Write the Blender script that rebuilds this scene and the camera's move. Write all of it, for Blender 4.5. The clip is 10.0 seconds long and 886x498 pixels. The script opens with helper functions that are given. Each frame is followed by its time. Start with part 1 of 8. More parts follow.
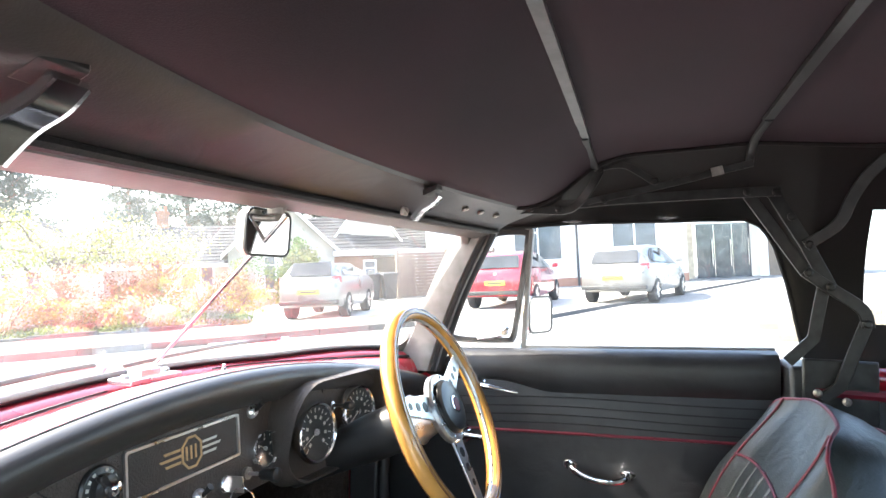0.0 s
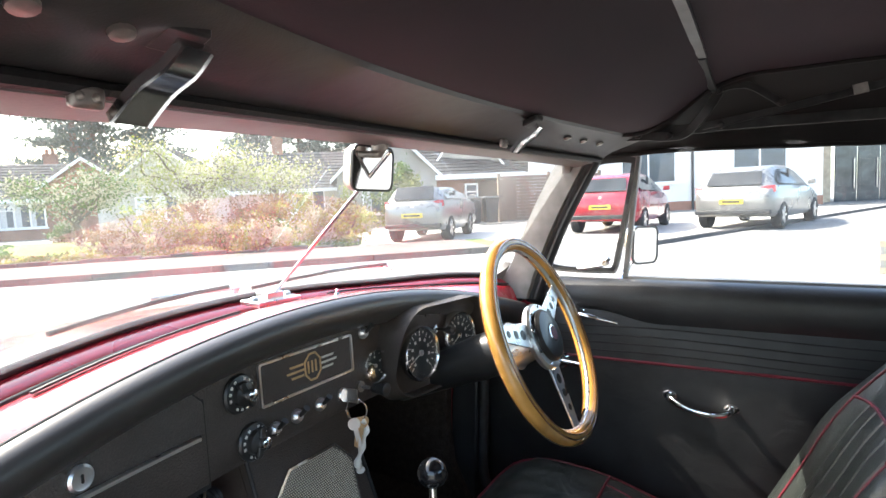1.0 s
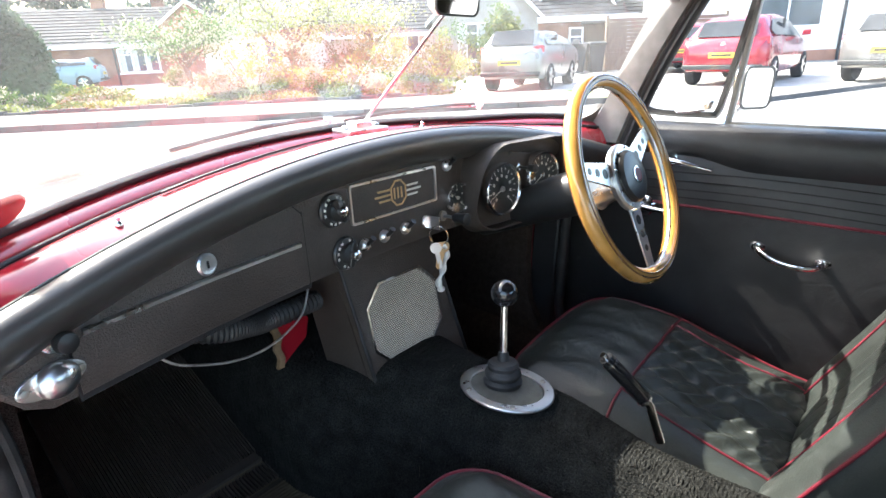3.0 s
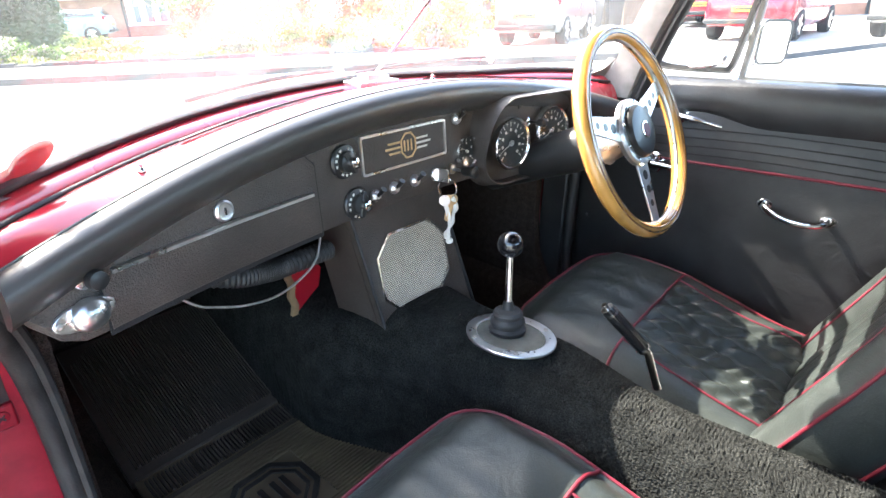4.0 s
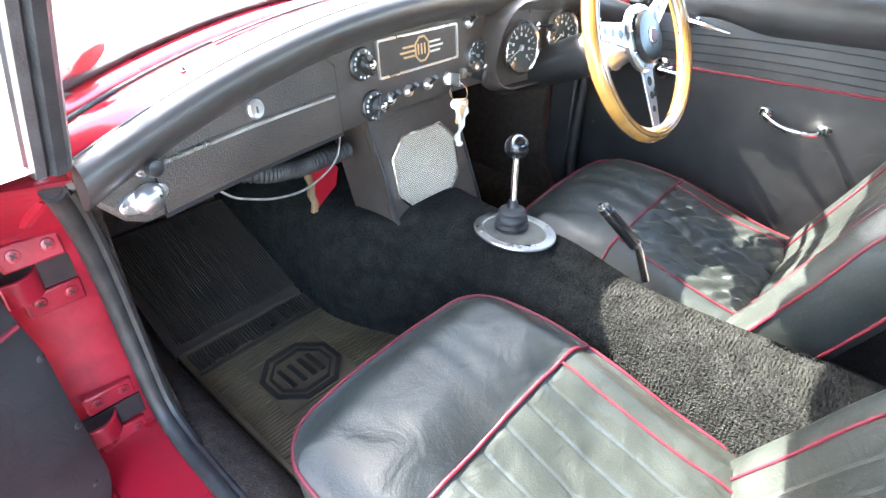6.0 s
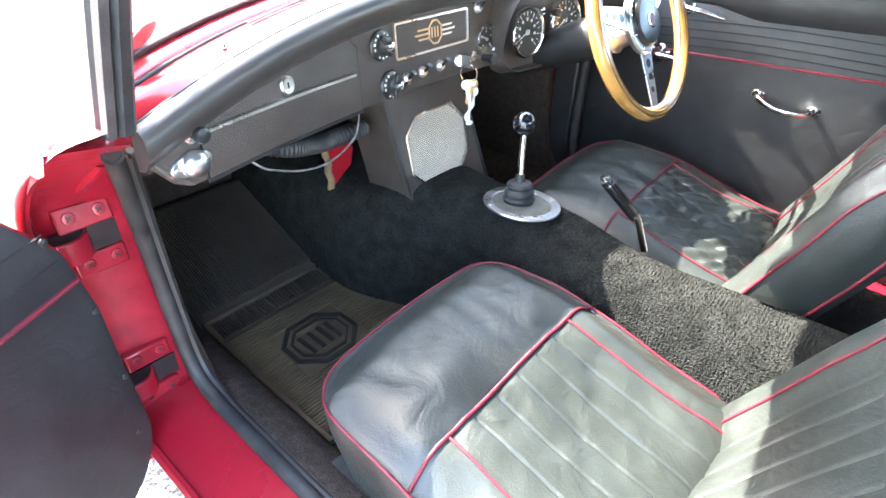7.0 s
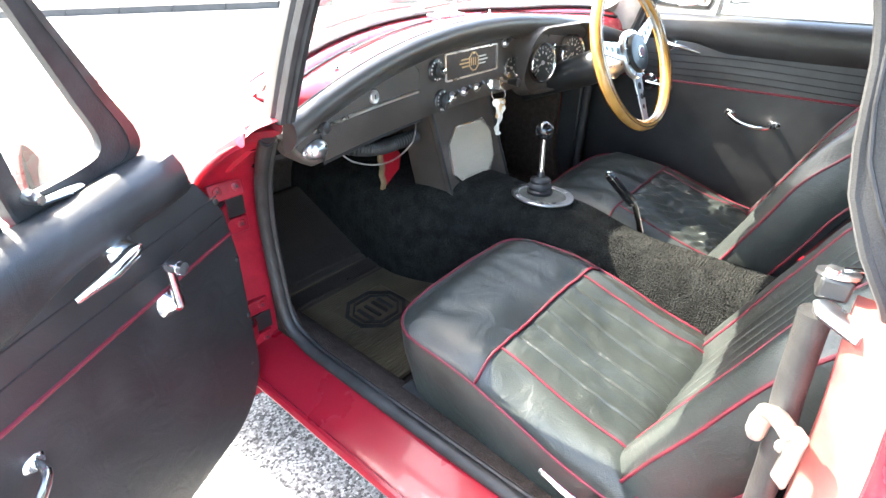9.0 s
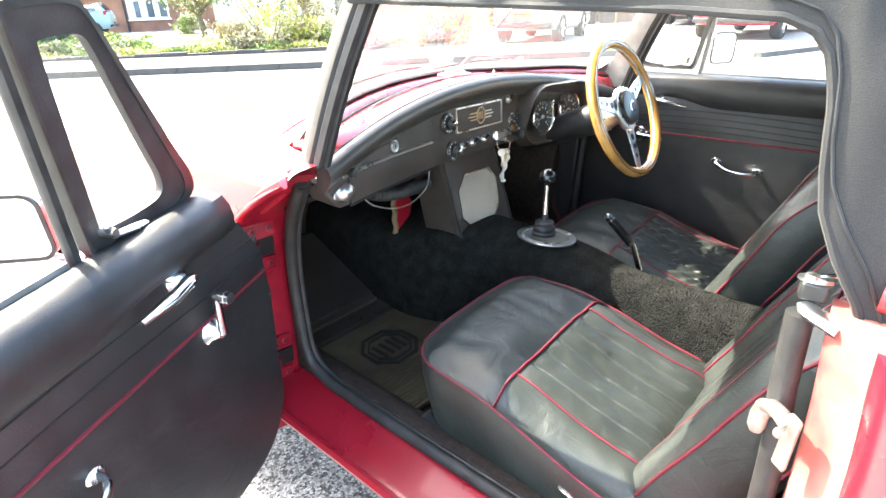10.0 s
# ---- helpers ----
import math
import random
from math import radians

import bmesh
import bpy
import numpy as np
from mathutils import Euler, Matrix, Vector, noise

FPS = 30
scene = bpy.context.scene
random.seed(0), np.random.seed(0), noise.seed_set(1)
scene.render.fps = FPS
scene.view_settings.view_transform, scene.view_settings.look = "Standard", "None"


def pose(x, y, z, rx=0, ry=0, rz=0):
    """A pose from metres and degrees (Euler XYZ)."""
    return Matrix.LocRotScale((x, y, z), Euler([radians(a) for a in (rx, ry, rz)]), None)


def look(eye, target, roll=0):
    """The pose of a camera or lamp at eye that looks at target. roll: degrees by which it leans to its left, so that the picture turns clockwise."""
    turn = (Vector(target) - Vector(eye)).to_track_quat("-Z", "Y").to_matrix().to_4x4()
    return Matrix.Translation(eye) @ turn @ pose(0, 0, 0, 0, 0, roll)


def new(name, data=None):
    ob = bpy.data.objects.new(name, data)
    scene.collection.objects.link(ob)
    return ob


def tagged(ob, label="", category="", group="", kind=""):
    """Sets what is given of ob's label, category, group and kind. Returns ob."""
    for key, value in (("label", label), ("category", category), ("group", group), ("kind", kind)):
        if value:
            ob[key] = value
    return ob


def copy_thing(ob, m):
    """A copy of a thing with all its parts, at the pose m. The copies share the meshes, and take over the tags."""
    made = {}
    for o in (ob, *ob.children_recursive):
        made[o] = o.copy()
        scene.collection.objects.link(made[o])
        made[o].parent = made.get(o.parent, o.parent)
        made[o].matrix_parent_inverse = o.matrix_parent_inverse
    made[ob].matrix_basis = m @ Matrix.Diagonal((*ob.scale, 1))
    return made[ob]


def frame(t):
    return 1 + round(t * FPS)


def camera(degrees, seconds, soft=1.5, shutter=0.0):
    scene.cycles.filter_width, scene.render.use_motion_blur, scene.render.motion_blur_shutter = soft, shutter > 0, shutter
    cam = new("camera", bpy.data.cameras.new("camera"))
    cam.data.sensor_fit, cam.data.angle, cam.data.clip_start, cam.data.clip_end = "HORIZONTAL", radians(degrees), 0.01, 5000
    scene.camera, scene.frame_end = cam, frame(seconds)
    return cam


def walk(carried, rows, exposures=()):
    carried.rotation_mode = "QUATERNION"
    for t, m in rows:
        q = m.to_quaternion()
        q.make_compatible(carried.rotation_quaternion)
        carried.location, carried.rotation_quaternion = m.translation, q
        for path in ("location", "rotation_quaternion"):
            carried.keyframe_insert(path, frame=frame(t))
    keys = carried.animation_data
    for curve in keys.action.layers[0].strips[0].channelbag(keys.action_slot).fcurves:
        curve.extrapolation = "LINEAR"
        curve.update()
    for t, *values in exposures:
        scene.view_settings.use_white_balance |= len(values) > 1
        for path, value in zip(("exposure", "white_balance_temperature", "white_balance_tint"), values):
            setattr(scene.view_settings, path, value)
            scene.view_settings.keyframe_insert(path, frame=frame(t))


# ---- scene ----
cam = camera(77.0, 10.0)
METRES, EYE, TILT, LEAN, TURN = 0.75, 1.0, 3.0, 0.0, -82.0
PATH = [
    (0, (-0.629, 0.009, 1.109), (1.256, 0.669, 1.203), 0.9),
    (0.5, (-0.641, 0.016, 1.122), (1.183, 0.832, 1.037), 0.9),
    (1, (-0.64, 0.0, 1.124), (1.092, 0.983, 0.938), 0.8),
    (1.5, (-0.64, -0.02, 1.114), (0.998, 1.086, 0.804), 0.9),
    (2, (-0.645, -0.03, 1.102), (0.919, 1.123, 0.63), 1.0),
    (2.5, (-0.65, -0.03, 1.098), (0.85, 1.141, 0.484), 1.1),
    (4, (-0.675, -0.055, 1.097), (0.715, 1.114, 0.26), 1.4),
    (4.5, (-0.686, -0.062, 1.079), (0.65, 1.076, 0.119), 1.6),
    (5, (-0.699, -0.06, 1.099), (0.591, 1.044, 0.043), 1.8),
    (5.5, (-0.715, -0.079, 1.113), (0.556, 1.01, 0.019), 1.9),
    (7, (-0.815, -0.134, 1.118), (0.442, 0.93, -0.016), 2.0),
    (7.5, (-0.868, -0.157, 1.124), (0.394, 0.905, -0.006), 2.0),
    (8, (-0.937, -0.21, 1.131), (0.336, 0.854, 0.014), 2.0),
    (8.5, (-1.016, -0.264, 1.141), (0.272, 0.821, 0.062), 1.9),
    (9, (-1.095, -0.25, 1.153), (0.224, 0.855, 0.133), 1.9),
    (9.5, (-1.166, -0.262, 1.156), (0.196, 0.87, 0.228), 1.9),
    (10, (-1.194, -0.273, 1.161), (0.207, 0.874, 0.312), 1.7),
]
EXPOSURES = [(0.0, 3.24, 6700, 8), (0.5, 2.99, 6700, 8), (1.0, 2.54, 6700, 7), (2.5, 2.74, 6600, 7), (4.0, 3.79, 6550, 7), (5.5, 4.79, 6550, 7), (7.0, 4.69, 6550, 7), (8.0, 4.44, 6600, 7), (9.0, 4.04, 6800, 6), (10.0, 3.66, 7000, 5)]
walk(cam, [(t, look(eye, target, roll)) for t, eye, target, roll in PATH], EXPOSURES)

# ---- light ----
SUN_DIR = Vector((-0.14, 0.98, 1.0)).normalized()
world = bpy.data.worlds.new("sky")
scene.world = world
world.use_nodes = True
wn = world.node_tree.nodes
sky = wn.new("ShaderNodeTexSky")
sky.sky_type = "NISHITA"
sky.sun_disc = False
sky.dust_density, sky.ozone_density = 2.5, 0.6
sky.sun_elevation = math.asin(SUN_DIR.z)
sky.sun_rotation = math.atan2(SUN_DIR.x, SUN_DIR.y)
world.node_tree.links.new(sky.outputs[0], wn["Background"].inputs[0])
wn["Background"].inputs[1].default_value = 0.15
sun_data = bpy.data.lights.new("sun", "SUN")
sun_data.energy, sun_data.angle, sun_data.color = 2.65, radians(0.5), (1.0, 0.95, 0.88)
sun = new("sun", sun_data)
sun.matrix_world = look(SUN_DIR * 30, (0, 0, 0))

# ---- mesh tools ----
V = Vector


def bm_new():
    return bmesh.new()


def place(ob, m):
    ob.matrix_basis = m
    return ob


def mesh_of(bm, smooth=True, sharp=40):
    bmesh.ops.recalc_face_normals(bm, faces=bm.faces)
    if smooth:
        lim = radians(sharp)
        for f in bm.faces:
            f.smooth = True
        for e in bm.edges:
            if len(e.link_faces) == 2 and e.calc_face_angle() > lim:
                e.smooth = False
    me = bpy.data.meshes.new("mesh")
    bm.to_mesh(me)
    bm.free()
    return me


def part(name, bm, material, parent=None, label="", smooth=True, sharp=40, bevel=0.0, m=None):
    me = mesh_of(bm, smooth, sharp)
    for mt in material if isinstance(material, (list, tuple)) else [material]:
        me.materials.append(mt)
    ob = new(name, me)
    if parent:
        ob.parent = parent
    if m is not None:
        ob.matrix_basis = m
    if bevel:
        b = ob.modifiers.new("bevel", "BEVEL")
        b.width, b.segments, b.limit_method, b.angle_limit = bevel, 2, "ANGLE", radians(35)
    if label:
        ob["label"] = label
    return ob


def thing(name, label, category, group="", kind="", m=None):
    ob = new(name)
    ob.empty_display_size = 0.05
    if m is not None:
        ob.matrix_basis = m
    return tagged(ob, label, category, group, kind)


def box(bm, lo, hi, m=None):
    lo, hi = V(lo), V(hi)
    vs = [bm.verts.new((x, y, z)) for x in (lo.x, hi.x) for y in (lo.y, hi.y) for z in (lo.z, hi.z)]
    for f in ((0, 1, 3, 2), (4, 6, 7, 5), (0, 4, 5, 1), (2, 3, 7, 6), (0, 2, 6, 4), (1, 5, 7, 3)):
        bm.faces.new([vs[k] for k in f])
    if m is not None:
        bmesh.ops.transform(bm, matrix=m, verts=vs)
    return vs


def rings(bm, loops, closed=True, caps=True, cycle=False):
    """Skin rows of points: each row a ring (closed) or a strip."""
    rows = [[bm.verts.new(p) for p in loop] for loop in loops]
    n = len(rows[0])
    pairs = list(zip(rows, rows[1:])) + ([(rows[-1], rows[0])] if cycle else [])
    for a, b in pairs:
        for k in range(n if closed else n - 1):
            j = (k + 1) % n
            bm.faces.new((a[k], a[j], b[j], b[k]))
    if caps and closed and not cycle:
        bm.faces.new(rows[0][::-1])
        bm.faces.new(rows[-1])
    return rows


def frame_of(d):
    d = V(d).normalized()
    a = V((0, 0, 1)) if abs(d.z) < 0.9 else V((1, 0, 0))
    u = d.cross(a).normalized()
    return u, d.cross(u).normalized()


def cyl(bm, a, b, r0, r1=None, n=16):
    a, b = V(a), V(b)
    u, w = frame_of(b - a)
    r1 = r0 if r1 is None else r1
    return rings(bm, [[p + (u * math.cos(k * math.tau / n) + w * math.sin(k * math.tau / n)) * r for k in range(n)] for p, r in ((a, r0), (b, r1))])


def lathe(bm, prof, m=None, n=24, sx=1.0, sy=1.0):
    """prof: rows of (radius, height), turned about local z."""
    m = m if m is not None else Matrix()
    return rings(bm, [[m @ V((r * sx * math.cos(k * math.tau / n), r * sy * math.sin(k * math.tau / n), h)) for k in range(n)] for r, h in prof])


def ring_lathe(bm, prof, m, n=40):
    """A turned ring: the closed section prof carried round local z."""
    return rings(bm, [[m @ V((r * math.cos(k * math.tau / n), r * math.sin(k * math.tau / n), h)) for r, h in prof] for k in range(n)], cycle=True)


def tube(bm, pts, r, n=10, cycle=False, flat=1.0, up=None):
    pts = [V(p) for p in pts]
    loops, last = [], None
    for i, p in enumerate(pts):
        if cycle:
            d = pts[(i + 1) % len(pts)] - pts[i - 1]
        else:
            d = pts[min(i + 1, len(pts) - 1)] - pts[max(i - 1, 0)]
        d.normalize()
        if up is not None:
            u = d.cross(V(up)).normalized()
        elif last is None:
            u = frame_of(d)[0]
        else:
            u = (last - d * last.dot(d)).normalized()
        last = u
        w = d.cross(u).normalized()
        rr = r[i] if isinstance(r, (list, tuple)) else r
        loops.append([p + u * math.cos(k * math.tau / n) * rr + w * math.sin(k * math.tau / n) * rr * flat for k in range(n)])
    return rings(bm, loops, cycle=cycle)


def smooth_path(pts, k=6):
    """Catmull-Rom through the points."""
    pts = [V(p) for p in pts]
    out = []
    for i in range(len(pts) - 1):
        a, b, c, d = pts[max(i - 1, 0)], pts[i], pts[i + 1], pts[min(i + 2, len(pts) - 1)]
        for j in range(k):
            t = j / k
            out.append(0.5 * ((2 * b) + (c - a) * t + (2 * a - 5 * b + 4 * c - d) * t * t + (3 * b - a - 3 * c + d) * t ** 3))
    return out + [pts[-1]]


def torus(bm, m, R, r, n=48, k=12, flat=1.0):
    return rings(bm, [[m @ V(((R + r * math.cos(b)) * math.cos(a), (R + r * math.cos(b)) * math.sin(a), r * flat * math.sin(b))) for b in [j * math.tau / k for j in range(k)]] for a in [i * math.tau / n for i in range(n)]], cycle=True)


def prism(bm, pts, d, m=None):
    """A flat outline in local xy, thickened along local z from 0 to d."""
    m = m if m is not None else Matrix()
    return rings(bm, [[m @ V((x, y, h)) for x, y in pts] for h in (0, d)])


def strip_ring(bm, outer, inner, d, m=None):
    """A flat frame between two outlines with equal numbers of points, thickened by d."""
    m = m if m is not None else Matrix()
    f = [[bm.verts.new(m @ V((x, y, h))) for x, y in o] for o in (outer, inner) for h in (0, d)]
    n = len(outer)
    for a, b in ((0, 1), (1, 3), (3, 2), (2, 0)):
        for k in range(n):
            j = (k + 1) % n
            bm.faces.new((f[a][k], f[a][j], f[b][j], f[b][k]))


def round_rect(w, h, r, k=5):
    out = []
    for cx, cy, a0 in ((w / 2 - r, h / 2 - r, 0), (-w / 2 + r, h / 2 - r, 90), (-w / 2 + r, -h / 2 + r, 180), (w / 2 - r, -h / 2 + r, 270)):
        for j in range(k + 1):
            a = radians(a0 + 90 * j / k)
            out.append((cx + r * math.cos(a), cy + r * math.sin(a)))
    return out


def grid(bm, fn, nu, nv, thick=None):
    vs = [[bm.verts.new(fn(i / nu, j / nv)) for j in range(nv + 1)] for i in range(nu + 1)]
    for i in range(nu):
        for j in range(nv):
            bm.faces.new((vs[i][j], vs[i + 1][j], vs[i + 1][j + 1], vs[i][j + 1]))
    if thick:
        t = V(thick)
        ws = [[bm.verts.new(v.co + t) for v in row] for row in vs]
        for i in range(nu):
            for j in range(nv):
                bm.faces.new((ws[i][j], ws[i][j + 1], ws[i + 1][j + 1], ws[i + 1][j]))
        edge = [(i, 0) for i in range(nu)] + [(nu, j) for j in range(nv)] + [(i, nv) for i in range(nu, 0, -1)] + [(0, j) for j in range(nv, 0, -1)]
        for a, b in zip(edge, edge[1:] + edge[:1]):
            bm.faces.new((vs[a[0]][a[1]], vs[b[0]][b[1]], ws[b[0]][b[1]], ws[a[0]][a[1]]))
    return vs


def ball(bm, c, r, n=16, k=10, scale=(1, 1, 1)):
    c = V(c)
    prof = [(max(r * math.sin(math.pi * i / k), r * 0.004), -r * math.cos(math.pi * i / k)) for i in range(k + 1)]
    m = Matrix.Translation(c) @ Matrix.Diagonal((*scale, 1))
    return lathe(bm, prof, m, n)


def lerp(a, b, t):
    return a + (b - a) * t


def ease(a, b, x):
    t = min(max((x - a) / (b - a), 0), 1)
    return t * t * (3 - 2 * t)


# ---- materials ----
def material(name, color, rough=0.5, metal=0.0, var=0.25, scale=20.0, bump=0.0, bscale=200.0, color2=None, coat=0.0, rough_var=0.12, sheen=0.0, stretch=(1, 1, 1), spec=0.5, obrand=0.0, fine=0.0, crease=0.0):
    """A node material with coarse stains, fine grain and relief, in object-space metres."""
    mt = bpy.data.materials.new(name)
    mt.use_nodes = True
    nt = mt.node_tree
    N, L = nt.nodes, nt.links
    p = N["Principled BSDF"]
    tc = N.new("ShaderNodeTexCoord")
    mp = N.new("ShaderNodeMapping")
    mp.inputs["Scale"].default_value = stretch
    L.new(tc.outputs["Object"], mp.inputs[0])
    n1 = N.new("ShaderNodeTexNoise")
    n1.inputs["Scale"].default_value, n1.inputs["Detail"].default_value = scale, 6
    n2 = N.new("ShaderNodeTexNoise")
    n2.inputs["Scale"].default_value, n2.inputs["Detail"].default_value = bscale, 3
    L.new(mp.outputs[0], n1.inputs[0])
    L.new(mp.outputs[0], n2.inputs[0])
    ramp = N.new("ShaderNodeValToRGB")
    c2 = color2 or tuple(min(c * (1 + var) + var * 0.01, 1) for c in color)
    c1 = tuple(c * (1 - var) for c in color) if not color2 else color
    ramp.color_ramp.elements[0].color, ramp.color_ramp.elements[1].color = (*c1, 1), (*c2, 1)
    ramp.color_ramp.elements[0].position, ramp.color_ramp.elements[1].position = 0.3, 0.7
    L.new(n1.outputs[0], ramp.inputs[0])
    out = ramp.outputs[0]
    if fine:
        mx = N.new("ShaderNodeMix")
        mx.data_type, mx.blend_type = "RGBA", "MULTIPLY"
        mx.inputs[0].default_value = 1.0
        r2 = N.new("ShaderNodeMapRange")
        r2.inputs[1].default_value, r2.inputs[2].default_value, r2.inputs[3].default_value, r2.inputs[4].default_value = 0.3, 0.7, 1 - fine, 1 + fine
        L.new(n2.outputs[0], r2.inputs[0])
        L.new(out, mx.inputs[6])
        L.new(r2.outputs[0], mx.inputs[7])
        out = mx.outputs[2]
    if obrand:
        oi = N.new("ShaderNodeObjectInfo")
        r3 = N.new("ShaderNodeMapRange")
        r3.inputs[3].default_value, r3.inputs[4].default_value = 1 - obrand, 1 + obrand
        L.new(oi.outputs["Random"], r3.inputs[0])
        mx = N.new("ShaderNodeMix")
        mx.data_type, mx.blend_type = "RGBA", "MULTIPLY"
        mx.inputs[0].default_value = 1.0
        L.new(out, mx.inputs[6])
        L.new(r3.outputs[0], mx.inputs[7])
        out = mx.outputs[2]
    L.new(out, p.inputs["Base Color"])
    rr = N.new("ShaderNodeMapRange")
    rr.inputs[3].default_value, rr.inputs[4].default_value = max(rough - rough_var, 0.02), min(rough + rough_var, 1)
    L.new(n1.outputs[0], rr.inputs[0])
    L.new(rr.outputs[0], p.inputs["Roughness"])
    p.inputs["Metallic"].default_value = metal
    p.inputs["Coat Weight"].default_value = coat
    p.inputs["Coat Roughness"].default_value = 0.06
    p.inputs["Sheen Weight"].default_value = sheen
    p.inputs["Specular IOR Level"].default_value = spec
    if bump:
        b = N.new("ShaderNodeBump")
        b.inputs["Strength"].default_value, b.inputs["Distance"].default_value = min(bump, 1), 0.002
        L.new(n2.outputs[0], b.inputs["Height"])
        L.new(b.outputs[0], p.inputs["Normal"])
        if crease:
            # soft folds and fine cracks
            n3 = N.new("ShaderNodeTexNoise")
            n3.inputs["Scale"].default_value, n3.inputs["Detail"].default_value, n3.inputs["Distortion"].default_value = 16, 4, 1.2
            vo = N.new("ShaderNodeTexVoronoi")
            vo.feature = "DISTANCE_TO_EDGE"
            vo.inputs["Scale"].default_value = 42
            vm2 = N.new("ShaderNodeMix")
            vm2.data_type = "VECTOR"
            vm2.inputs[0].default_value = 0.12
            L.new(mp.outputs[0], vm2.inputs[4])
            L.new(n3.outputs["Color"], vm2.inputs[5])
            L.new(mp.outputs[0], n3.inputs[0])
            L.new(vm2.outputs[1], vo.inputs[0])
            cr = N.new("ShaderNodeMapRange")
            cr.inputs[1].default_value, cr.inputs[2].default_value = 0.0, 0.05
            L.new(vo.outputs["Distance"], cr.inputs[0])
            gate = N.new("ShaderNodeMapRange")
            gate.inputs[1].default_value, gate.inputs[2].default_value, gate.inputs[3].default_value, gate.inputs[4].default_value = 0.45, 0.62, 0.0, 0.25 * crease
            L.new(n1.outputs[0], gate.inputs[0])
            b2 = N.new("ShaderNodeBump")
            b2.inputs["Distance"].default_value = 0.002
            L.new(gate.outputs[0], b2.inputs["Strength"])
            L.new(cr.outputs[0], b2.inputs["Height"])
            b3 = N.new("ShaderNodeBump")
            b3.inputs["Strength"].default_value, b3.inputs["Distance"].default_value = crease, 0.012
            L.new(n3.outputs[0], b3.inputs["Height"])
            L.new(b3.outputs[0], b2.inputs["Normal"])
            L.new(b2.outputs[0], b.inputs["Normal"])
    return mt


def glass(name, tint=(1, 1, 1), rough=0.0, gloss=1.0, haze=0.0):
    mt = bpy.data.materials.new(name)
    mt.use_nodes = True
    N, L = mt.node_tree.nodes, mt.node_tree.links
    N.remove(N["Principled BSDF"])
    tr, gl, mx = N.new("ShaderNodeBsdfTransparent"), N.new("ShaderNodeBsdfGlossy"), N.new("ShaderNodeMixShader")
    fr, pw, ad = N.new("ShaderNodeLayerWeight"), N.new("ShaderNodeMath"), N.new("ShaderNodeMath")
    fr.inputs[0].default_value = 0.5
    pw.operation, ad.operation = "POWER", "MULTIPLY_ADD"
    pw.inputs[1].default_value = 5.0
    ad.inputs[1].default_value, ad.inputs[2].default_value = 0.9, 0.06
    tr.inputs[0].default_value = (*tint, 1)
    gl.inputs["Roughness"].default_value = rough
    mul = N.new("ShaderNodeMath")
    mul.operation = "MULTIPLY"
    mul.inputs[1].default_value = gloss
    L.new(fr.outputs["Facing"], pw.inputs[0])
    L.new(pw.outputs[0], ad.inputs[0])
    L.new(ad.outputs[0], mul.inputs[0])
    L.new(mul.outputs[0], mx.inputs[0])
    L.new(tr.outputs[0], mx.inputs[1])
    L.new(gl.outputs[0], mx.inputs[2])
    last = mx.outputs[0]
    if haze:
        df, m2, nz, rp = N.new("ShaderNodeBsdfTranslucent"), N.new("ShaderNodeMixShader"), N.new("ShaderNodeTexNoise"), N.new("ShaderNodeMapRange")
        tc = N.new("ShaderNodeTexCoord")
        L.new(tc.outputs["Object"], nz.inputs[0])
        nz.inputs["Scale"].default_value, nz.inputs["Detail"].default_value = 9, 8
        rp.inputs[1].default_value, rp.inputs[2].default_value = 0.35, 0.75
        rp.inputs[3].default_value, rp.inputs[4].default_value = haze * 0.5, haze * 1.5
        df.inputs[0].default_value = (0.8, 0.8, 0.8, 1)
        L.new(nz.outputs[0], rp.inputs[0])
        L.new(rp.outputs[0], m2.inputs[0])
        L.new(last, m2.inputs[1])
        L.new(df.outputs[0], m2.inputs[2])
        last = m2.outputs[0]
    L.new(last, N["Material Output"].inputs[0])
    return mt


RED = material("red_paint", (0.36, 0.010, 0.022), 0.28, 0.0, 0.12, 6, 0.02, 60, coat=1.0, rough_var=0.08)
RED.node_tree.nodes["Principled BSDF"].inputs["Coat IOR"].default_value = 1.75
RED.node_tree.nodes["Principled BSDF"].inputs["Coat Roughness"].default_value = 0.16
RED_WORN = material("red_paint_worn", (0.29, 0.008, 0.022), 0.36, 0.0, 0.25, 28, 0.3, 60, coat=0.3, crease=0.12)
VINYL = material("black_vinyl", (0.021, 0.021, 0.022), 0.42, 0, 0.25, 14, 0.2, 700, rough_var=0.10, crease=0.14)
DASH = material("black_crackle", (0.054, 0.043, 0.036), 0.52, 0, 0.25, 14, 0.8, 420, rough_var=0.06, fine=0.18)
PAD = material("dash_padding", (0.040, 0.036, 0.033), 0.37, 0, 0.2, 12, 0.12, 1000, rough_var=0.06, spec=0.8)
LEATHER = material("black_leather", (0.0245, 0.0290, 0.0260), 0.40, 0, 0.3, 8, 0.25, 420, rough_var=0.10, crease=0.26, spec=0.55, fine=0.15)
PIPE = material("red_piping", (0.13, 0.006, 0.017), 0.5, 0, 0.2, 30, 0.15, 500)
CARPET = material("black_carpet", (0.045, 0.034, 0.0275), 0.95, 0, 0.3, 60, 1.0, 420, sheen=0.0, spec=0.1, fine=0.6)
CARPET_FADED = material("faded_carpet", (0.0138, 0.0141, 0.0127), 0.95, 0, 0.35, 30, 1.0, 400, sheen=0.0, spec=0.1, fine=0.7)
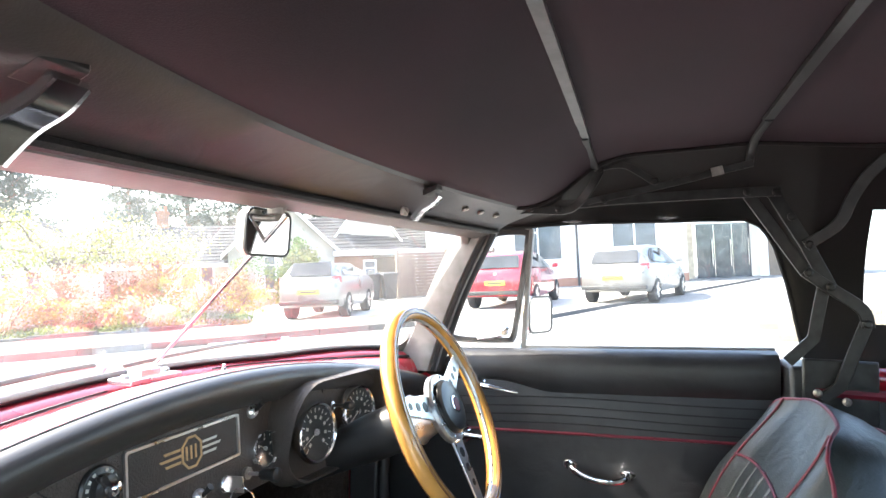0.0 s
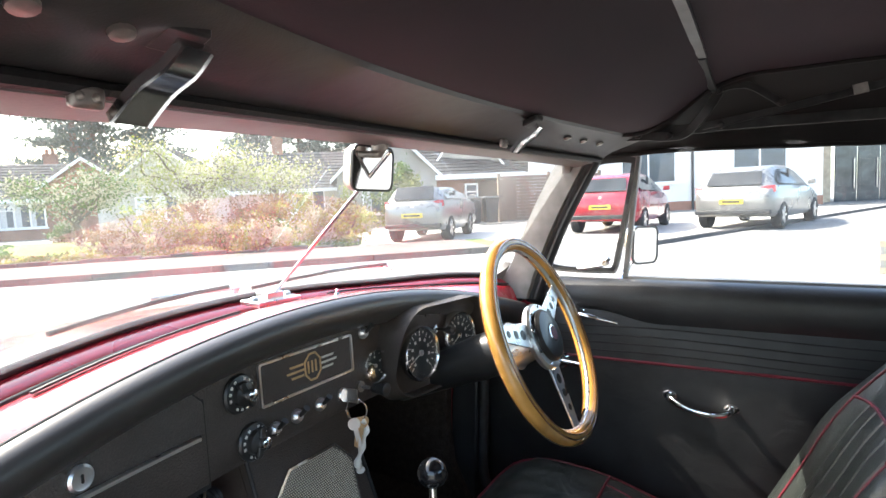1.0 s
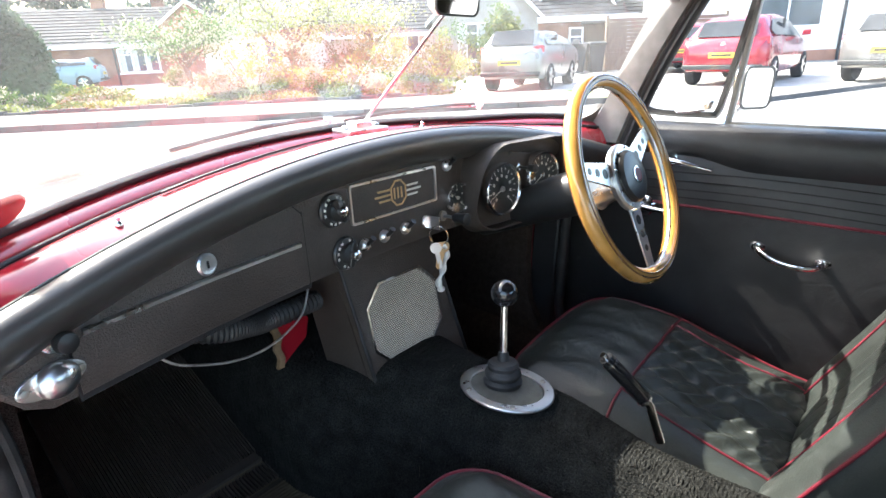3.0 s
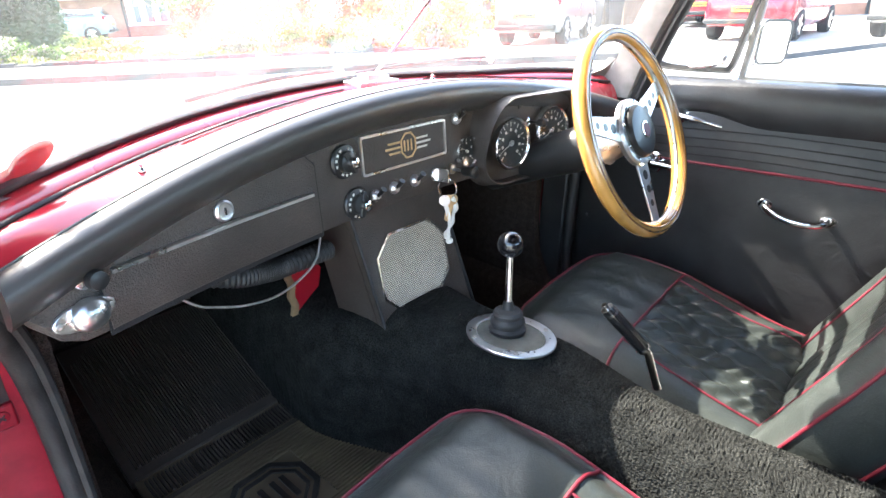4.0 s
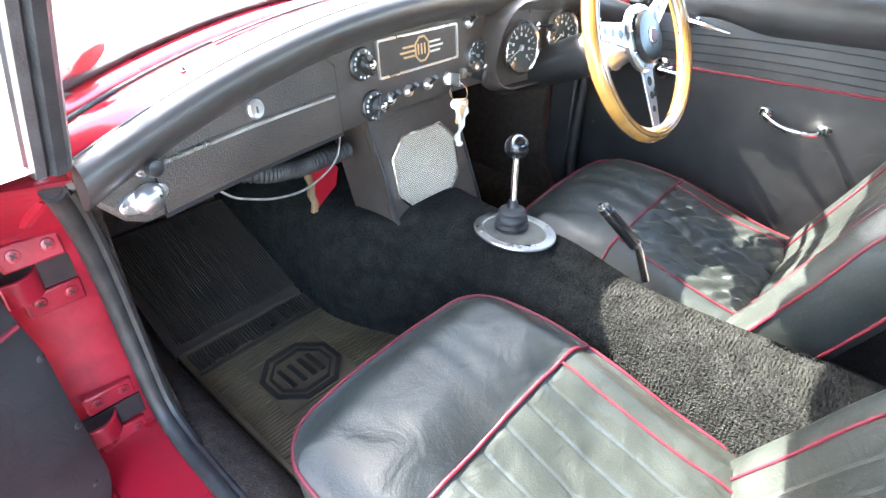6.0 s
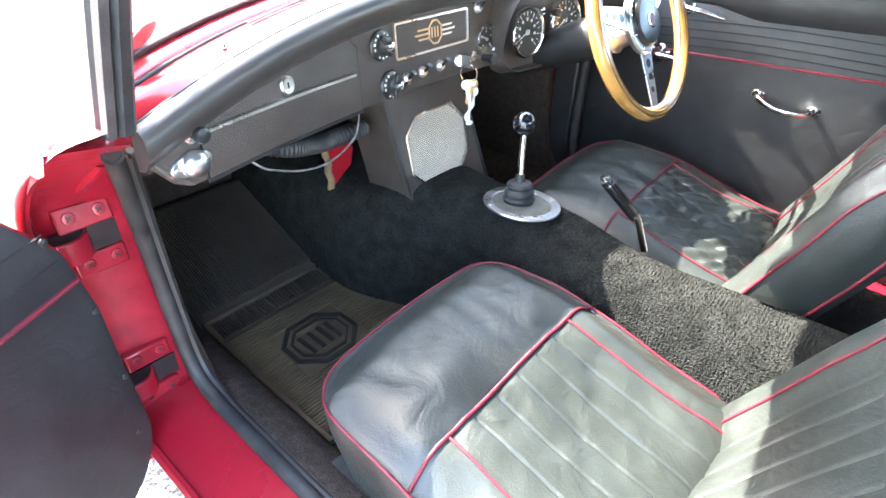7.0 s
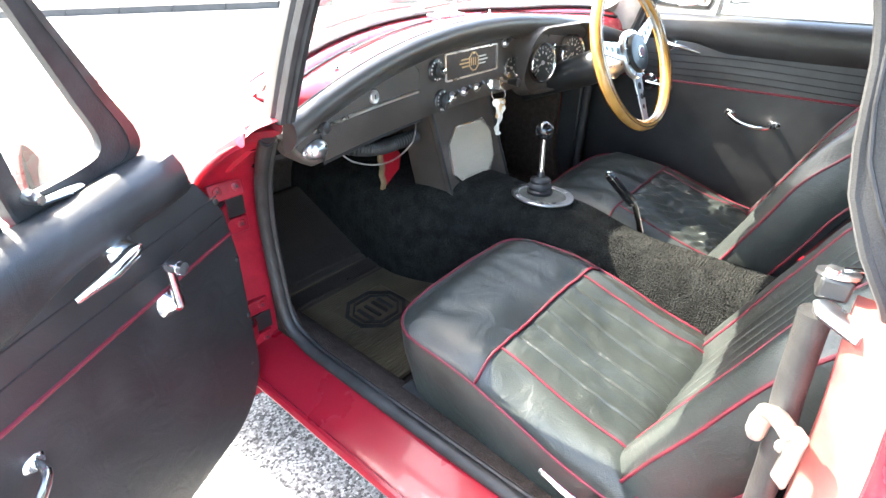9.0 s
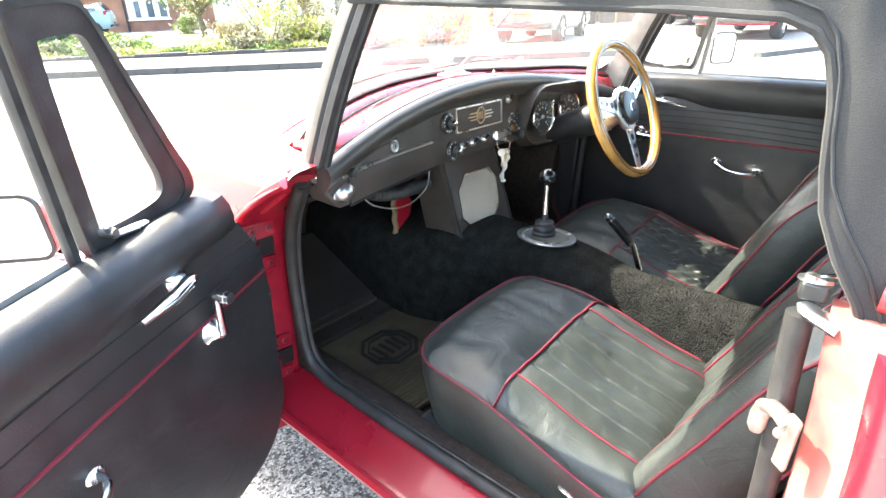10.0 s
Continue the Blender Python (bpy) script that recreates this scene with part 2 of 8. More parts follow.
RUBBER = material("black_rubber", (0.019, 0.019, 0.020), 0.55, 0, 0.4, 30, 0.3, 300)
SEALGREY = material("aged_seal_rubber", (0.023, 0.022, 0.021), 0.55, 0, 0.45, 30, 0.3, 300)
MAT = material("rubber_mat", (0.084, 0.061, 0.040), 0.45, 0, 0.5, 8, 0.3, 120, color2=(0.165, 0.122, 0.070))
EMBLEM = material("emblem_rubber", (0.026, 0.021, 0.018), 0.4, 0, 0.3, 20, 0.3, 200)
# darker copy of MAT: the shade up in the footwell put into its colour
TOEMAT = material("shaded_toe_rubber", (0.048, 0.036, 0.029), 0.32, 0, 0.3, 12, 0.3, 150, color2=(0.070, 0.053, 0.041))
CHROME = material("chrome", (0.85, 0.85, 0.86), 0.13, 1.0, 0.03, 40, 0.0, 200, rough_var=0.05)
ALLOY = material("brushed_alloy", (0.72, 0.72, 0.72), 0.3, 1.0, 0.08, 40, 0.05, 400)
DULL = material("aged_metal", (0.45, 0.42, 0.38), 0.45, 0.9, 0.3, 60, 0.2, 300)
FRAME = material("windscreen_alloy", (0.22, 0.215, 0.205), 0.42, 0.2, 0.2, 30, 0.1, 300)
# passenger's pillar, a darker tone than FRAME on the driver's
PILLAR = material("dark_pillar_alloy", (0.115, 0.11, 0.10), 0.45, 0.2, 0.35, 30, 0.2, 300)
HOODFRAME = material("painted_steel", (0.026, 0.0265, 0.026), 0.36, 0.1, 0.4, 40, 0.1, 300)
HOODGREY = material("grey_bow_paint", (0.16, 0.165, 0.165), 0.45, 0.2, 0.3, 30, 0.1, 200)
HOOD = material("hood_lining", (0.035, 0.0205, 0.029), 0.85, 0, 0.3, 4, 0.3, 700, fine=0.15)
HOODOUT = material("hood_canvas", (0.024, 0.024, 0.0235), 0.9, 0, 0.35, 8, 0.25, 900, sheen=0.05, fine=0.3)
HEADER = material("header_vinyl", (0.044, 0.042, 0.041), 0.38, 0, 0.35, 6, 0.12, 500, crease=0.08, spec=0.5)
WOOD = material("varnished_wood", (0.50, 0.25, 0.06), 0.22, 0, 0.35, 14, 0.05, 120, coat=1.0, stretch=(1, 1, 1))
WOODLINE = material("wood_laminate_line", (0.20, 0.09, 0.03), 0.25, 0, 0.3, 20, coat=1.0)
BAKELITE = material("black_bakelite", (0.018, 0.018, 0.018), 0.33, 0, 0.2, 30, coat=0.1)
DIAL = material("dial_face", (0.020, 0.026, 0.026), 0.5, 0, 0.2, 60)
WHITE = material("white_marks", (0.72, 0.70, 0.64), 0.5, 0, 0.08, 60)
GOLD = material("gold_marks", (0.62, 0.42, 0.22), 0.4, 0.3, 0.2, 40)
GRILLE = material("speaker_cloth", (0.78, 0.70, 0.58), 0.8, 0.0, 0.12, 12, 0.2, 900)
MESHDARK = material("mesh_shadow", (0.17, 0.145, 0.115), 0.8, 0, 0.2, 30)
BARE = material("bare_board", (0.22, 0.14, 0.075), 0.8, 0, 0.4, 30, 0.4, 120)
GLASS = glass("window_glass", (0.96, 0.98, 0.97), haze=0.02)
SCREEN = glass("windscreen_glass", (0.96, 0.98, 0.97), haze=0.035, gloss=1.25)
CLEARG = glass("dial_glass", (1, 1, 1))
MIRROR = material("mirror_silver", (0.9, 0.9, 0.9), 0.03, 1.0, 0.02, 30, rough_var=0.02)
STICK = material("red_sticker", (0.55, 0.02, 0.03), 0.4, 0, 0.1, 20)
JAMBPAINT = material("worn_jamb_paint", (0.36, 0.020, 0.030), 0.42, 0, 0.2, 11, 0.15, 80, color2=(0.44, 0.20, 0.155), coat=0.3)
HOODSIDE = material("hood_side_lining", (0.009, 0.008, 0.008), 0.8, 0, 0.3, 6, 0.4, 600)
SILLRED = material("chipped_red_paint", (0.31, 0.008, 0.020), 0.30, 0, 0.1, 9, 0.15, 80, color2=(0.37, 0.10, 0.105), coat=0.3)
for node in SILLRED.node_tree.nodes:
    if node.type == "VALTORGB":
        node.color_ramp.elements[0].position, node.color_ramp.elements[1].position = 0.66, 0.70
GLOSSBLACK = material("glossy_black_plastic", (0.012, 0.012, 0.013), 0.10, 0, 0.2, 30, coat=0.4, rough_var=0.04)
DUSTY = material("dusty_rubber", (0.085, 0.085, 0.072), 0.8, 0, 0.4, 40, 0.3, 200)


# ---- car body, x across, y ahead, z up; centre line x = 0 ----
def face_y(x):
    return 0.575 - 0.21 * x * x


def seam_z(x):
    return 0.963 - 0.24 * x * x


def screen_base(x):
    return V((x, 0.735 - 0.5 * x * x, 0.945 - 0.10 * x * x + 0.016 * ease(0.25, 0.55, x)))


def screen_top(x):
    return V((x, 0.475 - 0.33 * x * x, 1.205 + 0.028 * x - 0.05 * x * x))


car = thing("sports_car", "red two-seat sports car with black trim, parked on a drive", "car")

# floor and tunnel
def toe_z(y):
    """The floor's height: level, then the sloping toe board."""
    d = y - 0.795
    return 0.284 + 0.215 * (d + math.sqrt(d * d + 0.0012))


bm = bm_new()
grid(bm, lambda u, v: V((lerp(-0.60, 0.60, u), lerp(-0.75, 1.16, v), toe_z(lerp(-0.75, 1.16, v)) - 0.022)), 8, 60, (0, 0, -0.02))
part("floor_pan", bm, CARPET, car, "black carpeted floor")
bm = bm_new()
box(bm, (-0.62, 1.15, 0.25), (0.62, 1.17, 0.80))
part("firewall", bm, CARPET, car)


def tunnel_section(y):
    """Half width at the floor and height of the top."""
    return lerp(0.098, 0.178, ease(0.45, 0.72, y)) + 0.03 * ease(0.1, -0.2, y), lerp(0.556, 0.585, ease(0.1, 0.3, y)) - 0.045 * ease(0.48, 0.75, y)


def tunnel_mesh(y0, y1, nv, nu, tuft):
    """A rounded tunnel whose loop pile stands up in rows of small tufts."""
    rng = np.random.default_rng(17)
    vs = []
    for j in range(nv + 1):
        y = lerp(y0, y1, j / nv)
        half, top = tunnel_section(y)
        for i in range(nu + 1):
            a = math.pi * (1 - i / nu)
            c, q = math.cos(a), max(math.sin(a), 0.0)
            e = ease(0.42, 0.7, y)
            x, z = half * math.copysign(abs(c) ** lerp(0.62, 0.42, e), c), 0.25 + (top - 0.25) * q ** lerp(0.42, 0.34, e)
            vs.append((x, y, z, c, q))
    vs = np.array(vs)
    co, nrm = vs[:, :3].copy(), np.stack([vs[:, 3], vs[:, 4] * 0, vs[:, 4] + 0.05], 1)
    nrm /= np.linalg.norm(nrm, axis=1)[:, None]
    row, col = np.repeat(np.arange(nv + 1), nu + 1), np.tile(np.arange(nu + 1), nv + 1)
    wave = ((row % 3) != 0) * ((col + (row // 3) % 2) % 2 * 0.5 + 0.5)
    co += nrm * (tuft * (wave * rng.uniform(0.3, 1.0, len(co)) + 0.6 * rng.normal(size=len(co))))[:, None]
    co[:, 1] += rng.normal(size=len(co)) * tuft * 0.3
    w = nu + 1
    me = bpy.data.meshes.new("tunnel")
    me.from_pydata(co.tolist(), [], [(j * w + i, (j + 1) * w + i, (j + 1) * w + i + 1, j * w + i + 1) for j in range(nv) for i in range(nu)])
    me.materials.append(CARPET_FADED)
    return me


for y0, y1, nv, nu, tuft, lab in ((-0.62, -0.32, 20, 40, 0.0, ""), (-0.32, 0.46, 420, 300, 0.0012, "worn black loop carpet over the gearbox tunnel"), (0.46, 1.15, 120, 130, 0.0008, "black carpet on the bell housing")):
    pile = new("tunnel_carpet", tunnel_mesh(y0, y1, nv, nu, tuft))
    pile.parent = car
    if lab:
        pile["label"] = lab

# sills and inner sill carpet, both sides
for sgn in (-1, 1):
    sec = [(-0.578, 0.165), (-0.605, 0.215), (-0.645, 0.265), (-0.680, 0.300), (-0.694, 0.314), (-0.698, 0.326), (-0.693, 0.335), (-0.686, 0.336), (-0.682, 0.331), (-0.675, 0.334), (-0.60, 0.348), (-0.58, 0.35), (-0.575, 0.33), (-0.570, 0.17)]
    bm = bm_new()
    rings(bm, [[V((sgn * -x, y, z)) for x, z in sec] for y in (-0.36, -0.1, 0.2, 0.45, 0.68)])
    part("sill", bm, SILLRED, car, "red painted sill with chipped patches")
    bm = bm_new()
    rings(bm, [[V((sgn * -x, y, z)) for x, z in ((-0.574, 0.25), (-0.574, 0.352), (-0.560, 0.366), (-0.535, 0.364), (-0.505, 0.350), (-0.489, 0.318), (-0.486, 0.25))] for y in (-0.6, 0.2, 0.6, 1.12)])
    part("inner_sill_carpet", bm, CARPET, car, "black carpet over the inner sill")
    # side kick panel ahead of the door
    bm = bm_new()
    rings(bm, [[V((sgn * x, y, z)) for y, z in ((1.15, 0.25), (1.15, 0.78), (0.80, 0.84), (0.672, 0.845), (0.662, 0.70), (0.660, 0.55), (0.645, 0.45), (0.60, 0.37), (0.56, 0.34), (0.56, 0.25))] for x in (0.552, 0.578)])
    part("kick_panel", bm, CARPET, car, "black carpeted kick panel")

# rear bulkhead, quarter trims
bm = bm_new()
box(bm, (-0.62, -0.80, 0.25), (0.62, -0.76, 0.92))
part("rear_bulkhead", bm, CARPET, car)


# front wings' rear ends: the hinge posts
EDGE = smooth_path([(0, 0.650, 0.20), (0, 0.655, 0.40), (0, 0.663, 0.56), (0, 0.661, 0.655), (0, 0.646, 0.718), (0, 0.612, 0.763), (0, 0.562, 0.806), (0, 0.505, 0.845), (0, 0.450, 0.876)], 8)


def edge_y(z):
    return float(np.interp(z, [p.z for p in EDGE], [p.y for p in EDGE]))


def edge_normal(i):
    d = (EDGE[min(i + 1, len(EDGE) - 1)] - EDGE[max(i - 1, 0)]).normalized()
    return V((0, d.z, -d.y)) * (1 if d.z >= 0 else -1)


def post(sgn):
    """The jamb: a rolled lip at the wing's edge, then a recessed face to the seal."""
    bm = bm_new()
    loops = []
    sec = [(0.7170, 0.006), (0.7175, -0.003), (0.7130, -0.009), (0.7070, -0.008), (0.7030, 0.002), (0.7000, 0.013), (0.694, 0.016), (0.645, 0.012), (0.594, 0.004), (0.575, 0.006), (0.575, 0.020), (0.70, 0.024)]
    for i, c in enumerate(EDGE):
        n = edge_normal(i)
        inner = lerp(0.575, 0.606, ease(0.74, 0.82, c.z)) + 0.040 * ease(0.845, 0.873, c.z)
        loops.append([V((sgn * max(x, inner), c.y + n.y * d, min(c.z + n.z * d, 0.882 - 0.006 * (x < 0.69)))) for x, d in sec])
    rings(bm, loops)
    return bm


for sgn in (-1, 1):
    part("hinge_post", post(sgn), RED_WORN, car, "red hinge post with screwed hinge plates")
    bm = bm_new()
    tube(bm, [V((sgn * 0.7165, c.y - 0.002, c.z - 0.003)) for c in EDGE], [0.0068 * min(1, 0.1 + (len(EDGE) - 1 - i) / 14) for i in range(len(EDGE))], 10)
    part("wing_lip", bm, RED_WORN, car, "rolled red edge of the front wing")


def bonnet_z(x, y):
    d = max(y - 0.80, 0)
    return 0.93 - 0.14 * x * x - 0.135 * d - 0.085 * d * d


WING = smooth_path([(0.552, 0, 0.0), (0.60, 0, 0.001), (0.650, 0, 0.0), (0.690, 0, -0.006), (0.709, 0, -0.024), (0.7165, 0, -0.065), (0.7185, 0, -0.15), (0.7185, 0, -0.32), (0.712, 0, -0.52), (0.70, 0, -0.66)], 10)


def arch(bm, sgn, y0):
    """Cut the wheel arch out of a body side."""
    gone = [f for f in bm.faces if abs(f.calc_center_median().x) > 0.60 and math.hypot(f.calc_center_median().y - y0, f.calc_center_median().z - 0.29) < 0.335]
    bmesh.ops.delete(bm, geom=gone, context="FACES")
    b2 = bm_new()
    tube(b2, [(sgn * 0.728, y0 + 0.338 * math.cos(k * math.pi / 24), 0.27 + 0.338 * math.sin(k * math.pi / 24)) for k in range(25)], 0.016, 8)
    part("arch_lip", b2, RED, car, "rolled red wheel arch lip")


def wing_pt(sgn):
    def f(u, v):
        q = WING[min(int(round(u * (len(WING) - 1))), len(WING) - 1)]
        zr = 0.890 + q.z
        y0 = lerp(0.765 - 0.5 * q.x * q.x, edge_y(zr) + 0.002, ease(0.600, 0.625, q.x))
        y = lerp(y0, 2.15, v ** 1.3)
        top = lerp(0.890, bonnet_z(0.552, y), ease(0.5, 0.9, y))
        k = ease(0, -0.15, q.z)
        x = q.x + 0.03 * math.sin(v * math.pi) * k - 0.05 * ease(1.6, 2.2, y) * k
        return V((sgn * x, y, top + q.z))
    return f


for sgn in (-1, 1):
    bm = bm_new()
    grid(bm, wing_pt(sgn), len(WING) - 1, 90)
    arch(bm, sgn, 1.50)
    part("front_wing", bm, RED, car, "glossy red front wing")
# scuttle end between the screen pillar, the jamb and the dash
bm = bm_new()
rings(bm, [[V((x, y, z)) for y, z in ((0.505, 0.850), (0.62, 0.800), (0.70, 0.80), (0.70, 0.858), (0.60, 0.866), (0.505, 0.866))] for x in (-0.617, -0.600)])
part("scuttle_end", bm, RED_WORN, car, "red scuttle end by the pillar foot", bevel=0.006)


def bonnet_pt(u, v):
    y0 = 0.80
    x = lerp(-0.550, 0.550, u)
    y = lerp(y0 - 0.42 * x * x + 0.01, 2.15, v)
    return V((x, y, bonnet_z(x, y)))


bm = bm_new()
grid(bm, bonnet_pt, 24, 24, (0, 0, -0.04))
part("bonnet", bm, RED, car, "glossy red bonnet lid")
bm = bm_new()
rings(bm, [[V((x, y - 0.10 * (x / 0.68) ** 4, z)) for y, z in ((2.14, 0.22), (2.20, 0.28), (2.235, 0.40), (2.225, 0.49), (2.19, 0.54), (2.12, 0.565), (2.0, 0.565), (2.0, 0.22))] for x in [lerp(-0.68, 0.68, i / 16) for i in range(17)]])
part("nose_panel", bm, RED, car, "rounded red nose panel")


# scuttle between the screen and the dash pad
def scuttle_pt(u, v):
    x = lerp(-0.602, 0.602, u)
    a, b = screen_base(x) + V((0, -0.033, -0.011)), V((x, face_y(x) - 0.004, seam_z(x) - 0.003))
    p = a.lerp(b, v)
    p.z += 0.009 * math.sin(v * math.pi)
    return p


bm = bm_new()
grid(bm, scuttle_pt, 48, 10, (0, 0, -0.01))
part("scuttle", bm, RED, car, "red painted scuttle under the windscreen")
for sgn in (-1, 1):
    bm = bm_new()
    rings(bm, [[scuttle_pt(0.5 + sgn * lerp(0.08, 0.32, i / 16), 0.40 + dv) + V((0, 0, h)) for dv, h in ((-0.035, 0.002), (-0.035, 0.0045), (0.035, 0.0045), (0.035, 0.002))] for i in range(17)])
    part("demister_slot", bm, RUBBER, car, "black demister slots")

# cowl ahead of the screen
bm = bm_new()
grid(bm, lambda u, v: (lambda x: (screen_base(x) + V((0, 0.03, -0.016))).lerp(V((x, 0.82 - 0.42 * x * x, 0.926 - 0.14 * x * x)), v))(lerp(-0.60, 0.60, u)), 30, 4, (0, 0, -0.01))
part("cowl", bm, RED, car)

# lower door seals on the bare side, a rubber tube with a woven edge
seal_line = smooth_path([(-0.620, -0.247, 0.889), (-0.619, -0.254, 0.80), (-0.616, -0.266, 0.70), (-0.604, -0.268, 0.52), (-0.588, -0.215, 0.385), (-0.580, -0.12, 0.362), (-0.580, 0.20, 0.358), (-0.580, 0.46, 0.358), (-0.580, 0.555, 0.365), (-0.580, 0.614, 0.40), (-0.580, 0.634, 0.50), (-0.582, 0.640, 0.62), (-0.591, 0.618, 0.715), (-0.607, 0.570, 0.790), (-0.621, 0.528, 0.836)], 8)
bm = bm_new()
tube(bm, seal_line, 0.0128, 12)
part("door_seal", bm, SEALGREY, car, "soft grey-black rubber door seal")
bm = bm_new()
tube(bm, [p + V((0.014, -0.004, 0.002)) for p in seal_line[30:]], 0.0072, 8)
part("seal_edging", bm, SEALGREY, car, "woven black edging along the seal")

bm = bm_new()
cyl(bm, seal_line[-1], seal_line[-1] + V((-0.0008, -0.0025, 0.0025)), 0.0088, 0.0088, 12)
part("seal_bore", bm, BAKELITE, car, "open end of the rubber tube")
bm = bm_new()
rings(bm, [[V((lerp(-0.632, -0.692, k / 6), 0.483 - 0.012 * (k / 6) ** 2 + dy, 0.884 + dz)) for dy, dz in ((-0.006, 0), (-0.004, 0.005), (0.004, 0.005), (0.006, 0))] for k in range(7)])
part("waist_trim_end", bm, ALLOY, car, "bright trim end at the pillar foot")
# driver's side: trim ahead of the closed door and its seal
bm = bm_new()
box(bm, (0.580, 0.588, 0.25), (0.700, 0.66, 0.875))
part("post_trim", bm, VINYL, car, bevel=0.006)
bm = bm_new()
tube(bm, smooth_path([(0.584, 0.20, 0.358), (0.584, 0.46, 0.360), (0.586, 0.545, 0.385), (0.588, 0.572, 0.46), (0.590, 0.575, 0.62), (0.592, 0.570, 0.78), (0.592, 0.556, 0.86)], 6), 0.013, 10)
part("door_seal", bm, RUBBER, car, "soft black rubber door seal")

bm = bm_new()
box(bm, (0.656, -0.30, 0.26), (0.700, 0.62, 0.47))
part("sill_riser", bm, VINYL, car)
bm = bm_new()
box(bm, (0.588, -0.330, 0.25), (0.705, -0.262, 0.948))
part("lock_post", bm, VINYL, car, "black trimmed lock post", bevel=0.008)

# rear wing by the open door: a turned-in jamb with a rolled edge, then the body side
bm = bm_new()
b_edge = smooth_path([(0, -0.275, 0.20), (0, -0.292, 0.45), (0, -0.291, 0.65), (0, -0.284, 0.78), (0, -0.274, 0.87), (0, -0.271, 0.905)], 5)
JAMB = [(0.600, 0.004), (0.630, 0.002), (0.640, -0.003), (0.668, -0.030), (0.673, -0.0365), (0.678, -0.0375), (0.690, -0.043), (0.706, -0.058), (0.720, -0.085), (0.728, -0.13), (0.733, -0.22), (0.735, -0.45), (0.735, -0.80), (0.735, -1.10), (0.60, -1.10)]
def jamb_pt(p, x, d):
    return V((-x, p.y + d, p.z - 0.012 * ease(0.66, 0.73, x) * ease(0.8, 0.9, p.z)))


rings(bm, [[jamb_pt(p, *q) for q in JAMB[:6] + [(0.678, -0.10), (0.600, -0.10)]] for p in b_edge])
part("door_jamb", bm, JAMBPAINT, car, "worn red door jamb with bare patches")
bm = bm_new()
rings(bm, [[jamb_pt(p, *q) for q in JAMB[5:]] for p in b_edge])
part("rear_wing", bm, RED, car, "red rear wing behind the door")
bm = bm_new()
rings(bm, [[V((0.60, p.y + 0.004, p.z)), V((0.735, p.y - 0.0, p.z)), V((0.735, p.y - 1.1, p.z)), V((0.60, p.y - 1.1, p.z))] for p in b_edge])
part("rear_wing", bm, RED, car)
for sgn in (-1, 1):
    bm = bm_new()
    grid(bm, lambda u, v: V((sgn * (0.592 - 0.012 * math.sin(v * math.pi)), lerp(-0.30, -0.78, u), lerp(0.30, 0.90, v))), 6, 8, (sgn * 0.01, 0, 0))
    part("quarter_trim", bm, VINYL, car, "black vinyl quarter trim")
    bm = bm_new()
    tube(bm, [(sgn * 0.585, -0.30, 0.905), (sgn * 0.585, -0.78, 0.90)], 0.010, 8)
    part("trim_piping", bm, PIPE, car)
    bm = bm_new()
    tube(bm, [(sgn * 0.61, -0.30, 0.93), (sgn * 0.62, -0.5, 0.93), (sgn * 0.60, -0.78, 0.925)], 0.022, 10)
    part("cockpit_rail", bm, RED, car)


# tail: a rounded shell behind the cockpit
def tail_pt(u, v):
    y = lerp(-0.79, -1.72, v)
    k = ease(-1.25, -1.74, y)
    a = lerp(-0.5, 0.5, u) * math.pi * 1.12
    hw, top, low = 0.735 - 0.10 * k ** 2, 0.905 - 0.10 * k ** 1.5, 0.24 + 0.14 * k
    c, s2 = math.sin(a), math.cos(a)
    x = hw * math.copysign(min(abs(c) ** 0.55, 1), c)
    z = lerp(low, top, max(s2, 0) ** 0.42) if s2 > 0 else low
    return V((x, y - 0.05 * ease(0.5, 0.9, z) * k, z))


bm = bm_new()
grid(bm, tail_pt, 60, 60)
bm.faces.new([bm.verts.new(tail_pt(i / 40, 1.0)) for i in range(41)])
for sgn in (-1, 1):
    arch(bm, sgn, -0.95)
part("tail", bm, RED, car, "rounded red tail and boot lid")
bm = bm_new()
box(bm, (-0.585, -1.4, 0.16), (0.585, 2.0, 0.25))
part("underside", bm, RUBBER, car)
for x in (-0.62, 0.62):
    for y in (1.50, -0.95):
        bm = bm_new()
        lathe(bm, [(0.10, -0.08), (0.25, -0.08), (0.29, -0.06), (0.295, 0), (0.29, 0.06), (0.25, 0.08), (0.10, 0.08)], Matrix.Translation((x, y, 0.295)) @ pose(0, 0, 0, 0, 90, 0), 32)
        part("wheel", bm, RUBBER, car, "black tyred road wheel")

# ---- windscreen ----
screen = thing("windscreen", "curved windscreen in a dull alloy frame with rubber seals", "windscreen")
XS = [lerp(-0.585, 0.585, i / 40) for i in range(41)]


def screen_pt(u, v):
    return screen_base(lerp(-0.605, 0.605, u)).lerp(screen_top(lerp(-0.585, 0.585, u)), v)


bm = bm_new()
grid(bm, screen_pt, 40, 6)
g = part("glass_pane", bm, SCREEN, screen, "slightly dusty curved glass")
g.visible_shadow = False
bm = bm_new()
tube(bm, [screen_base(lerp(-0.60, 0.60, i / 40)) + V((0, -0.003, 0.010)) for i in range(41)], 0.006, 10)
part("lower_seal", bm, RUBBER, screen, "black rubber lower seal")
bm = bm_new()
rings(bm, [[screen_base(x) + V((0, dy, dz)) for dy, dz in ((0.016, -0.002), (0.004, 0.004), (-0.008, 0.004), (-0.019, 0.001), (-0.027, -0.004), (-0.031, -0.010), (-0.030, -0.018), (0.02, -0.020))] for x in [lerp(-0.60, 0.60, i / 40) for i in range(41)]])
part("screen_plinth", bm, RED, car, "raised red lip under the windscreen seal")
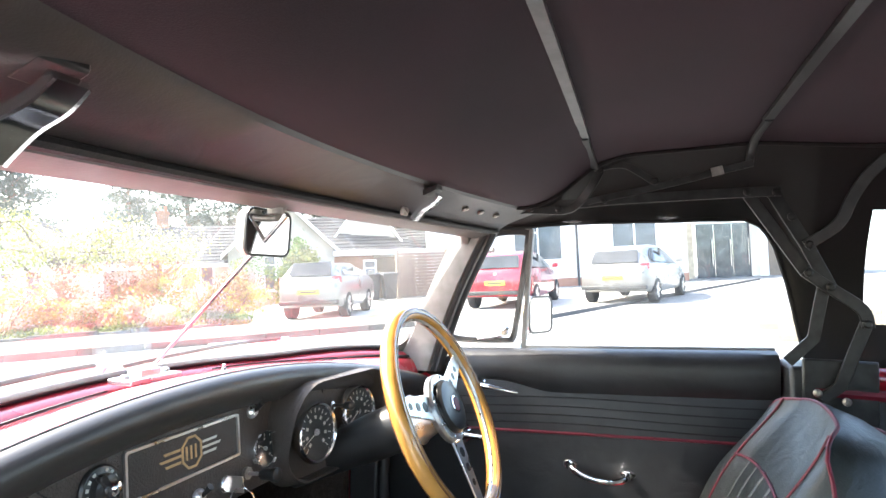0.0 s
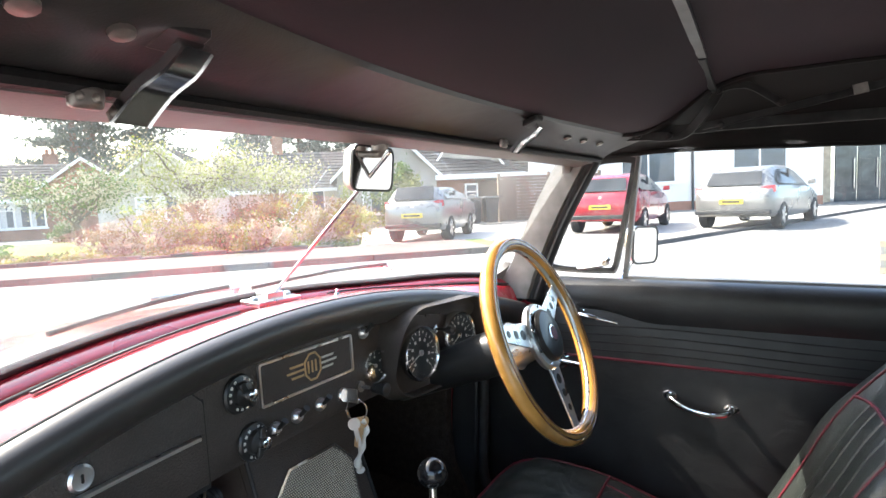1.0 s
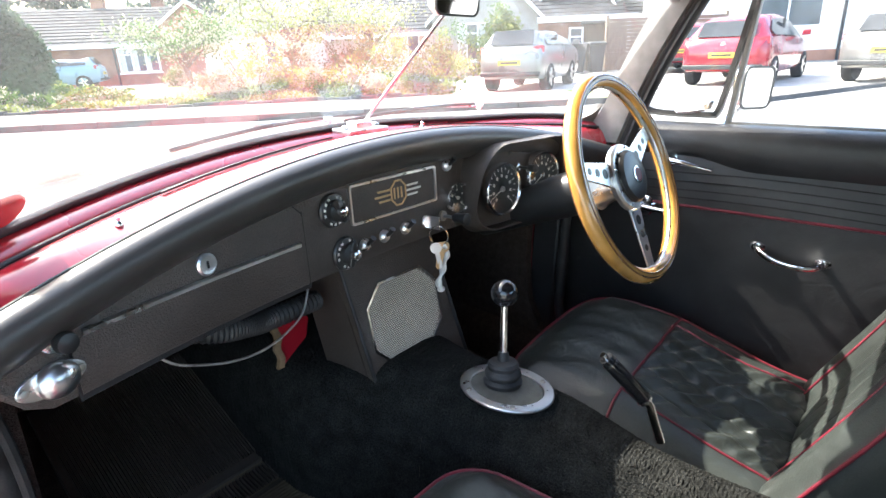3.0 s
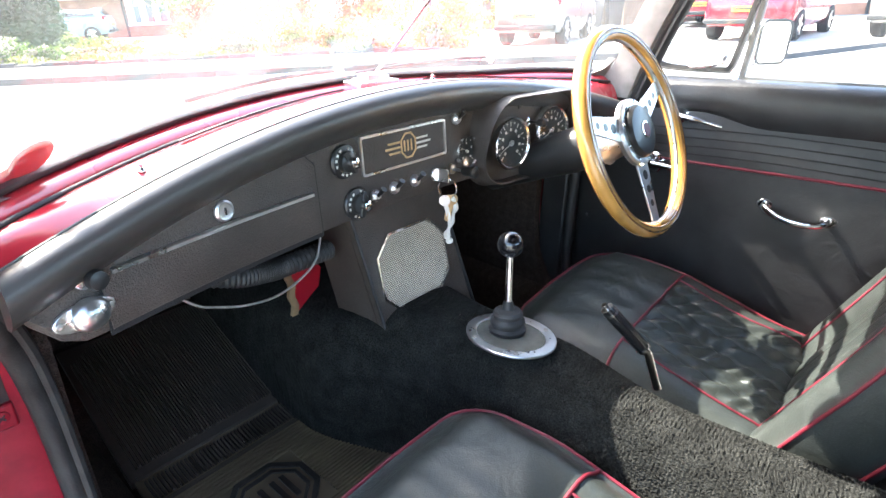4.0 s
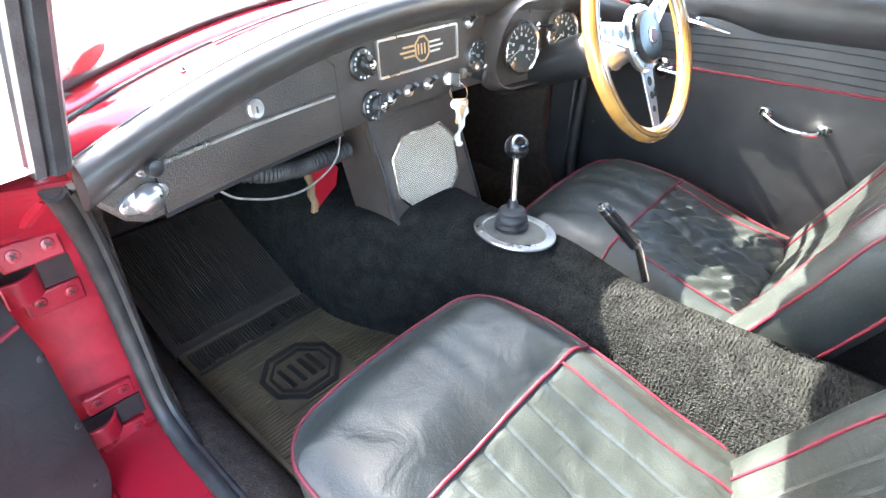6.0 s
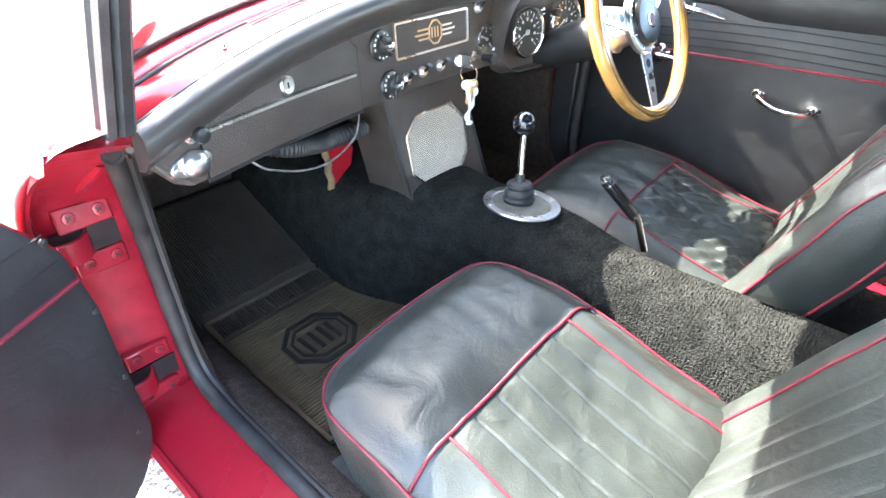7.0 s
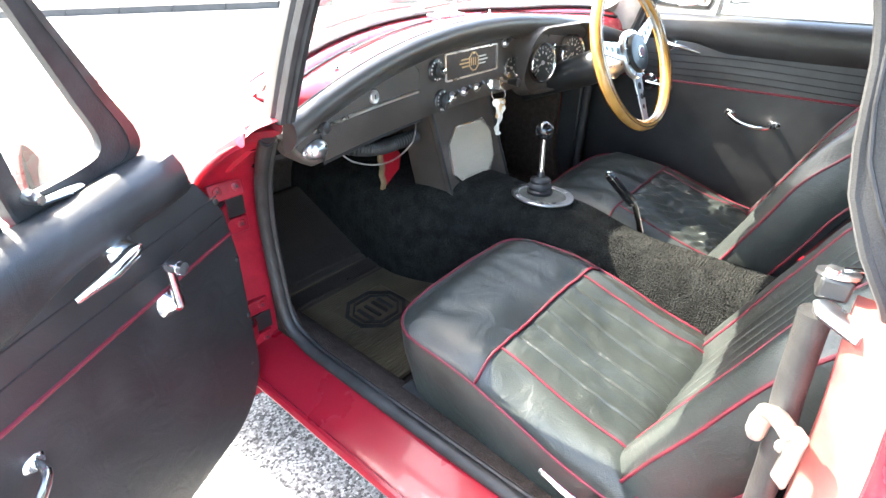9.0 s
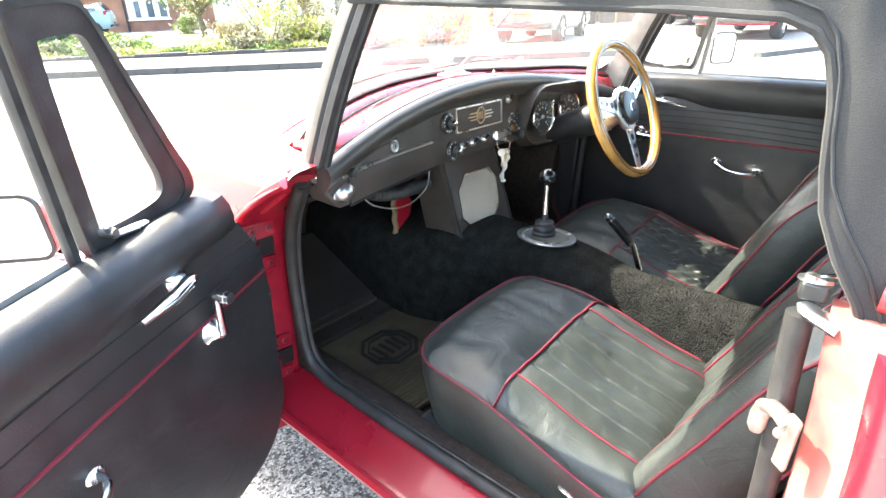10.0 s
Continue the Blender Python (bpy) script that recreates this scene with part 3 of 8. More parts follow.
# thin black tube stands in for the shadow line under the red lip
bm = bm_new()
tube(bm, [screen_base(lerp(-0.60, 0.60, i / 40)) + V((0, -0.034, -0.0085)) for i in range(41)], 0.0028, 8)
part("lip_shade_line", bm, RUBBER, car, "black line put in for the shadow below the red lip")
bm = bm_new()
tube(bm, [V((x, face_y(x) - 0.006, seam_z(x) - 0.001)) for x in [lerp(-0.602, 0.602, i / 48) for i in range(49)]], 0.0021, 8)
part("pad_seam", bm, RUBBER, car, "dark seam behind the padded roll")
bm = bm_new()
top_sec = [(0.014, -0.006), (0.012, 0.030), (-0.030, 0.030), (-0.044, 0.008), (-0.042, -0.002), (-0.012, -0.012)]
rings(bm, [[screen_top(x) + V((0, dy, dz)) for dy, dz in top_sec] for x in [lerp(-0.60, 0.60, i / 40) for i in range(41)]])
part("top_rail", bm, FRAME, screen, "dull alloy top rail")
for sgn in (-1, 1):
    a, b = V((sgn * 0.6225, 0.488, 0.884)), V((sgn * 0.592, 0.345, 1.215))
    bm = bm_new()
    sec = [(-0.018, 0.026), (0.010, 0.024), (0.014, -0.010), (0.010, -0.034), (-0.010, -0.032), (-0.018, -0.010)]
    if sgn > 0:
        sec = [(-0.016, 0.052), (0.006, 0.052), (0.012, 0.020), (0.012, -0.018), (-0.012, -0.018), (-0.019, -0.012), (-0.020, 0.020)]
    flare = 0.036 if sgn > 0 else 0.0
    rings(bm, [[a.lerp(b, t) + V((sgn * dx, dy + 0.012 * math.sin(t * math.pi) + flare * (dy > 0.02) * max(1 - t / 0.3, 0) ** 2, 0)) for dx, dy in sec] for t in [i / 20 for i in range(21)]])
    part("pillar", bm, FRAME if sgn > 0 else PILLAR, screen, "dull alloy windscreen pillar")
    bm = bm_new()
    ssec = [(-0.010, -0.031), (0.008, -0.035), (0.012, -0.026), (0.015, 0.000), (0.019, 0.003), (0.023, -0.003), (0.0235, -0.016), (0.0185, -0.021), (0.0225, -0.027), (0.021, -0.039), (0.013, -0.0405), (0.010, -0.036), (0.006, -0.043), (-0.004, -0.041)]
    if sgn > 0:
        ssec = [(-0.012, -0.017), (0.012, -0.017), (0.014, -0.040), (0.004, -0.043), (-0.008, -0.041), (-0.014, -0.034), (-0.011, -0.027), (-0.014, -0.022), (-0.014, -0.018)]
    rings(bm, [[a.lerp(b, t) + V((sgn * dx, dy + 0.012 * math.sin(t * math.pi) + 0.003 * math.sin(t * 23) * (dy < -0.045), 0)) for dx, dy in ssec] for t in [i / 16 for i in range(17)]])
    part("pillar_seal", bm, RUBBER, screen, "black rubber pillar seal")
    # rounded corner gussets at the foot and head of the glass
    for top in (0, 1):
        bm = bm_new()
        pts = []
        c0 = screen_pt(0.5 + sgn * 0.5, top)
        for i in range(9):
            a2 = i / 8 * math.pi / 2
            du, dv = 0.045 * (1 - math.cos(a2)), 0.16 * (1 - math.sin(a2))
            pts.append(screen_pt(0.5 + sgn * (0.495 - du), dv if top == 0 else 1 - dv))
        rings(bm, [[p + V((0, 0.006, 0)), p + V((0, -0.012, 0)), c0.lerp(p, 0.1) + V((sgn * 0.008, -0.012, 0)), c0.lerp(p, 0.1) + V((sgn * 0.008, 0.006, 0))] for p in pts])
        part("corner_gusset", bm, FRAME, screen)
bm = bm_new()
tube(bm, [V((0.0, 0.690, 0.952)), screen_top(0.0) + V((0, -0.025, -0.02))], 0.0027, 10)
part("stay_rod", bm, CHROME, screen, "slim polished stay rod")
bm = bm_new()
box(bm, (-0.045, 0.660, 0.950), (0.045, 0.705, 0.958))
box(bm, (-0.018, 0.672, 0.956), (0.018, 0.700, 0.968))
for x in (-0.035, 0.035):
    lathe(bm, [(0.007, 0), (0.007, 0.004), (0.003, 0.007)], pose(x, 0.683, 0.957), 10)
part("stay_foot", bm, ALLOY, screen, "alloy stay bracket", bevel=0.002)
for x in (0.075, -0.45, 0.50):
    bm = bm_new()
    p = scuttle_pt((x + 0.602) / 1.204, 0.70)
    lathe(bm, [(0.0045, 0), (0.0045, 0.002), (0.002, 0.005), (0.003, 0.008), (0.001, 0.010)], Matrix.Translation(p), 10)
    part("stud", bm, CHROME, car)

# ---- dashboard ----
dash = thing("dashboard", "black crackle-finish dashboard with padded top roll", "dashboard")


def dash_bottom(x):
    return 0.772 + 0.060 * ease(0.535, 0.615, abs(x)) ** 1.7


def fpt(x, z, off=0.0):
    return V((x, face_y(x) + 0.1 * (z - 0.87) - off, z))


def fmat(x, z, off=0.0):
    """Frame on the fascia: local x along it, local y up, local z out of it."""
    p = fpt(x, z, off)
    ax = (fpt(x + 0.01, z) - fpt(x - 0.01, z)).normalized()
    up = (fpt(x, z + 0.01) - fpt(x, z - 0.01)).normalized()
    n = ax.cross(up).normalized()
    return Matrix(((ax.x, up.x, n.x, p.x), (ax.y, up.y, n.y, p.y), (ax.z, up.z, n.z, p.z), (0, 0, 0, 1)))


bm = bm_new()
loops = []
for i in range(61):
    x = lerp(-0.605, 0.605, i / 60)
    zs = seam_z(x)
    y0 = face_y(x)
    loops.append([V((x, y0 + 0.006, zs - 0.020)), V((x, y0 - 0.0045, zs - 0.006)), V((x, y0 - 0.0075, zs - 0.0006)), V((x, y0 - 0.0150, zs - 0.0003)), V((x, y0 - 0.0225, zs - 0.0028)), V((x, y0 - 0.0285, zs - 0.0080)), V((x, y0 - 0.0320, zs - 0.0155)), V((x, y0 - 0.0325, zs - 0.024)), V((x, y0 - 0.0285, zs - 0.034)), V((x, y0 - 0.019, zs - 0.045)), V((x, y0 - 0.007, zs - 0.055)), V((x, y0 + 0.010, zs - 0.060))])
rings(bm, loops)
part("padded_roll", bm, PAD, dash, "sheened black padded top roll")
bm = bm_new()
loops = []
for i in range(61):
    x = lerp(-0.610, 0.610, i / 60)
    end = max(0.0, abs(x) - 0.594) / 0.016
    end = 1 - math.sqrt(max(1 - end * end, 0))
    zt, zb = seam_z(x) - 0.030 - 0.012 * end, dash_bottom(x) + 0.012 * end
    loops.append([fpt(x, zt, -0.02 * end), fpt(x, lerp(zt, zb, 0.33), -0.02 * end), fpt(x, lerp(zt, zb, 0.66), -0.02 * end), fpt(x, zb + 0.012, -0.02 * end), fpt(x, zb + 0.004, -0.004 - 0.02 * end), fpt(x, zb, -0.014 - 0.02 * end), V((x, face_y(x) + 0.06, zb)), V((x, face_y(x) + 0.06, zt))])
rings(bm, loops)
part("fascia", bm, DASH, dash, "black crackle-painted steel fascia")


# ---- seats ----
def border(n):
    """Parameters once round the square from -1 to 1."""
    t = [lerp(-1, 1, i / n) for i in range(n)]
    return [(x, -1) for x in t] + [(1, x) for x in t] + [(-x, 1) for x in t] + [(-1, -x) for x in t]


def seam(x):
    """1 on the stitched flutes' seams, 0 between them."""
    d = abs((x / 0.047 + 0.5) % 1.0 - 0.5) * 0.047
    return math.exp(-(d / 0.0022) ** 2) - 0.5 * math.sin(min(d / 0.0235, 1) * math.pi / 2)


def build_seat(seed):
    """A seat about its own origin: middle of the cushion on the floor line; y ahead."""
    seat = thing("bucket_seat", "black leather bucket seat with red piping", "seat", "pair of bucket seats")
    W, D0, D1, RC = 0.212, -0.265, 0.228, 0.072

    def across(a):
        """Sideways place and the set-back of the rounded front corner."""
        t = abs(a)
        if t < 0.8:
            return math.copysign(t / 0.8 * (W - RC), a), 0.0
        q = min((t - 0.8) / 0.2, 1) * math.pi / 2
        return math.copysign(W - RC + RC * math.sin(q), a), RC * (1 - math.cos(q))

    def cush(a, b, lift=0.0):
        v = (b + 1) / 2
        px, drop = across(a)
        px *= 1.04 - 0.05 * v
        py = lerp(D0, D1, v) - drop * v ** 5 - 0.010 * (px / W) ** 2 * v ** 4
        r = max(abs(px) / W, abs(b))
        z = 0.536 - 0.062 * ease(0.10, -0.25, py) - 0.020 * ease(0.70, 1.0, r) ** 2 + 0.012 * math.cos(px * 5) + 0.010 * px / W
        z -= 0.012 * ease(0.6, 0, abs(px) / W) * ease(0.02, -0.1, py)
        inside = ease(0.655, 0.62, abs(px) / W) * ease(0.016, 0.002, py)
        z -= (0.0036 if seed == 2 else 0.0022) * inside * seam(px)
        z += 0.0022 * inside * noise.noise(V((px * 40 + seed, py * 26, seed * 3.1))) * (1 + 0.8 * (seed == 2))
        if seed == 2:
            # the worn seat has puckered across its flutes
            z += 0.0045 * inside * math.sin(py * 170 + px * 120 + 5 * noise.noise(V((px * 14, py * 9, 2)))) * (0.45 + 0.55 * noise.noise(V((px * 17, py * 12, 8))))
        z -= 0.009 * math.exp(-((px + 0.172) / 0.026) ** 2 - ((py + 0.045) / 0.045) ** 2) * (seed == 1)
        z += 0.005 * noise.noise(V((px * 9 + seed * 7, py * 9, seed))) + 0.0028 * noise.noise(V((px * 30 + seed * 3, py * 16, seed))) * ease(1.0, 0.7, r)
        return V((px, py, z + lift))

    bm = bm_new()
    n = 220
    vs = grid(bm, lambda u, v: cush(lerp(-1, 1, u), lerp(-1, 1, v)), n, n)
    ring = [vs[i][0] for i in range(n)] + [vs[n][j] for j in range(n)] + [vs[i][n] for i in range(n, 0, -1)] + [vs[0][j] for j in range(n, 0, -1)]
    prev = ring
    for dz, k in ((0.02, 1.012), (0.055, 0.998), (0.11, 0.955), (0.18, 0.90)):
        nxt = [bm.verts.new((v.co.x * k, (v.co.y + 0.015) * k - 0.015, v.co.z - dz)) for v in ring]
        for i in range(len(ring)):
            j = (i + 1) % len(ring)
            bm.faces.new((prev[i], prev[j], nxt[j], nxt[i]))
        prev = nxt
    part("cushion", bm, LEATHER, seat, "creased black leather cushion")
    bm = bm_new()
    tube(bm, [cush(a, b) + V((a, b, 0)).normalized() * 0.003 for a, b in border(60)], 0.0025, 8, cycle=True)
    part("cushion_piping", bm, PIPE, seat, "red piping round the cushion")
    bm = bm_new()
    yb = (0.018 - D0) / (D1 - D0) * 2 - 1
    tube(bm, [cush(lerp(-1.0, 1.0, i / 60), yb, 0.002) for i in range(61)], 0.0027, 8)
    part("cross_piping", bm, PIPE, seat)
    for sgn in (-1, 1):
        bm = bm_new()
        tube(bm, [cush(sgn * 0.79 + 0.02 * (i / 30) ** 2, lerp(yb, -0.98, i / 30), 0.0012) for i in range(31)], 0.0020, 8)
        part("pleat_piping", bm, PIPE, seat)
    # squab, leaning back
    lean, H, WB = radians(23.5), 0.515, 0.214
    B = Matrix.Translation((0.026 if seed == 1 else 0.0, -0.250, 0.462)) @ Matrix.Rotation(lean, 4, "X")

    def squab(a, b, side=1):
        x, y = a, b
        w = WB * (1 - 0.14 * max((b + 0.05) / 1.05, 0) ** 2.6)
        px, pz = a * w, lerp(-0.06, H - 0.045 * a * a - 0.055 * a ** 6, (b + 1) / 2)
        r = max(abs(a), abs(b))
        d = 0.014 + 0.018 * ease(0.45, 0.78, abs(a)) - 0.022 * ease(0.80, 1.0, abs(a)) ** 1.6 - 0.028 * ease(0.2, 1.0, b) ** 2
        inside = ease(0.655, 0.62, abs(px) / WB) * ease(0.79, 0.76, (y + 1) / 2)
        d -= 0.0020 * inside * seam(px)
        d += 0.003 * noise.noise(V((px * 9 + seed * 5, pz * 9, seed + 4)))
        return B @ V((px, d if side > 0 else -0.085, pz))

    bm = bm_new()
    vs = grid(bm, lambda u, v: squab(lerp(-1, 1, u), lerp(-1, 1, v)), n, n)
    ring = [vs[i][0] for i in range(n)] + [vs[n][j] for j in range(n)] + [vs[i][n] for i in range(n, 0, -1)] + [vs[0][j] for j in range(n, 0, -1)]
    prev = ring
    nrm = B.to_3x3() @ V((0, -1, 0))
    mid = B @ V((0, 0, H * 0.45))
    for d, k in ((0.015, 1.012), (0.055, 1.015), (0.092, 0.99), (0.104, 0.95)):
        nxt = [bm.verts.new(mid + (v.co - mid) * k + nrm * d) for v in ring]
        for i in range(len(ring)):
            j = (i + 1) % len(ring)
            bm.faces.new((prev[i], prev[j], nxt[j], nxt[i]))
        prev = nxt
    bm.faces.new(prev)
    part("backrest", bm, LEATHER, seat, "black leather backrest with fluted centre")
    for d, k in ((0.002, 1.0), (0.090, 1.0)):
        bm = bm_new()
        tube(bm, [mid + (squab(a, b) - mid) * k + nrm * d for a, b in border(24)], 0.0029, 8, cycle=True)
        part("backrest_piping", bm, PIPE, seat)
    bm = bm_new()
    tube(bm, [squab(lerp(-0.655, 0.655, i / 30), 0.55) + nrm * -0.002 for i in range(31)], 0.0026, 8)
    part("backrest_cross_piping", bm, PIPE, seat)
    for sgn in (-1, 1):
        bm = bm_new()
        tube(bm, [squab(sgn * 0.655, lerp(-1, 1.0, i / 20)) + nrm * -0.001 for i in range(21)], 0.0021, 8)
        part("backrest_pleat_piping", bm, PIPE, seat)
    for x in (-0.20, 0.165):
        bm = bm_new()
        box(bm, (x, -0.24, 0.268), (x + 0.035, 0.20, 0.36))
        part("runner", bm, HOODFRAME, seat, bevel=0.004)
    for sgn in (-1, 1):
        bm = bm_new()
        lathe(bm, [(0.026, 0), (0.028, 0.006), (0.02, 0.014), (0.006, 0.018)], Matrix.Translation((sgn * 0.236, -0.235, 0.43)) @ pose(0, 0, 0, 0, 90 * sgn, 0), 20)
        tube(bm, [(sgn * 0.246, -0.225, 0.435), (sgn * 0.252, -0.18, 0.45), (sgn * 0.248, -0.14, 0.455)], [0.006, 0.005, 0.004], 8)
        part("recliner", bm, CHROME, seat, "chrome recliner boss and lever")
    return seat


seat_p = build_seat(1)
place(seat_p, pose(-0.330, 0.122, 0.0, 0, 0, 0))
tagged(seat_p, "black leather passenger seat with red piping beside the open door")
seat_d = build_seat(2)
place(seat_d, pose(0.332, 0.225, 0.0))
tagged(seat_d, "creased black leather driver's seat with red piping behind the wheel")

# ---- steering wheel ----
wheel = thing("steering_wheel", "wood-rimmed sports steering wheel with drilled alloy spokes", "steering wheel")
WC, WU = V((0.303, 0.325, 0.878)), V((0, 0.427, 0.904))
WM = Matrix(((1, 0, 0, WC.x), (0, WU.y, -WU.z, WC.y), (0, WU.z, WU.y, WC.z), (0, 0, 0, 1)))
WR = 0.178
bm = bm_new()
torus(bm, WM, WR, 0.0135, 72, 14, 1.0)
part("rim", bm, WOOD, wheel, "varnished light wood rim")
for dr, dz in ((-0.004, 0.0127), (0.004, 0.0127), (-0.004, -0.0127), (0.004, -0.0127)):
    bm = bm_new()
    torus(bm, WM @ Matrix.Translation((0, 0, dz)), WR + dr, 0.0016, 72, 6)
    part("rim_inlay", bm, WOODLINE, wheel, "dark laminate line")
bm = bm_new()
torus(bm, WM, WR - 0.0125, 0.0022, 72, 8, 2.0)
part("rim_band", bm, ALLOY, wheel, "polished alloy inner band")
for ang in (24, 166, 268):
    SM = WM @ pose(0, 0, -0.004, 0, 0, ang)
    bm = bm_new()
    w0, w1, l0, l1 = 0.023, 0.012, 0.045, WR - 0.006
    outline = [(l0, -w0), (l1, -w1), (l1, w1), (l0, w0)]
    prism(bm, outline, 0.004, SM @ Matrix.Translation((0, 0, -0.002)))
    part("spoke", bm, ALLOY, wheel, "brushed alloy spoke", bevel=0.001)
    for i, r in enumerate((0.0088, 0.0072, 0.006)):
        bm = bm_new()
        c = Matrix.Translation((0.078 + i * 0.026, 0, 0))
        lathe(bm, [(r, -0.0026), (r, 0.0026)], SM @ c, 16)
        part("lightening_hole", bm, BAKELITE, wheel, "round hole drilled in the spoke")
bm = bm_new()
lathe(bm, [(0.052, -0.012), (0.060, -0.008), (0.061, 0.000), (0.058, 0.005), (0.03, 0.006)], WM, 40)
part("hub_plate", bm, ALLOY, wheel, "round alloy hub plate", sharp=30)
bm = bm_new()
lathe(bm, [(0.047, 0.003), (0.0475, 0.010), (0.043, 0.016), (0.030, 0.019), (0.014, 0.019)], WM, 40)
part("horn_push", bm, BAKELITE, wheel, "black horn push")
bm = bm_new()
lathe(bm, [(0.0155, 0.018), (0.0155, 0.0205), (0.013, 0.021)], WM, 24)
part("badge_ring", bm, CHROME, wheel)
bm = bm_new()
lathe(bm, [(0.013, 0.0205), (0.0128, 0.0215), (0.002, 0.022)], WM, 8)
part("badge", bm, PIPE, wheel, "small red octagonal badge")
for k in range(9):
    bm = bm_new()
    lathe(bm, [(0.0034, 0.004), (0.0034, 0.007), (0.001, 0.0085)], WM @ pose(0.0535 * math.cos(k * math.tau / 9), 0.0535 * math.sin(k * math.tau / 9), 0), 10)
    part("bolt", bm, CHROME, wheel)
bm = bm_new()
lathe(bm, [(0.030, -0.012), (0.034, -0.03), (0.040, -0.055), (0.045, -0.06)], WM, 24)
part("boss", bm, ALLOY, wheel, "alloy wheel boss")
bm = bm_new()
lathe(bm, [(0.038, -0.055), (0.043, -0.075), (0.043, -0.14), (0.038, -0.22), (0.034, -0.34)], WM, 24)
part("column_cowl", bm, BAKELITE, wheel, "black plastic column cowl")
bm = bm_new()
tube(bm, [WM @ V((0.03, 0, -0.08)), WM @ V((0.10, 0.01, -0.075)), WM @ V((0.145, 0.012, -0.06))], [0.004, 0.0035, 0.005], 8)
part("stalk", bm, BAKELITE, wheel, "slim black stalk")


# ---- doors ----
def rise(y):
    return 0.045 * (0.30 - y)


def build_door(sgn, label):
    """A door in its closed place; sgn -1 is the passenger's side."""
    d = thing("side_door", label, "door", "pair of side doors")

    def P(x, y, z):
        return V((sgn * x, y, z + rise(y)))

    def outline(inset=0.0, zt=0.93):
        y0, y1, zb = 0.600 - inset, -0.262 + inset, 0.345 + inset
        pts = [(y1, zt), (y1 - 0.008, 0.70), (y1 + 0.008, 0.50)]
        for i in range(7):
            a = math.pi + i / 6 * math.pi / 2
            pts.append((y1 + 0.09 + 0.07 * math.cos(a), zb + 0.07 + 0.07 * math.sin(a)))
        back, rad, shift = (0.17, 0.135, 0.0) if sgn < 0 else (0.11, 0.10, 0.020)
        for i in range(9):
            a = -math.pi / 2 + i / 8 * math.pi / 2
            pts.append((y0 - back + rad * math.cos(a), zb + rad + rad * math.sin(a)))
        y0 += shift
        pts += [(y0 - 0.026, 0.60), (y0 - 0.015, 0.70), (y0 - 0.020, 0.80), (y0 - 0.062, 0.875), (y0 - 0.12, zt - 0.01), (y0 - 0.16, zt)]
        return pts

    def slab(name, x0, x1, mt, inset, lab, bulge=0.0, zt=0.93):
        bm = bm_new()
        o = outline(inset, zt)
        loops = [[P(x, y, z) for y, z in o] for x in (x0, x1)]
        c = outline(inset + 0.012, zt - 0.004)
        loops.append([P(x1 + bulge * 0.4 if bulge else x1 + 0.003 * (1 if x1 > x0 else -1), y, z) for y, z in c])
        rings(bm, loops)
        return part(name, bm, mt, d, lab)

    slab("outer_skin", 0.690, 0.722, RED, 0.0, "red painted outer skin")
    slab("door_frame", 0.662, 0.690, RED, 0.004, "red door edge")
    slab("trim_panel", 0.662, 0.648, VINYL, 0.010, "black vinyl trim panel", zt=0.90)
    bm = bm_new()
    loops = []
    for i in range(41):
        y = lerp(0.505, -0.256, i / 40)
        lo = lerp(0.868, 0.842, ease(0.32, 0.18, y))
        k = min(1, 0.35 + i / 3, 0.35 + (40 - i) / 3)
        loops.append([P(0.690, y, 0.936), P(0.672, y, 0.941), P(0.648 - 0.004 * k, y, 0.936), P(0.640 - 0.010 * k, y, 0.920), P(0.637 - 0.012 * k, y, 0.900), P(0.638 - 0.008 * k, y, lerp(0.90, lo, 0.6)), P(0.648, y, lo), P(0.660, y, lo), P(0.690, y, 0.90)])
    rings(bm, loops)
    part("top_roll", bm, VINYL, d, "padded black vinyl top roll")
    # thin near-black strips: the shade in the trim's creases, put in as colour
    for z in ((0.840, 0.801) if sgn < 0 else (0.832, 0.812, 0.793, 0.775)):
        bm = bm_new()
        rings(bm, [[P(0.6448 + dx, y, z + dz + 0.004 * math.sin(y * 9)) for dx, dz in ((0, -0.0008), (-0.0013, -0.0018), (-0.0016, -0.0004), (0, 0.0006))] for y in [lerp(0.560, -0.250, i / 24) for i in range(25)]])
        part("pleat", bm, HOODSIDE, d)
    bm = bm_new()
    tube(bm, [P(0.6445, y, 0.757) for y in [lerp(0.568, -0.250, i / 24) for i in range(25)]], 0.0034, 8)
    part("trim_piping", bm, PIPE, d, "red piping line")
    for y, z in ((0.513, 0.880), (0.558, 0.825), (0.567, 0.700), (0.555, 0.575), (0.528, 0.470)):
        bm = bm_new()
        lathe(bm, [(0.0055, 0), (0.005, 0.003), (0.002, 0.0045)], Matrix.Translation(P(0.6475, y, z)) @ pose(0, 0, 0, 0, -90 * sgn, 0), 10)
        part("trim_screw", bm, HOODFRAME, d)
    # pull, release and winder
    bm = bm_new()
    tube(bm, smooth_path([P(0.645, 0.150, 0.690), P(0.622, 0.146, 0.689), P(0.608, 0.120, 0.680), P(0.604, 0.090, 0.674), P(0.608, 0.058, 0.672), P(0.622, 0.033, 0.674), P(0.645, 0.029, 0.676)], 5), 0.0062, 10, flat=1.3)
    part("grab_handle", bm, CHROME, d, "curved chrome grab handle")
    for y, z in ((0.150, 0.690), (0.029, 0.676)):
        bm = bm_new()
        lathe(bm, [(0.013, 0), (0.013, 0.003), (0.009, 0.008)], Matrix.Translation(P(0.649, y, z)) @ pose(0, 0, 0, 0, -90 * sgn, 0), 16, sy=1.25)
        part("handle_foot", bm, CHROME, d)
    bm = bm_new()
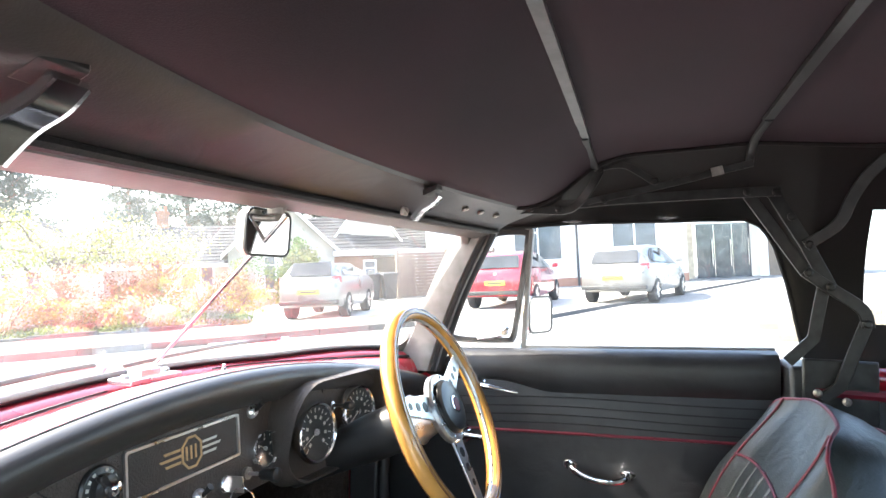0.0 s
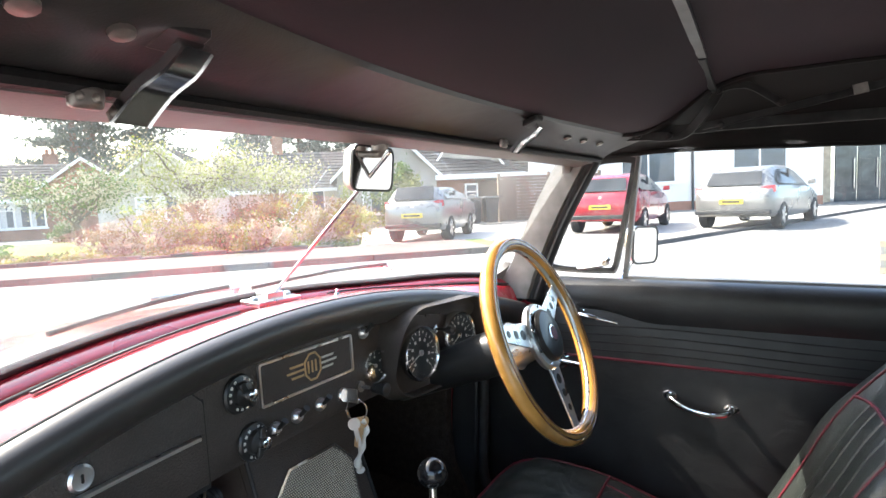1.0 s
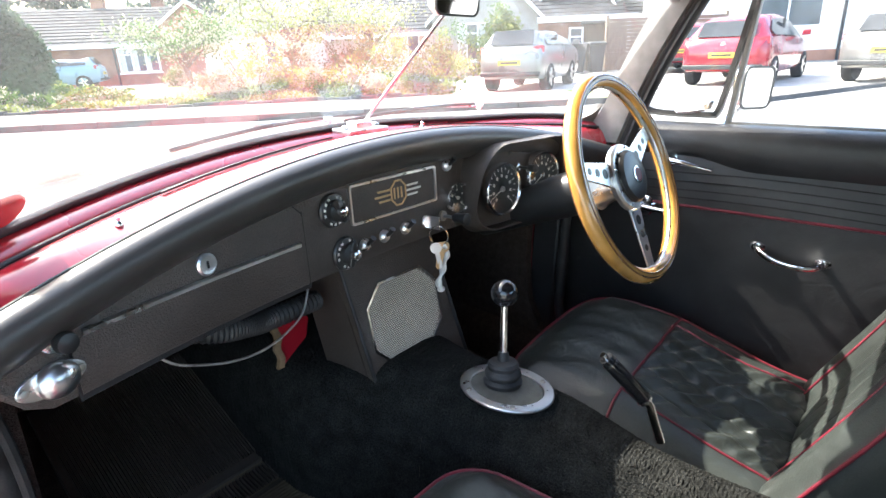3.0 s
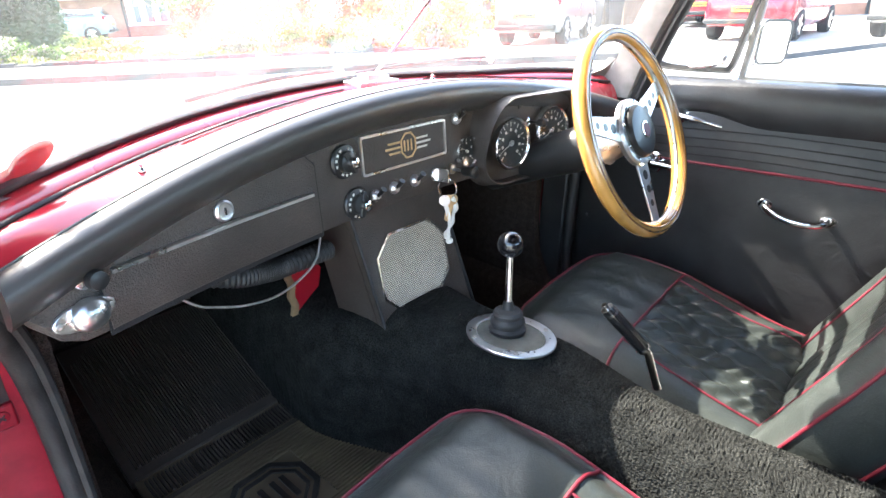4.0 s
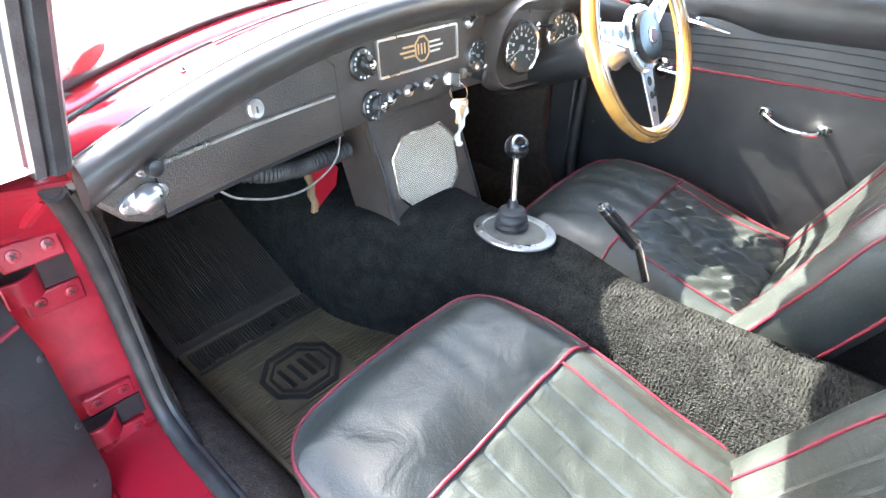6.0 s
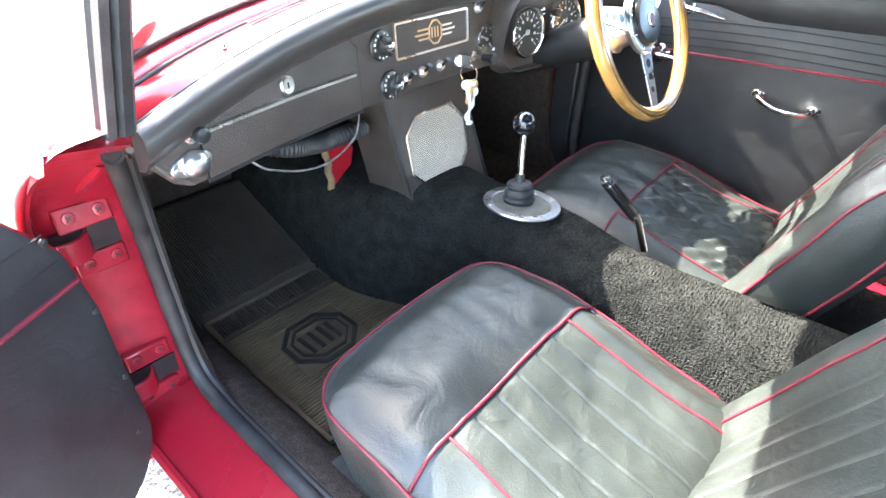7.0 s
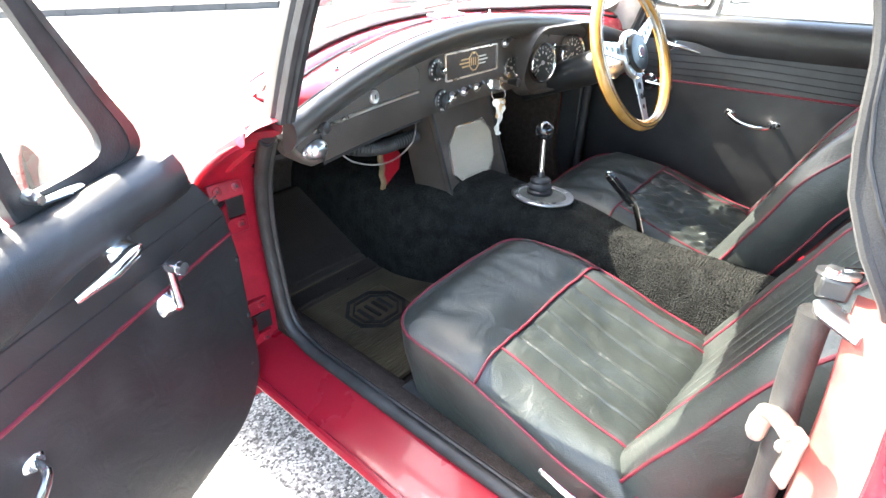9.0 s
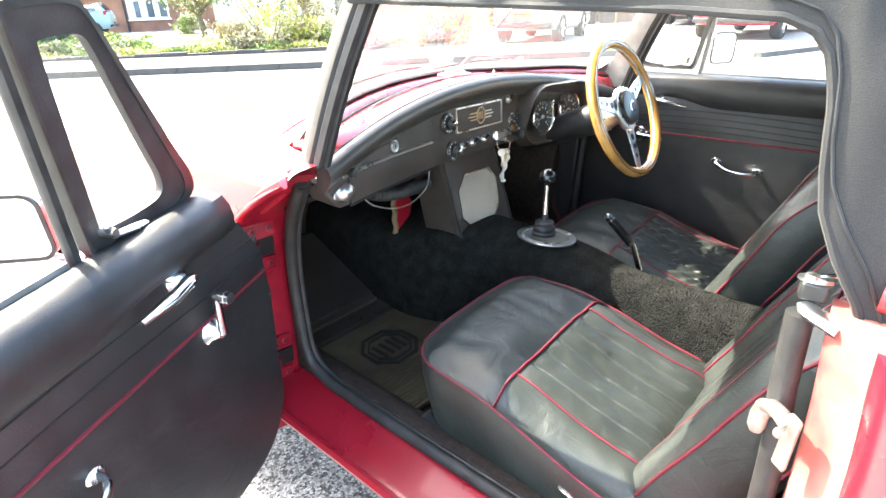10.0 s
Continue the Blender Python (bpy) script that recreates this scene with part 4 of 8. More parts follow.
    lathe(bm, [(0.021, 0), (0.021, 0.006), (0.014, 0.012), (0.010, 0.028), (0.004, 0.03)], Matrix.Translation(P(0.648, 0.365, 0.862)) @ pose(0, 0, 0, 0, -90 * sgn, 0), 20)
    part("release_boss", bm, CHROME, d)
    bm = bm_new()
    tube(bm, [P(0.618, 0.372, 0.868), P(0.612, 0.355, 0.869), P(0.608, 0.318, 0.866), P(0.616, 0.266, 0.860)] if sgn < 0 else [P(0.618, 0.375, 0.864), P(0.612, 0.360, 0.864), P(0.610, 0.32, 0.859), P(0.614, 0.262, 0.848)], [0.007, 0.012, 0.011, 0.006] if sgn < 0 else [0.006, 0.010, 0.009, 0.004], 12, flat=0.75)
    part("release_lever", bm, CHROME, d, "tapered chrome release lever")
    bm = bm_new()
    lathe(bm, [(0.024, 0), (0.024, 0.004), (0.016, 0.011), (0.010, 0.024), (0.004, 0.026)], Matrix.Translation(P(0.648, 0.405 if sgn < 0 else 0.40, 0.736 if sgn < 0 else 0.745)) @ pose(0, 0, 0, 0, -90 * sgn, 0), 20)
    part("winder_boss", bm, CHROME, d)
    ends = ((0.405, 0.736), (0.405, 0.811)) if sgn < 0 else ((0.40, 0.745), (0.325, 0.742))
    bm = bm_new()
    tube(bm, [P(0.624, *ends[0]), P(0.618, *ends[1])], [0.0085, 0.0055], 10)
    part("winder_arm", bm, CHROME, d, "chrome window winder arm")
    bm = bm_new()
    cyl(bm, P(0.620, *ends[1]), P(0.592, *ends[1]), 0.0085, 0.0095, 14)
    part("winder_knob", bm, CHROME, d)
    bm = bm_new()
    cyl(bm, P(0.612, *ends[1]), P(0.600, *ends[1]), 0.0096, 0.0100, 14)
    part("winder_grip", bm, CHROME if sgn < 0 else BAKELITE, d)
    # quarterlight
    def Q(y, z, dx=0.0):
        return V((sgn * (0.700 - 0.05 * (z - 0.94) + dx), y, z))

    if sgn < 0:
        def Q(y, z, dx=0.0):
            return V((-(0.700 - 0.068 * (z - 0.94) + dx), y + 0.113 * (z - 0.95) + 0.008, 0.929 + 1.109 * (z - 0.95)))

    ql = smooth_path([(0, 0.300, 0.962), (0, 0.380, 0.958), (0, 0.440, 0.962), (0, 0.452, 0.985), (0, 0.425, 1.04), (0, 0.385, 1.12), (0, 0.352, 1.185), (0, 0.335, 1.203), (0, 0.300, 1.208), (0, 0.266, 1.207), (0, 0.262, 1.195), (0, 0.275, 1.10), (0, 0.290, 1.0), (0, 0.295, 0.97)], 4)[:-1]
    cy, cz = 0.345, 1.06
    k0, k1 = (1.0, 1.0) if sgn > 0 else (0.76, 0.88)
    bm = bm_new()
    rings(bm, [[Q(lerp(cy, p.y, k0), lerp(cz, p.z, k1), 0.006), Q(lerp(cy, p.y, k0), lerp(cz, p.z, k1), -0.006), Q(lerp(cy, p.y, 1.16), lerp(cz, p.z, 1.09), -0.008), Q(lerp(cy, p.y, 1.16), lerp(cz, p.z, 1.09), 0.008)] for p in ql], cycle=True)
    part("quarterlight_seal", bm, RUBBER, d, "black rubber quarterlight seal")
    bm = bm_new()
    rings(bm, [[Q(lerp(cy, p.y, k), lerp(cz, p.z, k2), dx) for k, k2, dx in ((1.15, 1.085, 0.010), (1.15, 1.085, -0.010), (1.34 if sgn < 0 and p.y > 0.33 else 1.20, 1.15 if sgn < 0 else 1.12, -0.009), (1.34 if sgn < 0 and p.y > 0.33 else 1.20, 1.15 if sgn < 0 else 1.12, 0.009))] for p in ql], cycle=True)
    part("quarterlight_frame", bm, FRAME if sgn > 0 else HOODFRAME, d, "bright metal quarterlight frame" if sgn > 0 else "dark quarterlight frame")
    bm = bm_new()
    bm.faces.new([bm.verts.new(Q(p.y, p.z)) for p in ql])
    gq = part("quarterlight_pane", bm, GLASS, d)
    gq.visible_shadow = False
    bm = bm_new()
    a, b = Q(0.268, 0.940), Q(0.232 if sgn < 0 else 0.247, 1.222)
    rings(bm, [[p + V((sgn * dx, dy, 0)) for dx, dy in ((-0.008, 0.004), (0.008, 0.004), (0.008, -0.005), (0.004, -0.007), (-0.004, -0.007), (-0.008, -0.005))] for p in (a, a.lerp(b, 0.5), b)])
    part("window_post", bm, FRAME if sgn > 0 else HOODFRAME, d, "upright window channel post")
    bm = bm_new()
    tube(bm, [Q(0.375, 0.958, -0.014), Q(0.35, 0.962, -0.018), Q(0.315, 0.968, -0.018)], [0.006, 0.009, 0.007], 10, flat=0.6)
    cyl(bm, Q(0.31, 0.975, -0.006), Q(0.31, 0.975, -0.028), 0.008, 0.006, 12)
    tube(bm, [Q(0.31, 0.975, -0.02), Q(0.300, 0.988, -0.024)], 0.005, 8)
    part("quarterlight_catch", bm, ALLOY, d, "alloy quarterlight catch")
    bm = bm_new()
    rings(bm, [[P(0.690, y, 0.93), P(0.690, y, 0.944), P(0.714, y, 0.944), P(0.716, y, 0.93)] for y in [lerp(0.26, -0.258, i / 12) for i in range(13)]])
    part("waist_rail", bm, FRAME, d, "bright waist moulding")
    return d


door_d = build_door(1, "closed driver's door with black vinyl trim and red piping")
bm = bm_new()
grid(bm, lambda u, v: V((lerp(0.702, 0.672, v), lerp(0.262, -0.268, u) - 0.03 * v * (1 - u), lerp(0.95, 1.245, v))), 6, 4)
gd = part("window_pane", bm, GLASS, door_d, "wound-up dusty side glass")
gd.visible_shadow = False
door_p = build_door(-1, "opened passenger's door with black vinyl trim and red piping")
HINGE = V((-0.700, 0.665, 0))
OPEN = Matrix.Translation((-0.615, 0.655, -0.05)) @ Matrix.Rotation(radians(-66), 4, "Z") @ Matrix.Translation((0, 0, 0.6)) @ Matrix.Rotation(radians(7), 4, "X") @ Matrix.Translation((0, 0, -0.6)) @ Matrix.Translation(-HINGE)
place(door_p, OPEN)

# ---- soft top ----
hood = thing("soft_top", "raised black fabric soft top on a folding steel frame", "soft top")


def roof_z(x, y):
    yy = y + 0.33 * x * x * ease(0.10, 0.26, y)
    return float(np.interp(yy, [-0.62, -0.20, 0.095, 0.34], [1.345, 1.374, 1.362, 1.262])) - 0.03 * x * x


def roof_pt(u, v):
    x = lerp(-0.53, 0.53, u)
    y = lerp(screen_top(x).y - 0.130, -0.62, v)
    sag = 0.004 * noise.noise(V((x * 4, y * 4, 3)))
    front = screen_top(x) + V((0, -0.130, 0.050))
    return V((x, y, lerp(front.z, roof_z(x, y) + sag, ease(0.0, 0.28, v) ** 0.7)))


bm = bm_new()
grid(bm, roof_pt, 40, 40, (0, 0, 0.006))
part("roof_fabric", bm, HOOD, hood, "dark lining of the roof fabric")
bm = bm_new()
grid(bm, lambda u, v: roof_pt(u, v) + V((0, 0.004, 0.010)), 40, 40, (0, 0, 0.003))
part("roof_canvas", bm, HOODOUT, hood, "weathered black outer canvas")
def pane_grid(bm, fn, nu, nv, hole, keep):
    vs = {}
    for i in range(nu):
        for j in range(nv):
            inside = hole[0] <= i < hole[1] and hole[2] <= j < hole[3]
            if inside == keep:
                q = []
                for a, b in ((i, j), (i + 1, j), (i + 1, j + 1), (i, j + 1)):
                    if (a, b) not in vs:
                        vs[a, b] = bm.verts.new(fn(a / nu, b / nv))
                    q.append(vs[a, b])
                bm.faces.new(q)


LOW = {1: ([-0.62, -0.34, -0.31, -0.298, -0.277, -0.256, -0.24, -0.227, -0.20, 0.15, 0.40], [0.92, 0.92, 0.935, 0.996, 1.106, 1.180, 1.207, 1.222, 1.235, 1.232, 1.214]),
       -1: ([-0.62, -0.34, -0.317, -0.308, -0.283, -0.259, -0.239, -0.229, -0.22, -0.209, -0.194, -0.17, -0.074, 0.118, 0.40], [0.83, 0.82, 0.844, 0.866, 0.918, 0.954, 0.992, 1.030, 1.086, 1.119, 1.137, 1.146, 1.148, 1.145, 1.141])}


def side_pt(sgn):
    def f(u, v):
        y = lerp(0.37, -0.15, u / 0.35) if u < 0.35 else (lerp(-0.15, -0.35, (u - 0.35) / 0.45) if u < 0.8 else lerp(-0.35, -0.62, (u - 0.8) / 0.2))
        low = float(np.interp(y, *LOW[sgn]))
        a = V((sgn * 0.53, y, roof_pt(0.5 + 0.5 * sgn, min(max((screen_top(0.53).y - 0.13 - y) / (screen_top(0.53).y - 0.13 + 0.62), 0), 1)).z))
        b = V((0.668 if sgn > 0 else -0.625, y, low))
        p = a.lerp(b, v)
        p.x += sgn * ((0.045 if sgn > 0 else 0.030) * math.sin(v * math.pi) + 0.010 * noise.noise(V((y * 11, v * 4, sgn))) * v + 0.004 * math.sin(y * 60 + v * 5) * v)
        return p
    return f


for sgn in (-1, 1):
    bm = bm_new()
    pane_grid(bm, side_pt(sgn), 80, 16, (67, 78, 4, 12), False)
    pane_grid(bm, lambda u, v: side_pt(sgn)(u, v) + V((sgn * 0.005, 0, 0)), 80, 16, (67, 78, 4, 12), False)
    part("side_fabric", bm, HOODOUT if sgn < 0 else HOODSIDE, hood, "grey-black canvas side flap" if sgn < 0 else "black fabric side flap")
    bm = bm_new()
    pane_grid(bm, lambda u, v: side_pt(sgn)(u, v) + V((sgn * 0.0025, 0, 0)), 80, 16, (67, 78, 4, 12), True)
    gs = part("quarter_window", bm, GLASS, hood, "clear plastic quarter window")
    gs.visible_shadow = False
    # stitched hem and the seam to the roof panel
    bm = bm_new()
    tube(bm, [side_pt(sgn)(i / 100, 1.0) + V((sgn * 0.002, 0, 0.001)) for i in range(101)], 0.0045, 8)
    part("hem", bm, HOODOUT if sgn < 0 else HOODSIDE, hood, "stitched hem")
    bm = bm_new()
    tube(bm, [roof_pt(0.5 + 0.5 * sgn, i / 40) + V((0, 0, -0.002)) for i in range(41)], 0.005, 6)
    part("roof_seam", bm, HOODSIDE, hood)
    bm = bm_new()
    tube(bm, [side_pt(sgn)(0.36 + i / 100 * 0.44, 0.93) + V((sgn * 0.006, 0.0, 0.0)) for i in range(101)], 0.0016, 6)
    part("stitch_line", bm, RUBBER, hood)


# back of the hood with its rear window
def back_pt(u, v):
    x = lerp(-0.66, 0.66, u)
    return V((x, -0.62 - 0.32 * v + 0.10 * (abs(x) / 0.66) ** 3, lerp(roof_z(min(abs(x), 0.6), -0.62), 0.92, v)))


bm = bm_new()
pane_grid(bm, back_pt, 40, 16, (9, 31, 5, 12), False)
part("back_fabric", bm, HOOD, hood)
bm = bm_new()
pane_grid(bm, back_pt, 40, 16, (9, 31, 5, 12), True)
gb = part("rear_window", bm, GLASS, hood, "clear plastic rear window")
gb.visible_shadow = False

# header rail behind the screen
bm = bm_new()
hs = [(-0.034, 0.014), (-0.052, 0.008), (-0.068, 0.018), (-0.072, 0.021), (-0.134, 0.045), (-0.140, 0.056), (-0.120, 0.066), (0.0, 0.052)]
rings(bm, [[screen_top(x) + V((0, dy, dz)) for dy, dz in hs] for x in [lerp(-0.595, 0.595, i / 40) for i in range(41)]])
part("header_rail", bm, HEADER, hood, "grey-black vinyl covered header rail")
bm = bm_new()
tube(bm, [screen_top(x) + V((0, -0.052, 0.004)) for x in [lerp(-0.59, 0.59, i / 40) for i in range(41)]], 0.006, 8)
part("header_seal", bm, RUBBER, hood)
# bows
for y, mt in ((0.095, HOODGREY), (-0.185, HOODFRAME)):
    bm = bm_new()
    pts = [V((x, y, roof_z(x, y) - 0.008)) for x in [lerp(-0.36, 0.36, i / 24) for i in range(25)]]
    rings(bm, [[p + V((0, dy, dz)) for dy, dz in ((-0.007, -0.002), (0.007, -0.002), (0.0075, 0.004), (-0.0075, 0.004))] for p in pts])
    part("bow", bm, mt, hood, "flat grey-painted hood bow" if y > 0 else "flat black hood bow")
for sgn in (-1, 1):
    for y in (0.095, -0.185):
        bm = bm_new()
        pts = smooth_path([(sgn * 0.35, y, roof_z(0.35, y) - 0.009), (sgn * 0.46, y, roof_z(0.46, y) - 0.011), (sgn * 0.525, y - 0.004, roof_z(0.5, y) - 0.022), (sgn * 0.560, y - 0.008, 1.332)], 5)
        tube(bm, pts, 0.0075, 8, flat=0.6)
        part("bow_end", bm, HOODFRAME, hood, "black bow end")

    def bar(name, pts, w=0.011, mt=HOODFRAME, lab="", straight=False):
        bm = bm_new()
        line = smooth_path([(sgn * x, y, z) for x, y, z in pts], 6) if len(pts) > 2 and not straight else [V((sgn * x, y, z)) for x, y, z in pts]
        loops = []
        for i, p in enumerate(line):
            d = (line[min(i + 1, len(line) - 1)] - line[max(i - 1, 0)]).normalized()
            u = V((1, 0, 0))
            n = d.cross(u).normalized()
            loops.append([p + n * w * a + u * 0.0028 * b for a, b in ((-1, -0.6), (-0.9, -1), (0.9, -1), (1, -0.6), (1, 0.6), (0.9, 1), (-0.9, 1), (-1, 0.6))])
        rings(bm, loops)
        return part(name, bm, mt, hood, lab, sharp=25)

    bar("side_rail", [(0.585, 0.33, 1.240), (0.575, 0.30, 1.250), (0.562, 0.232, 1.253), (0.56, 0.154, 1.250), (0.558, 0.125, 1.266), (0.55, 0.100, 1.296), (0.55, 0.082, 1.328)], 0.0085, lab="black cranked front side rail")
    bar("side_rail", [(0.572, 0.22, 1.262), (0.566, 0.12, 1.264), (0.56, 0.041, 1.269), (0.56, -0.182, 1.276), (0.56, -0.245, 1.277)], 0.0095, lab="black steel side rail")
    bar("link_arm", [(0.552, 0.080, 1.334), (0.552, 0.055, 1.339), (0.552, 0.025, 1.334), (0.552, -0.024, 1.300)], 0.0065)
    bar("link_arm", [(0.556, 0.108, 1.266), (0.552, -0.015, 1.289), (0.545, -0.163, 1.322), (0.535, -0.195, 1.328)], 0.0065)
    bar("link_collar", [(0.541, -0.125, 1.314), (0.541, -0.145, 1.3185)], 0.0085, mt=DULL, lab="rusty clamp on the link")
    bar("main_arm", [(0.566, -0.185, 1.281), (0.566, -0.287, 1.121)], 0.0105, lab="black steel main arm")
    bar("main_arm", [(0.574, -0.232, 1.280), (0.574, -0.289, 1.175), (0.574, -0.325, 1.097)], 0.0115, lab="black steel main arm", straight=True)
    bar("elbow_link", [(0.560, -0.281, 1.127), (0.560, -0.319, 1.098), (0.560, -0.369, 1.060), (0.560, -0.378, 1.026)], 0.0105, lab="black elbow link")
    bar("lower_arm", [(0.570, -0.314, 1.103), (0.570, -0.296, 1.003), (0.570, -0.254, 0.958)], 0.0105, lab="black lower arm", straight=True)
    bar("lower_arm", [(0.566, -0.377, 1.034), (0.566, -0.336, 0.920), (0.566, -0.306, 0.894)], 0.0105, lab="black lower arm", straight=True)
    bar("rear_bow", [(0.566, -0.285, 1.174), (0.560, -0.335, 1.213), (0.556, -0.356, 1.260), (0.55, -0.380, 1.300), (0.54, -0.415, 1.338)], 0.010)
    bm = bm_new()
    box(bm, (min(sgn * 0.578, sgn * 0.588), -0.40, 0.85), (max(sgn * 0.578, sgn * 0.588), -0.28, 0.965))
    part("mount_plate", bm, HOODFRAME, hood, "black hinge mounting plate", bevel=0.004)
    for x, y, z in ((0.560, -0.188, 1.276), (0.560, -0.236, 1.274), (0.568, -0.262, 1.228), (0.562, -0.288, 1.176), (0.556, -0.285, 1.124), (0.556, -0.319, 1.099), (0.556, -0.373, 1.034), (0.562, 0.075, 1.268), (0.548, -0.022, 1.301), (0.572, -0.300, 0.905), (0.572, -0.345, 0.893), (0.558, 0.225, 1.254), (0.554, 0.165, 1.251), (0.548, 0.082, 1.330)):
        bm = bm_new()
        lathe(bm, [(0.0075, 0), (0.0075, 0.003), (0.004, 0.006)], Matrix.Translation((sgn * (x - 0.006), y, z)) @ pose(0, 0, 0, 0, -90 * sgn, 0), 12)
        part("rivet", bm, DULL if z < 1.0 else HOODFRAME, hood)


# ---- dashboard fittings ----
def octagon(w, h, c):
    return [(w / 2, -h / 2 + c), (w / 2, h / 2 - c), (w / 2 - c, h / 2), (-w / 2 + c, h / 2), (-w / 2, h / 2 - c), (-w / 2, -h / 2 + c), (-w / 2 + c, -h / 2), (w / 2 - c, -h / 2)]


def flat_part(name, outline, d, m, mt, parent, lab="", bevel=0.0):
    bm = bm_new()
    prism(bm, outline, d, m)
    return part(name, bm, mt, parent, lab, bevel=bevel)


def ring_part(name, outer, inner, d, m, mt, parent, lab=""):
    bm = bm_new()
    strip_ring(bm, outer, inner, d, m)
    return part(name, bm, mt, parent, lab)


def turned(name, prof, m, mt, parent, lab="", n=24, **kw):
    bm = bm_new()
    lathe(bm, prof, m, n, **kw)
    return part(name, bm, mt, parent, lab)


# glovebox lid with its bright strip
def lid_top(x):
    return min(seam_z(x) - 0.052 + 0.0 * x, lerp(0.842, 0.93, ease(-0.53, -0.36, x)))


bm = bm_new()
loops = []
for i in range(31):
    x = lerp(-0.524, -0.222, i / 30)
    zt, zb = lid_top(x) - 0.022 * ease(-0.250, -0.222, x) ** 2, 0.776
    loops.append([fpt(x, zb + 0.002, 0.001), fpt(x, zb + 0.005, 0.0028), fpt(x, lerp(zb, zt, 0.5), 0.003), fpt(x, zt - 0.003, 0.0028), fpt(x, zt, 0.001), fpt(x, zt, -0.004), fpt(x, zb, -0.004)])
rings(bm, loops)
lid = part("glovebox_lid", bm, DASH, dash, "black crackle-painted glovebox lid")
# near-black plate, wider than the lid, gives the gap its shade by colour
bm = bm_new()
rings(bm, [[fpt(x, 0.772, 0.0006), fpt(x, lid_top(max(min(x, -0.222), -0.524)) + 0.0032 - 0.022 * ease(-0.250, -0.222, min(x, -0.222)) ** 2, 0.0006), fpt(x, lid_top(max(min(x, -0.222), -0.524)) - 0.022 * ease(-0.250, -0.222, min(x, -0.222)) ** 2, -0.003), fpt(x, 0.772, -0.003)] for x in [-0.5268] + [lerp(-0.524, -0.222, i / 40) for i in range(41)] + [-0.2190]])
part("lid_gap_backing", bm, HOODSIDE, lid, "near-black backing for the shaded gap round the lid")
bm = bm_new()
rings(bm, [[fpt(x, 0.838 + dz, off) for dz, off in ((-0.0035, 0.004), (-0.002, 0.008), (0.002, 0.008), (0.0035, 0.004))] for x in [lerp(-0.512, -0.232, i / 20) for i in range(21)]])
part("lid_strip", bm, ALLOY, lid, "slim bright metal strip")
turned("lid_lock", [(0.0128, 0.002), (0.0132, 0.0065), (0.0105, 0.0085), (0.0078, 0.0078), (0.003, 0.0078)], fmat(-0.373, 0.856), ALLOY, lid, "round bright lock")
flat_part("keyhole", round_rect(0.0025, 0.009, 0.001, 2), 0.001, fmat(-0.373, 0.856) @ pose(0, 0, 0.0079), BAKELITE, lid)
for x, z in ((-0.447, 0.872), (-0.416, 0.884), (-0.345, 0.904)):
    flat_part("chip", [(-0.003, -0.0006), (0.0025, 0.0), (0.003, 0.0012), (-0.002, 0.001)], 0.0006, fmat(x, z, 0.0) @ pose(0, 0, 0.0029), WHITE, lid, "small paint chip")

# blanking plate with a plain emblem
pm = fmat(-0.031, 0.867)
flat_part("blanking_plate", round_rect(0.192, 0.054, 0.003, 2), 0.003, pm, DASH, dash, "black blanking plate")
ring_part("plate_frame", round_rect(0.199, 0.061, 0.004, 2), round_rect(0.192, 0.054, 0.003, 2), 0.006, pm, ALLOY, dash, "thin bright plate frame")
em = pm @ pose(0.006, 0.001, 0.0032)
ring_part("emblem_octagon", [(x * 1.0, y) for x, y in octagon(0.036, 0.042, 0.011)], [(x, y) for x, y in octagon(0.030, 0.036, 0.009)], 0.0012, em, GOLD, dash, "gold octagon emblem outline")
for k, (x0, x1, y) in enumerate(((-0.011, -0.005, 0), (-0.003, 0.003, 0), (0.005, 0.011, 0))):
    flat_part("emblem_bar", [(x0, -0.009), (x0 + 0.003, -0.009), (x0 + 0.003, 0.009), (x0, 0.009)], 0.0012, em, GOLD, dash)
for sgn in (-1, 1):
    for k, (s0, ln) in enumerate(((0.020, 0.026), (0.0185, 0.034), (0.020, 0.024))):
        y = 0.008 - k * 0.008
        mt = GOLD if sgn < 0 else WHITE
        flat_part("emblem_wing", [(sgn * s0, y - 0.0016), (sgn * (s0 + ln), y - 0.0016), (sgn * (s0 + ln + 0.002), y + 0.0016), (sgn * s0, y + 0.0016)], 0.0012, em, mt, dash)

# heater knobs
for x, z, turn in ((-0.165, 0.869, 30), (-0.149, 0.801, -15)):
    km = fmat(x, z)
    k = turned("heater_knob", [(0.0250, 0.0), (0.0255, 0.003), (0.0235, 0.006), (0.0165, 0.008), (0.0155, 0.015), (0.013, 0.0165)], km, BAKELITE, dash, "black rotary heater knob with white lettering bars", 28)
    flat_part("pointer", round_rect(0.009, 0.040, 0.004, 3), 0.008, km @ pose(0, 0, 0.0115, 0, 0, turn), BAKELITE, k, bevel=0.0015)
    turned("knob_cap", [(0.0075, 0.018), (0.0085, 0.023), (0.0078, 0.028), (0.004, 0.030)], km, CHROME, k, "chrome knob cap", 18)
    for a in range(0, 360, 24):
        if a % 120 < 80:
            flat_part("mark", [(0.0178, -0.0018), (0.0212, -0.0022), (0.0212, 0.0022), (0.0178, 0.0018)], 0.0006, km @ pose(0, 0, 0.0072, 0, 0, a), WHITE, k)

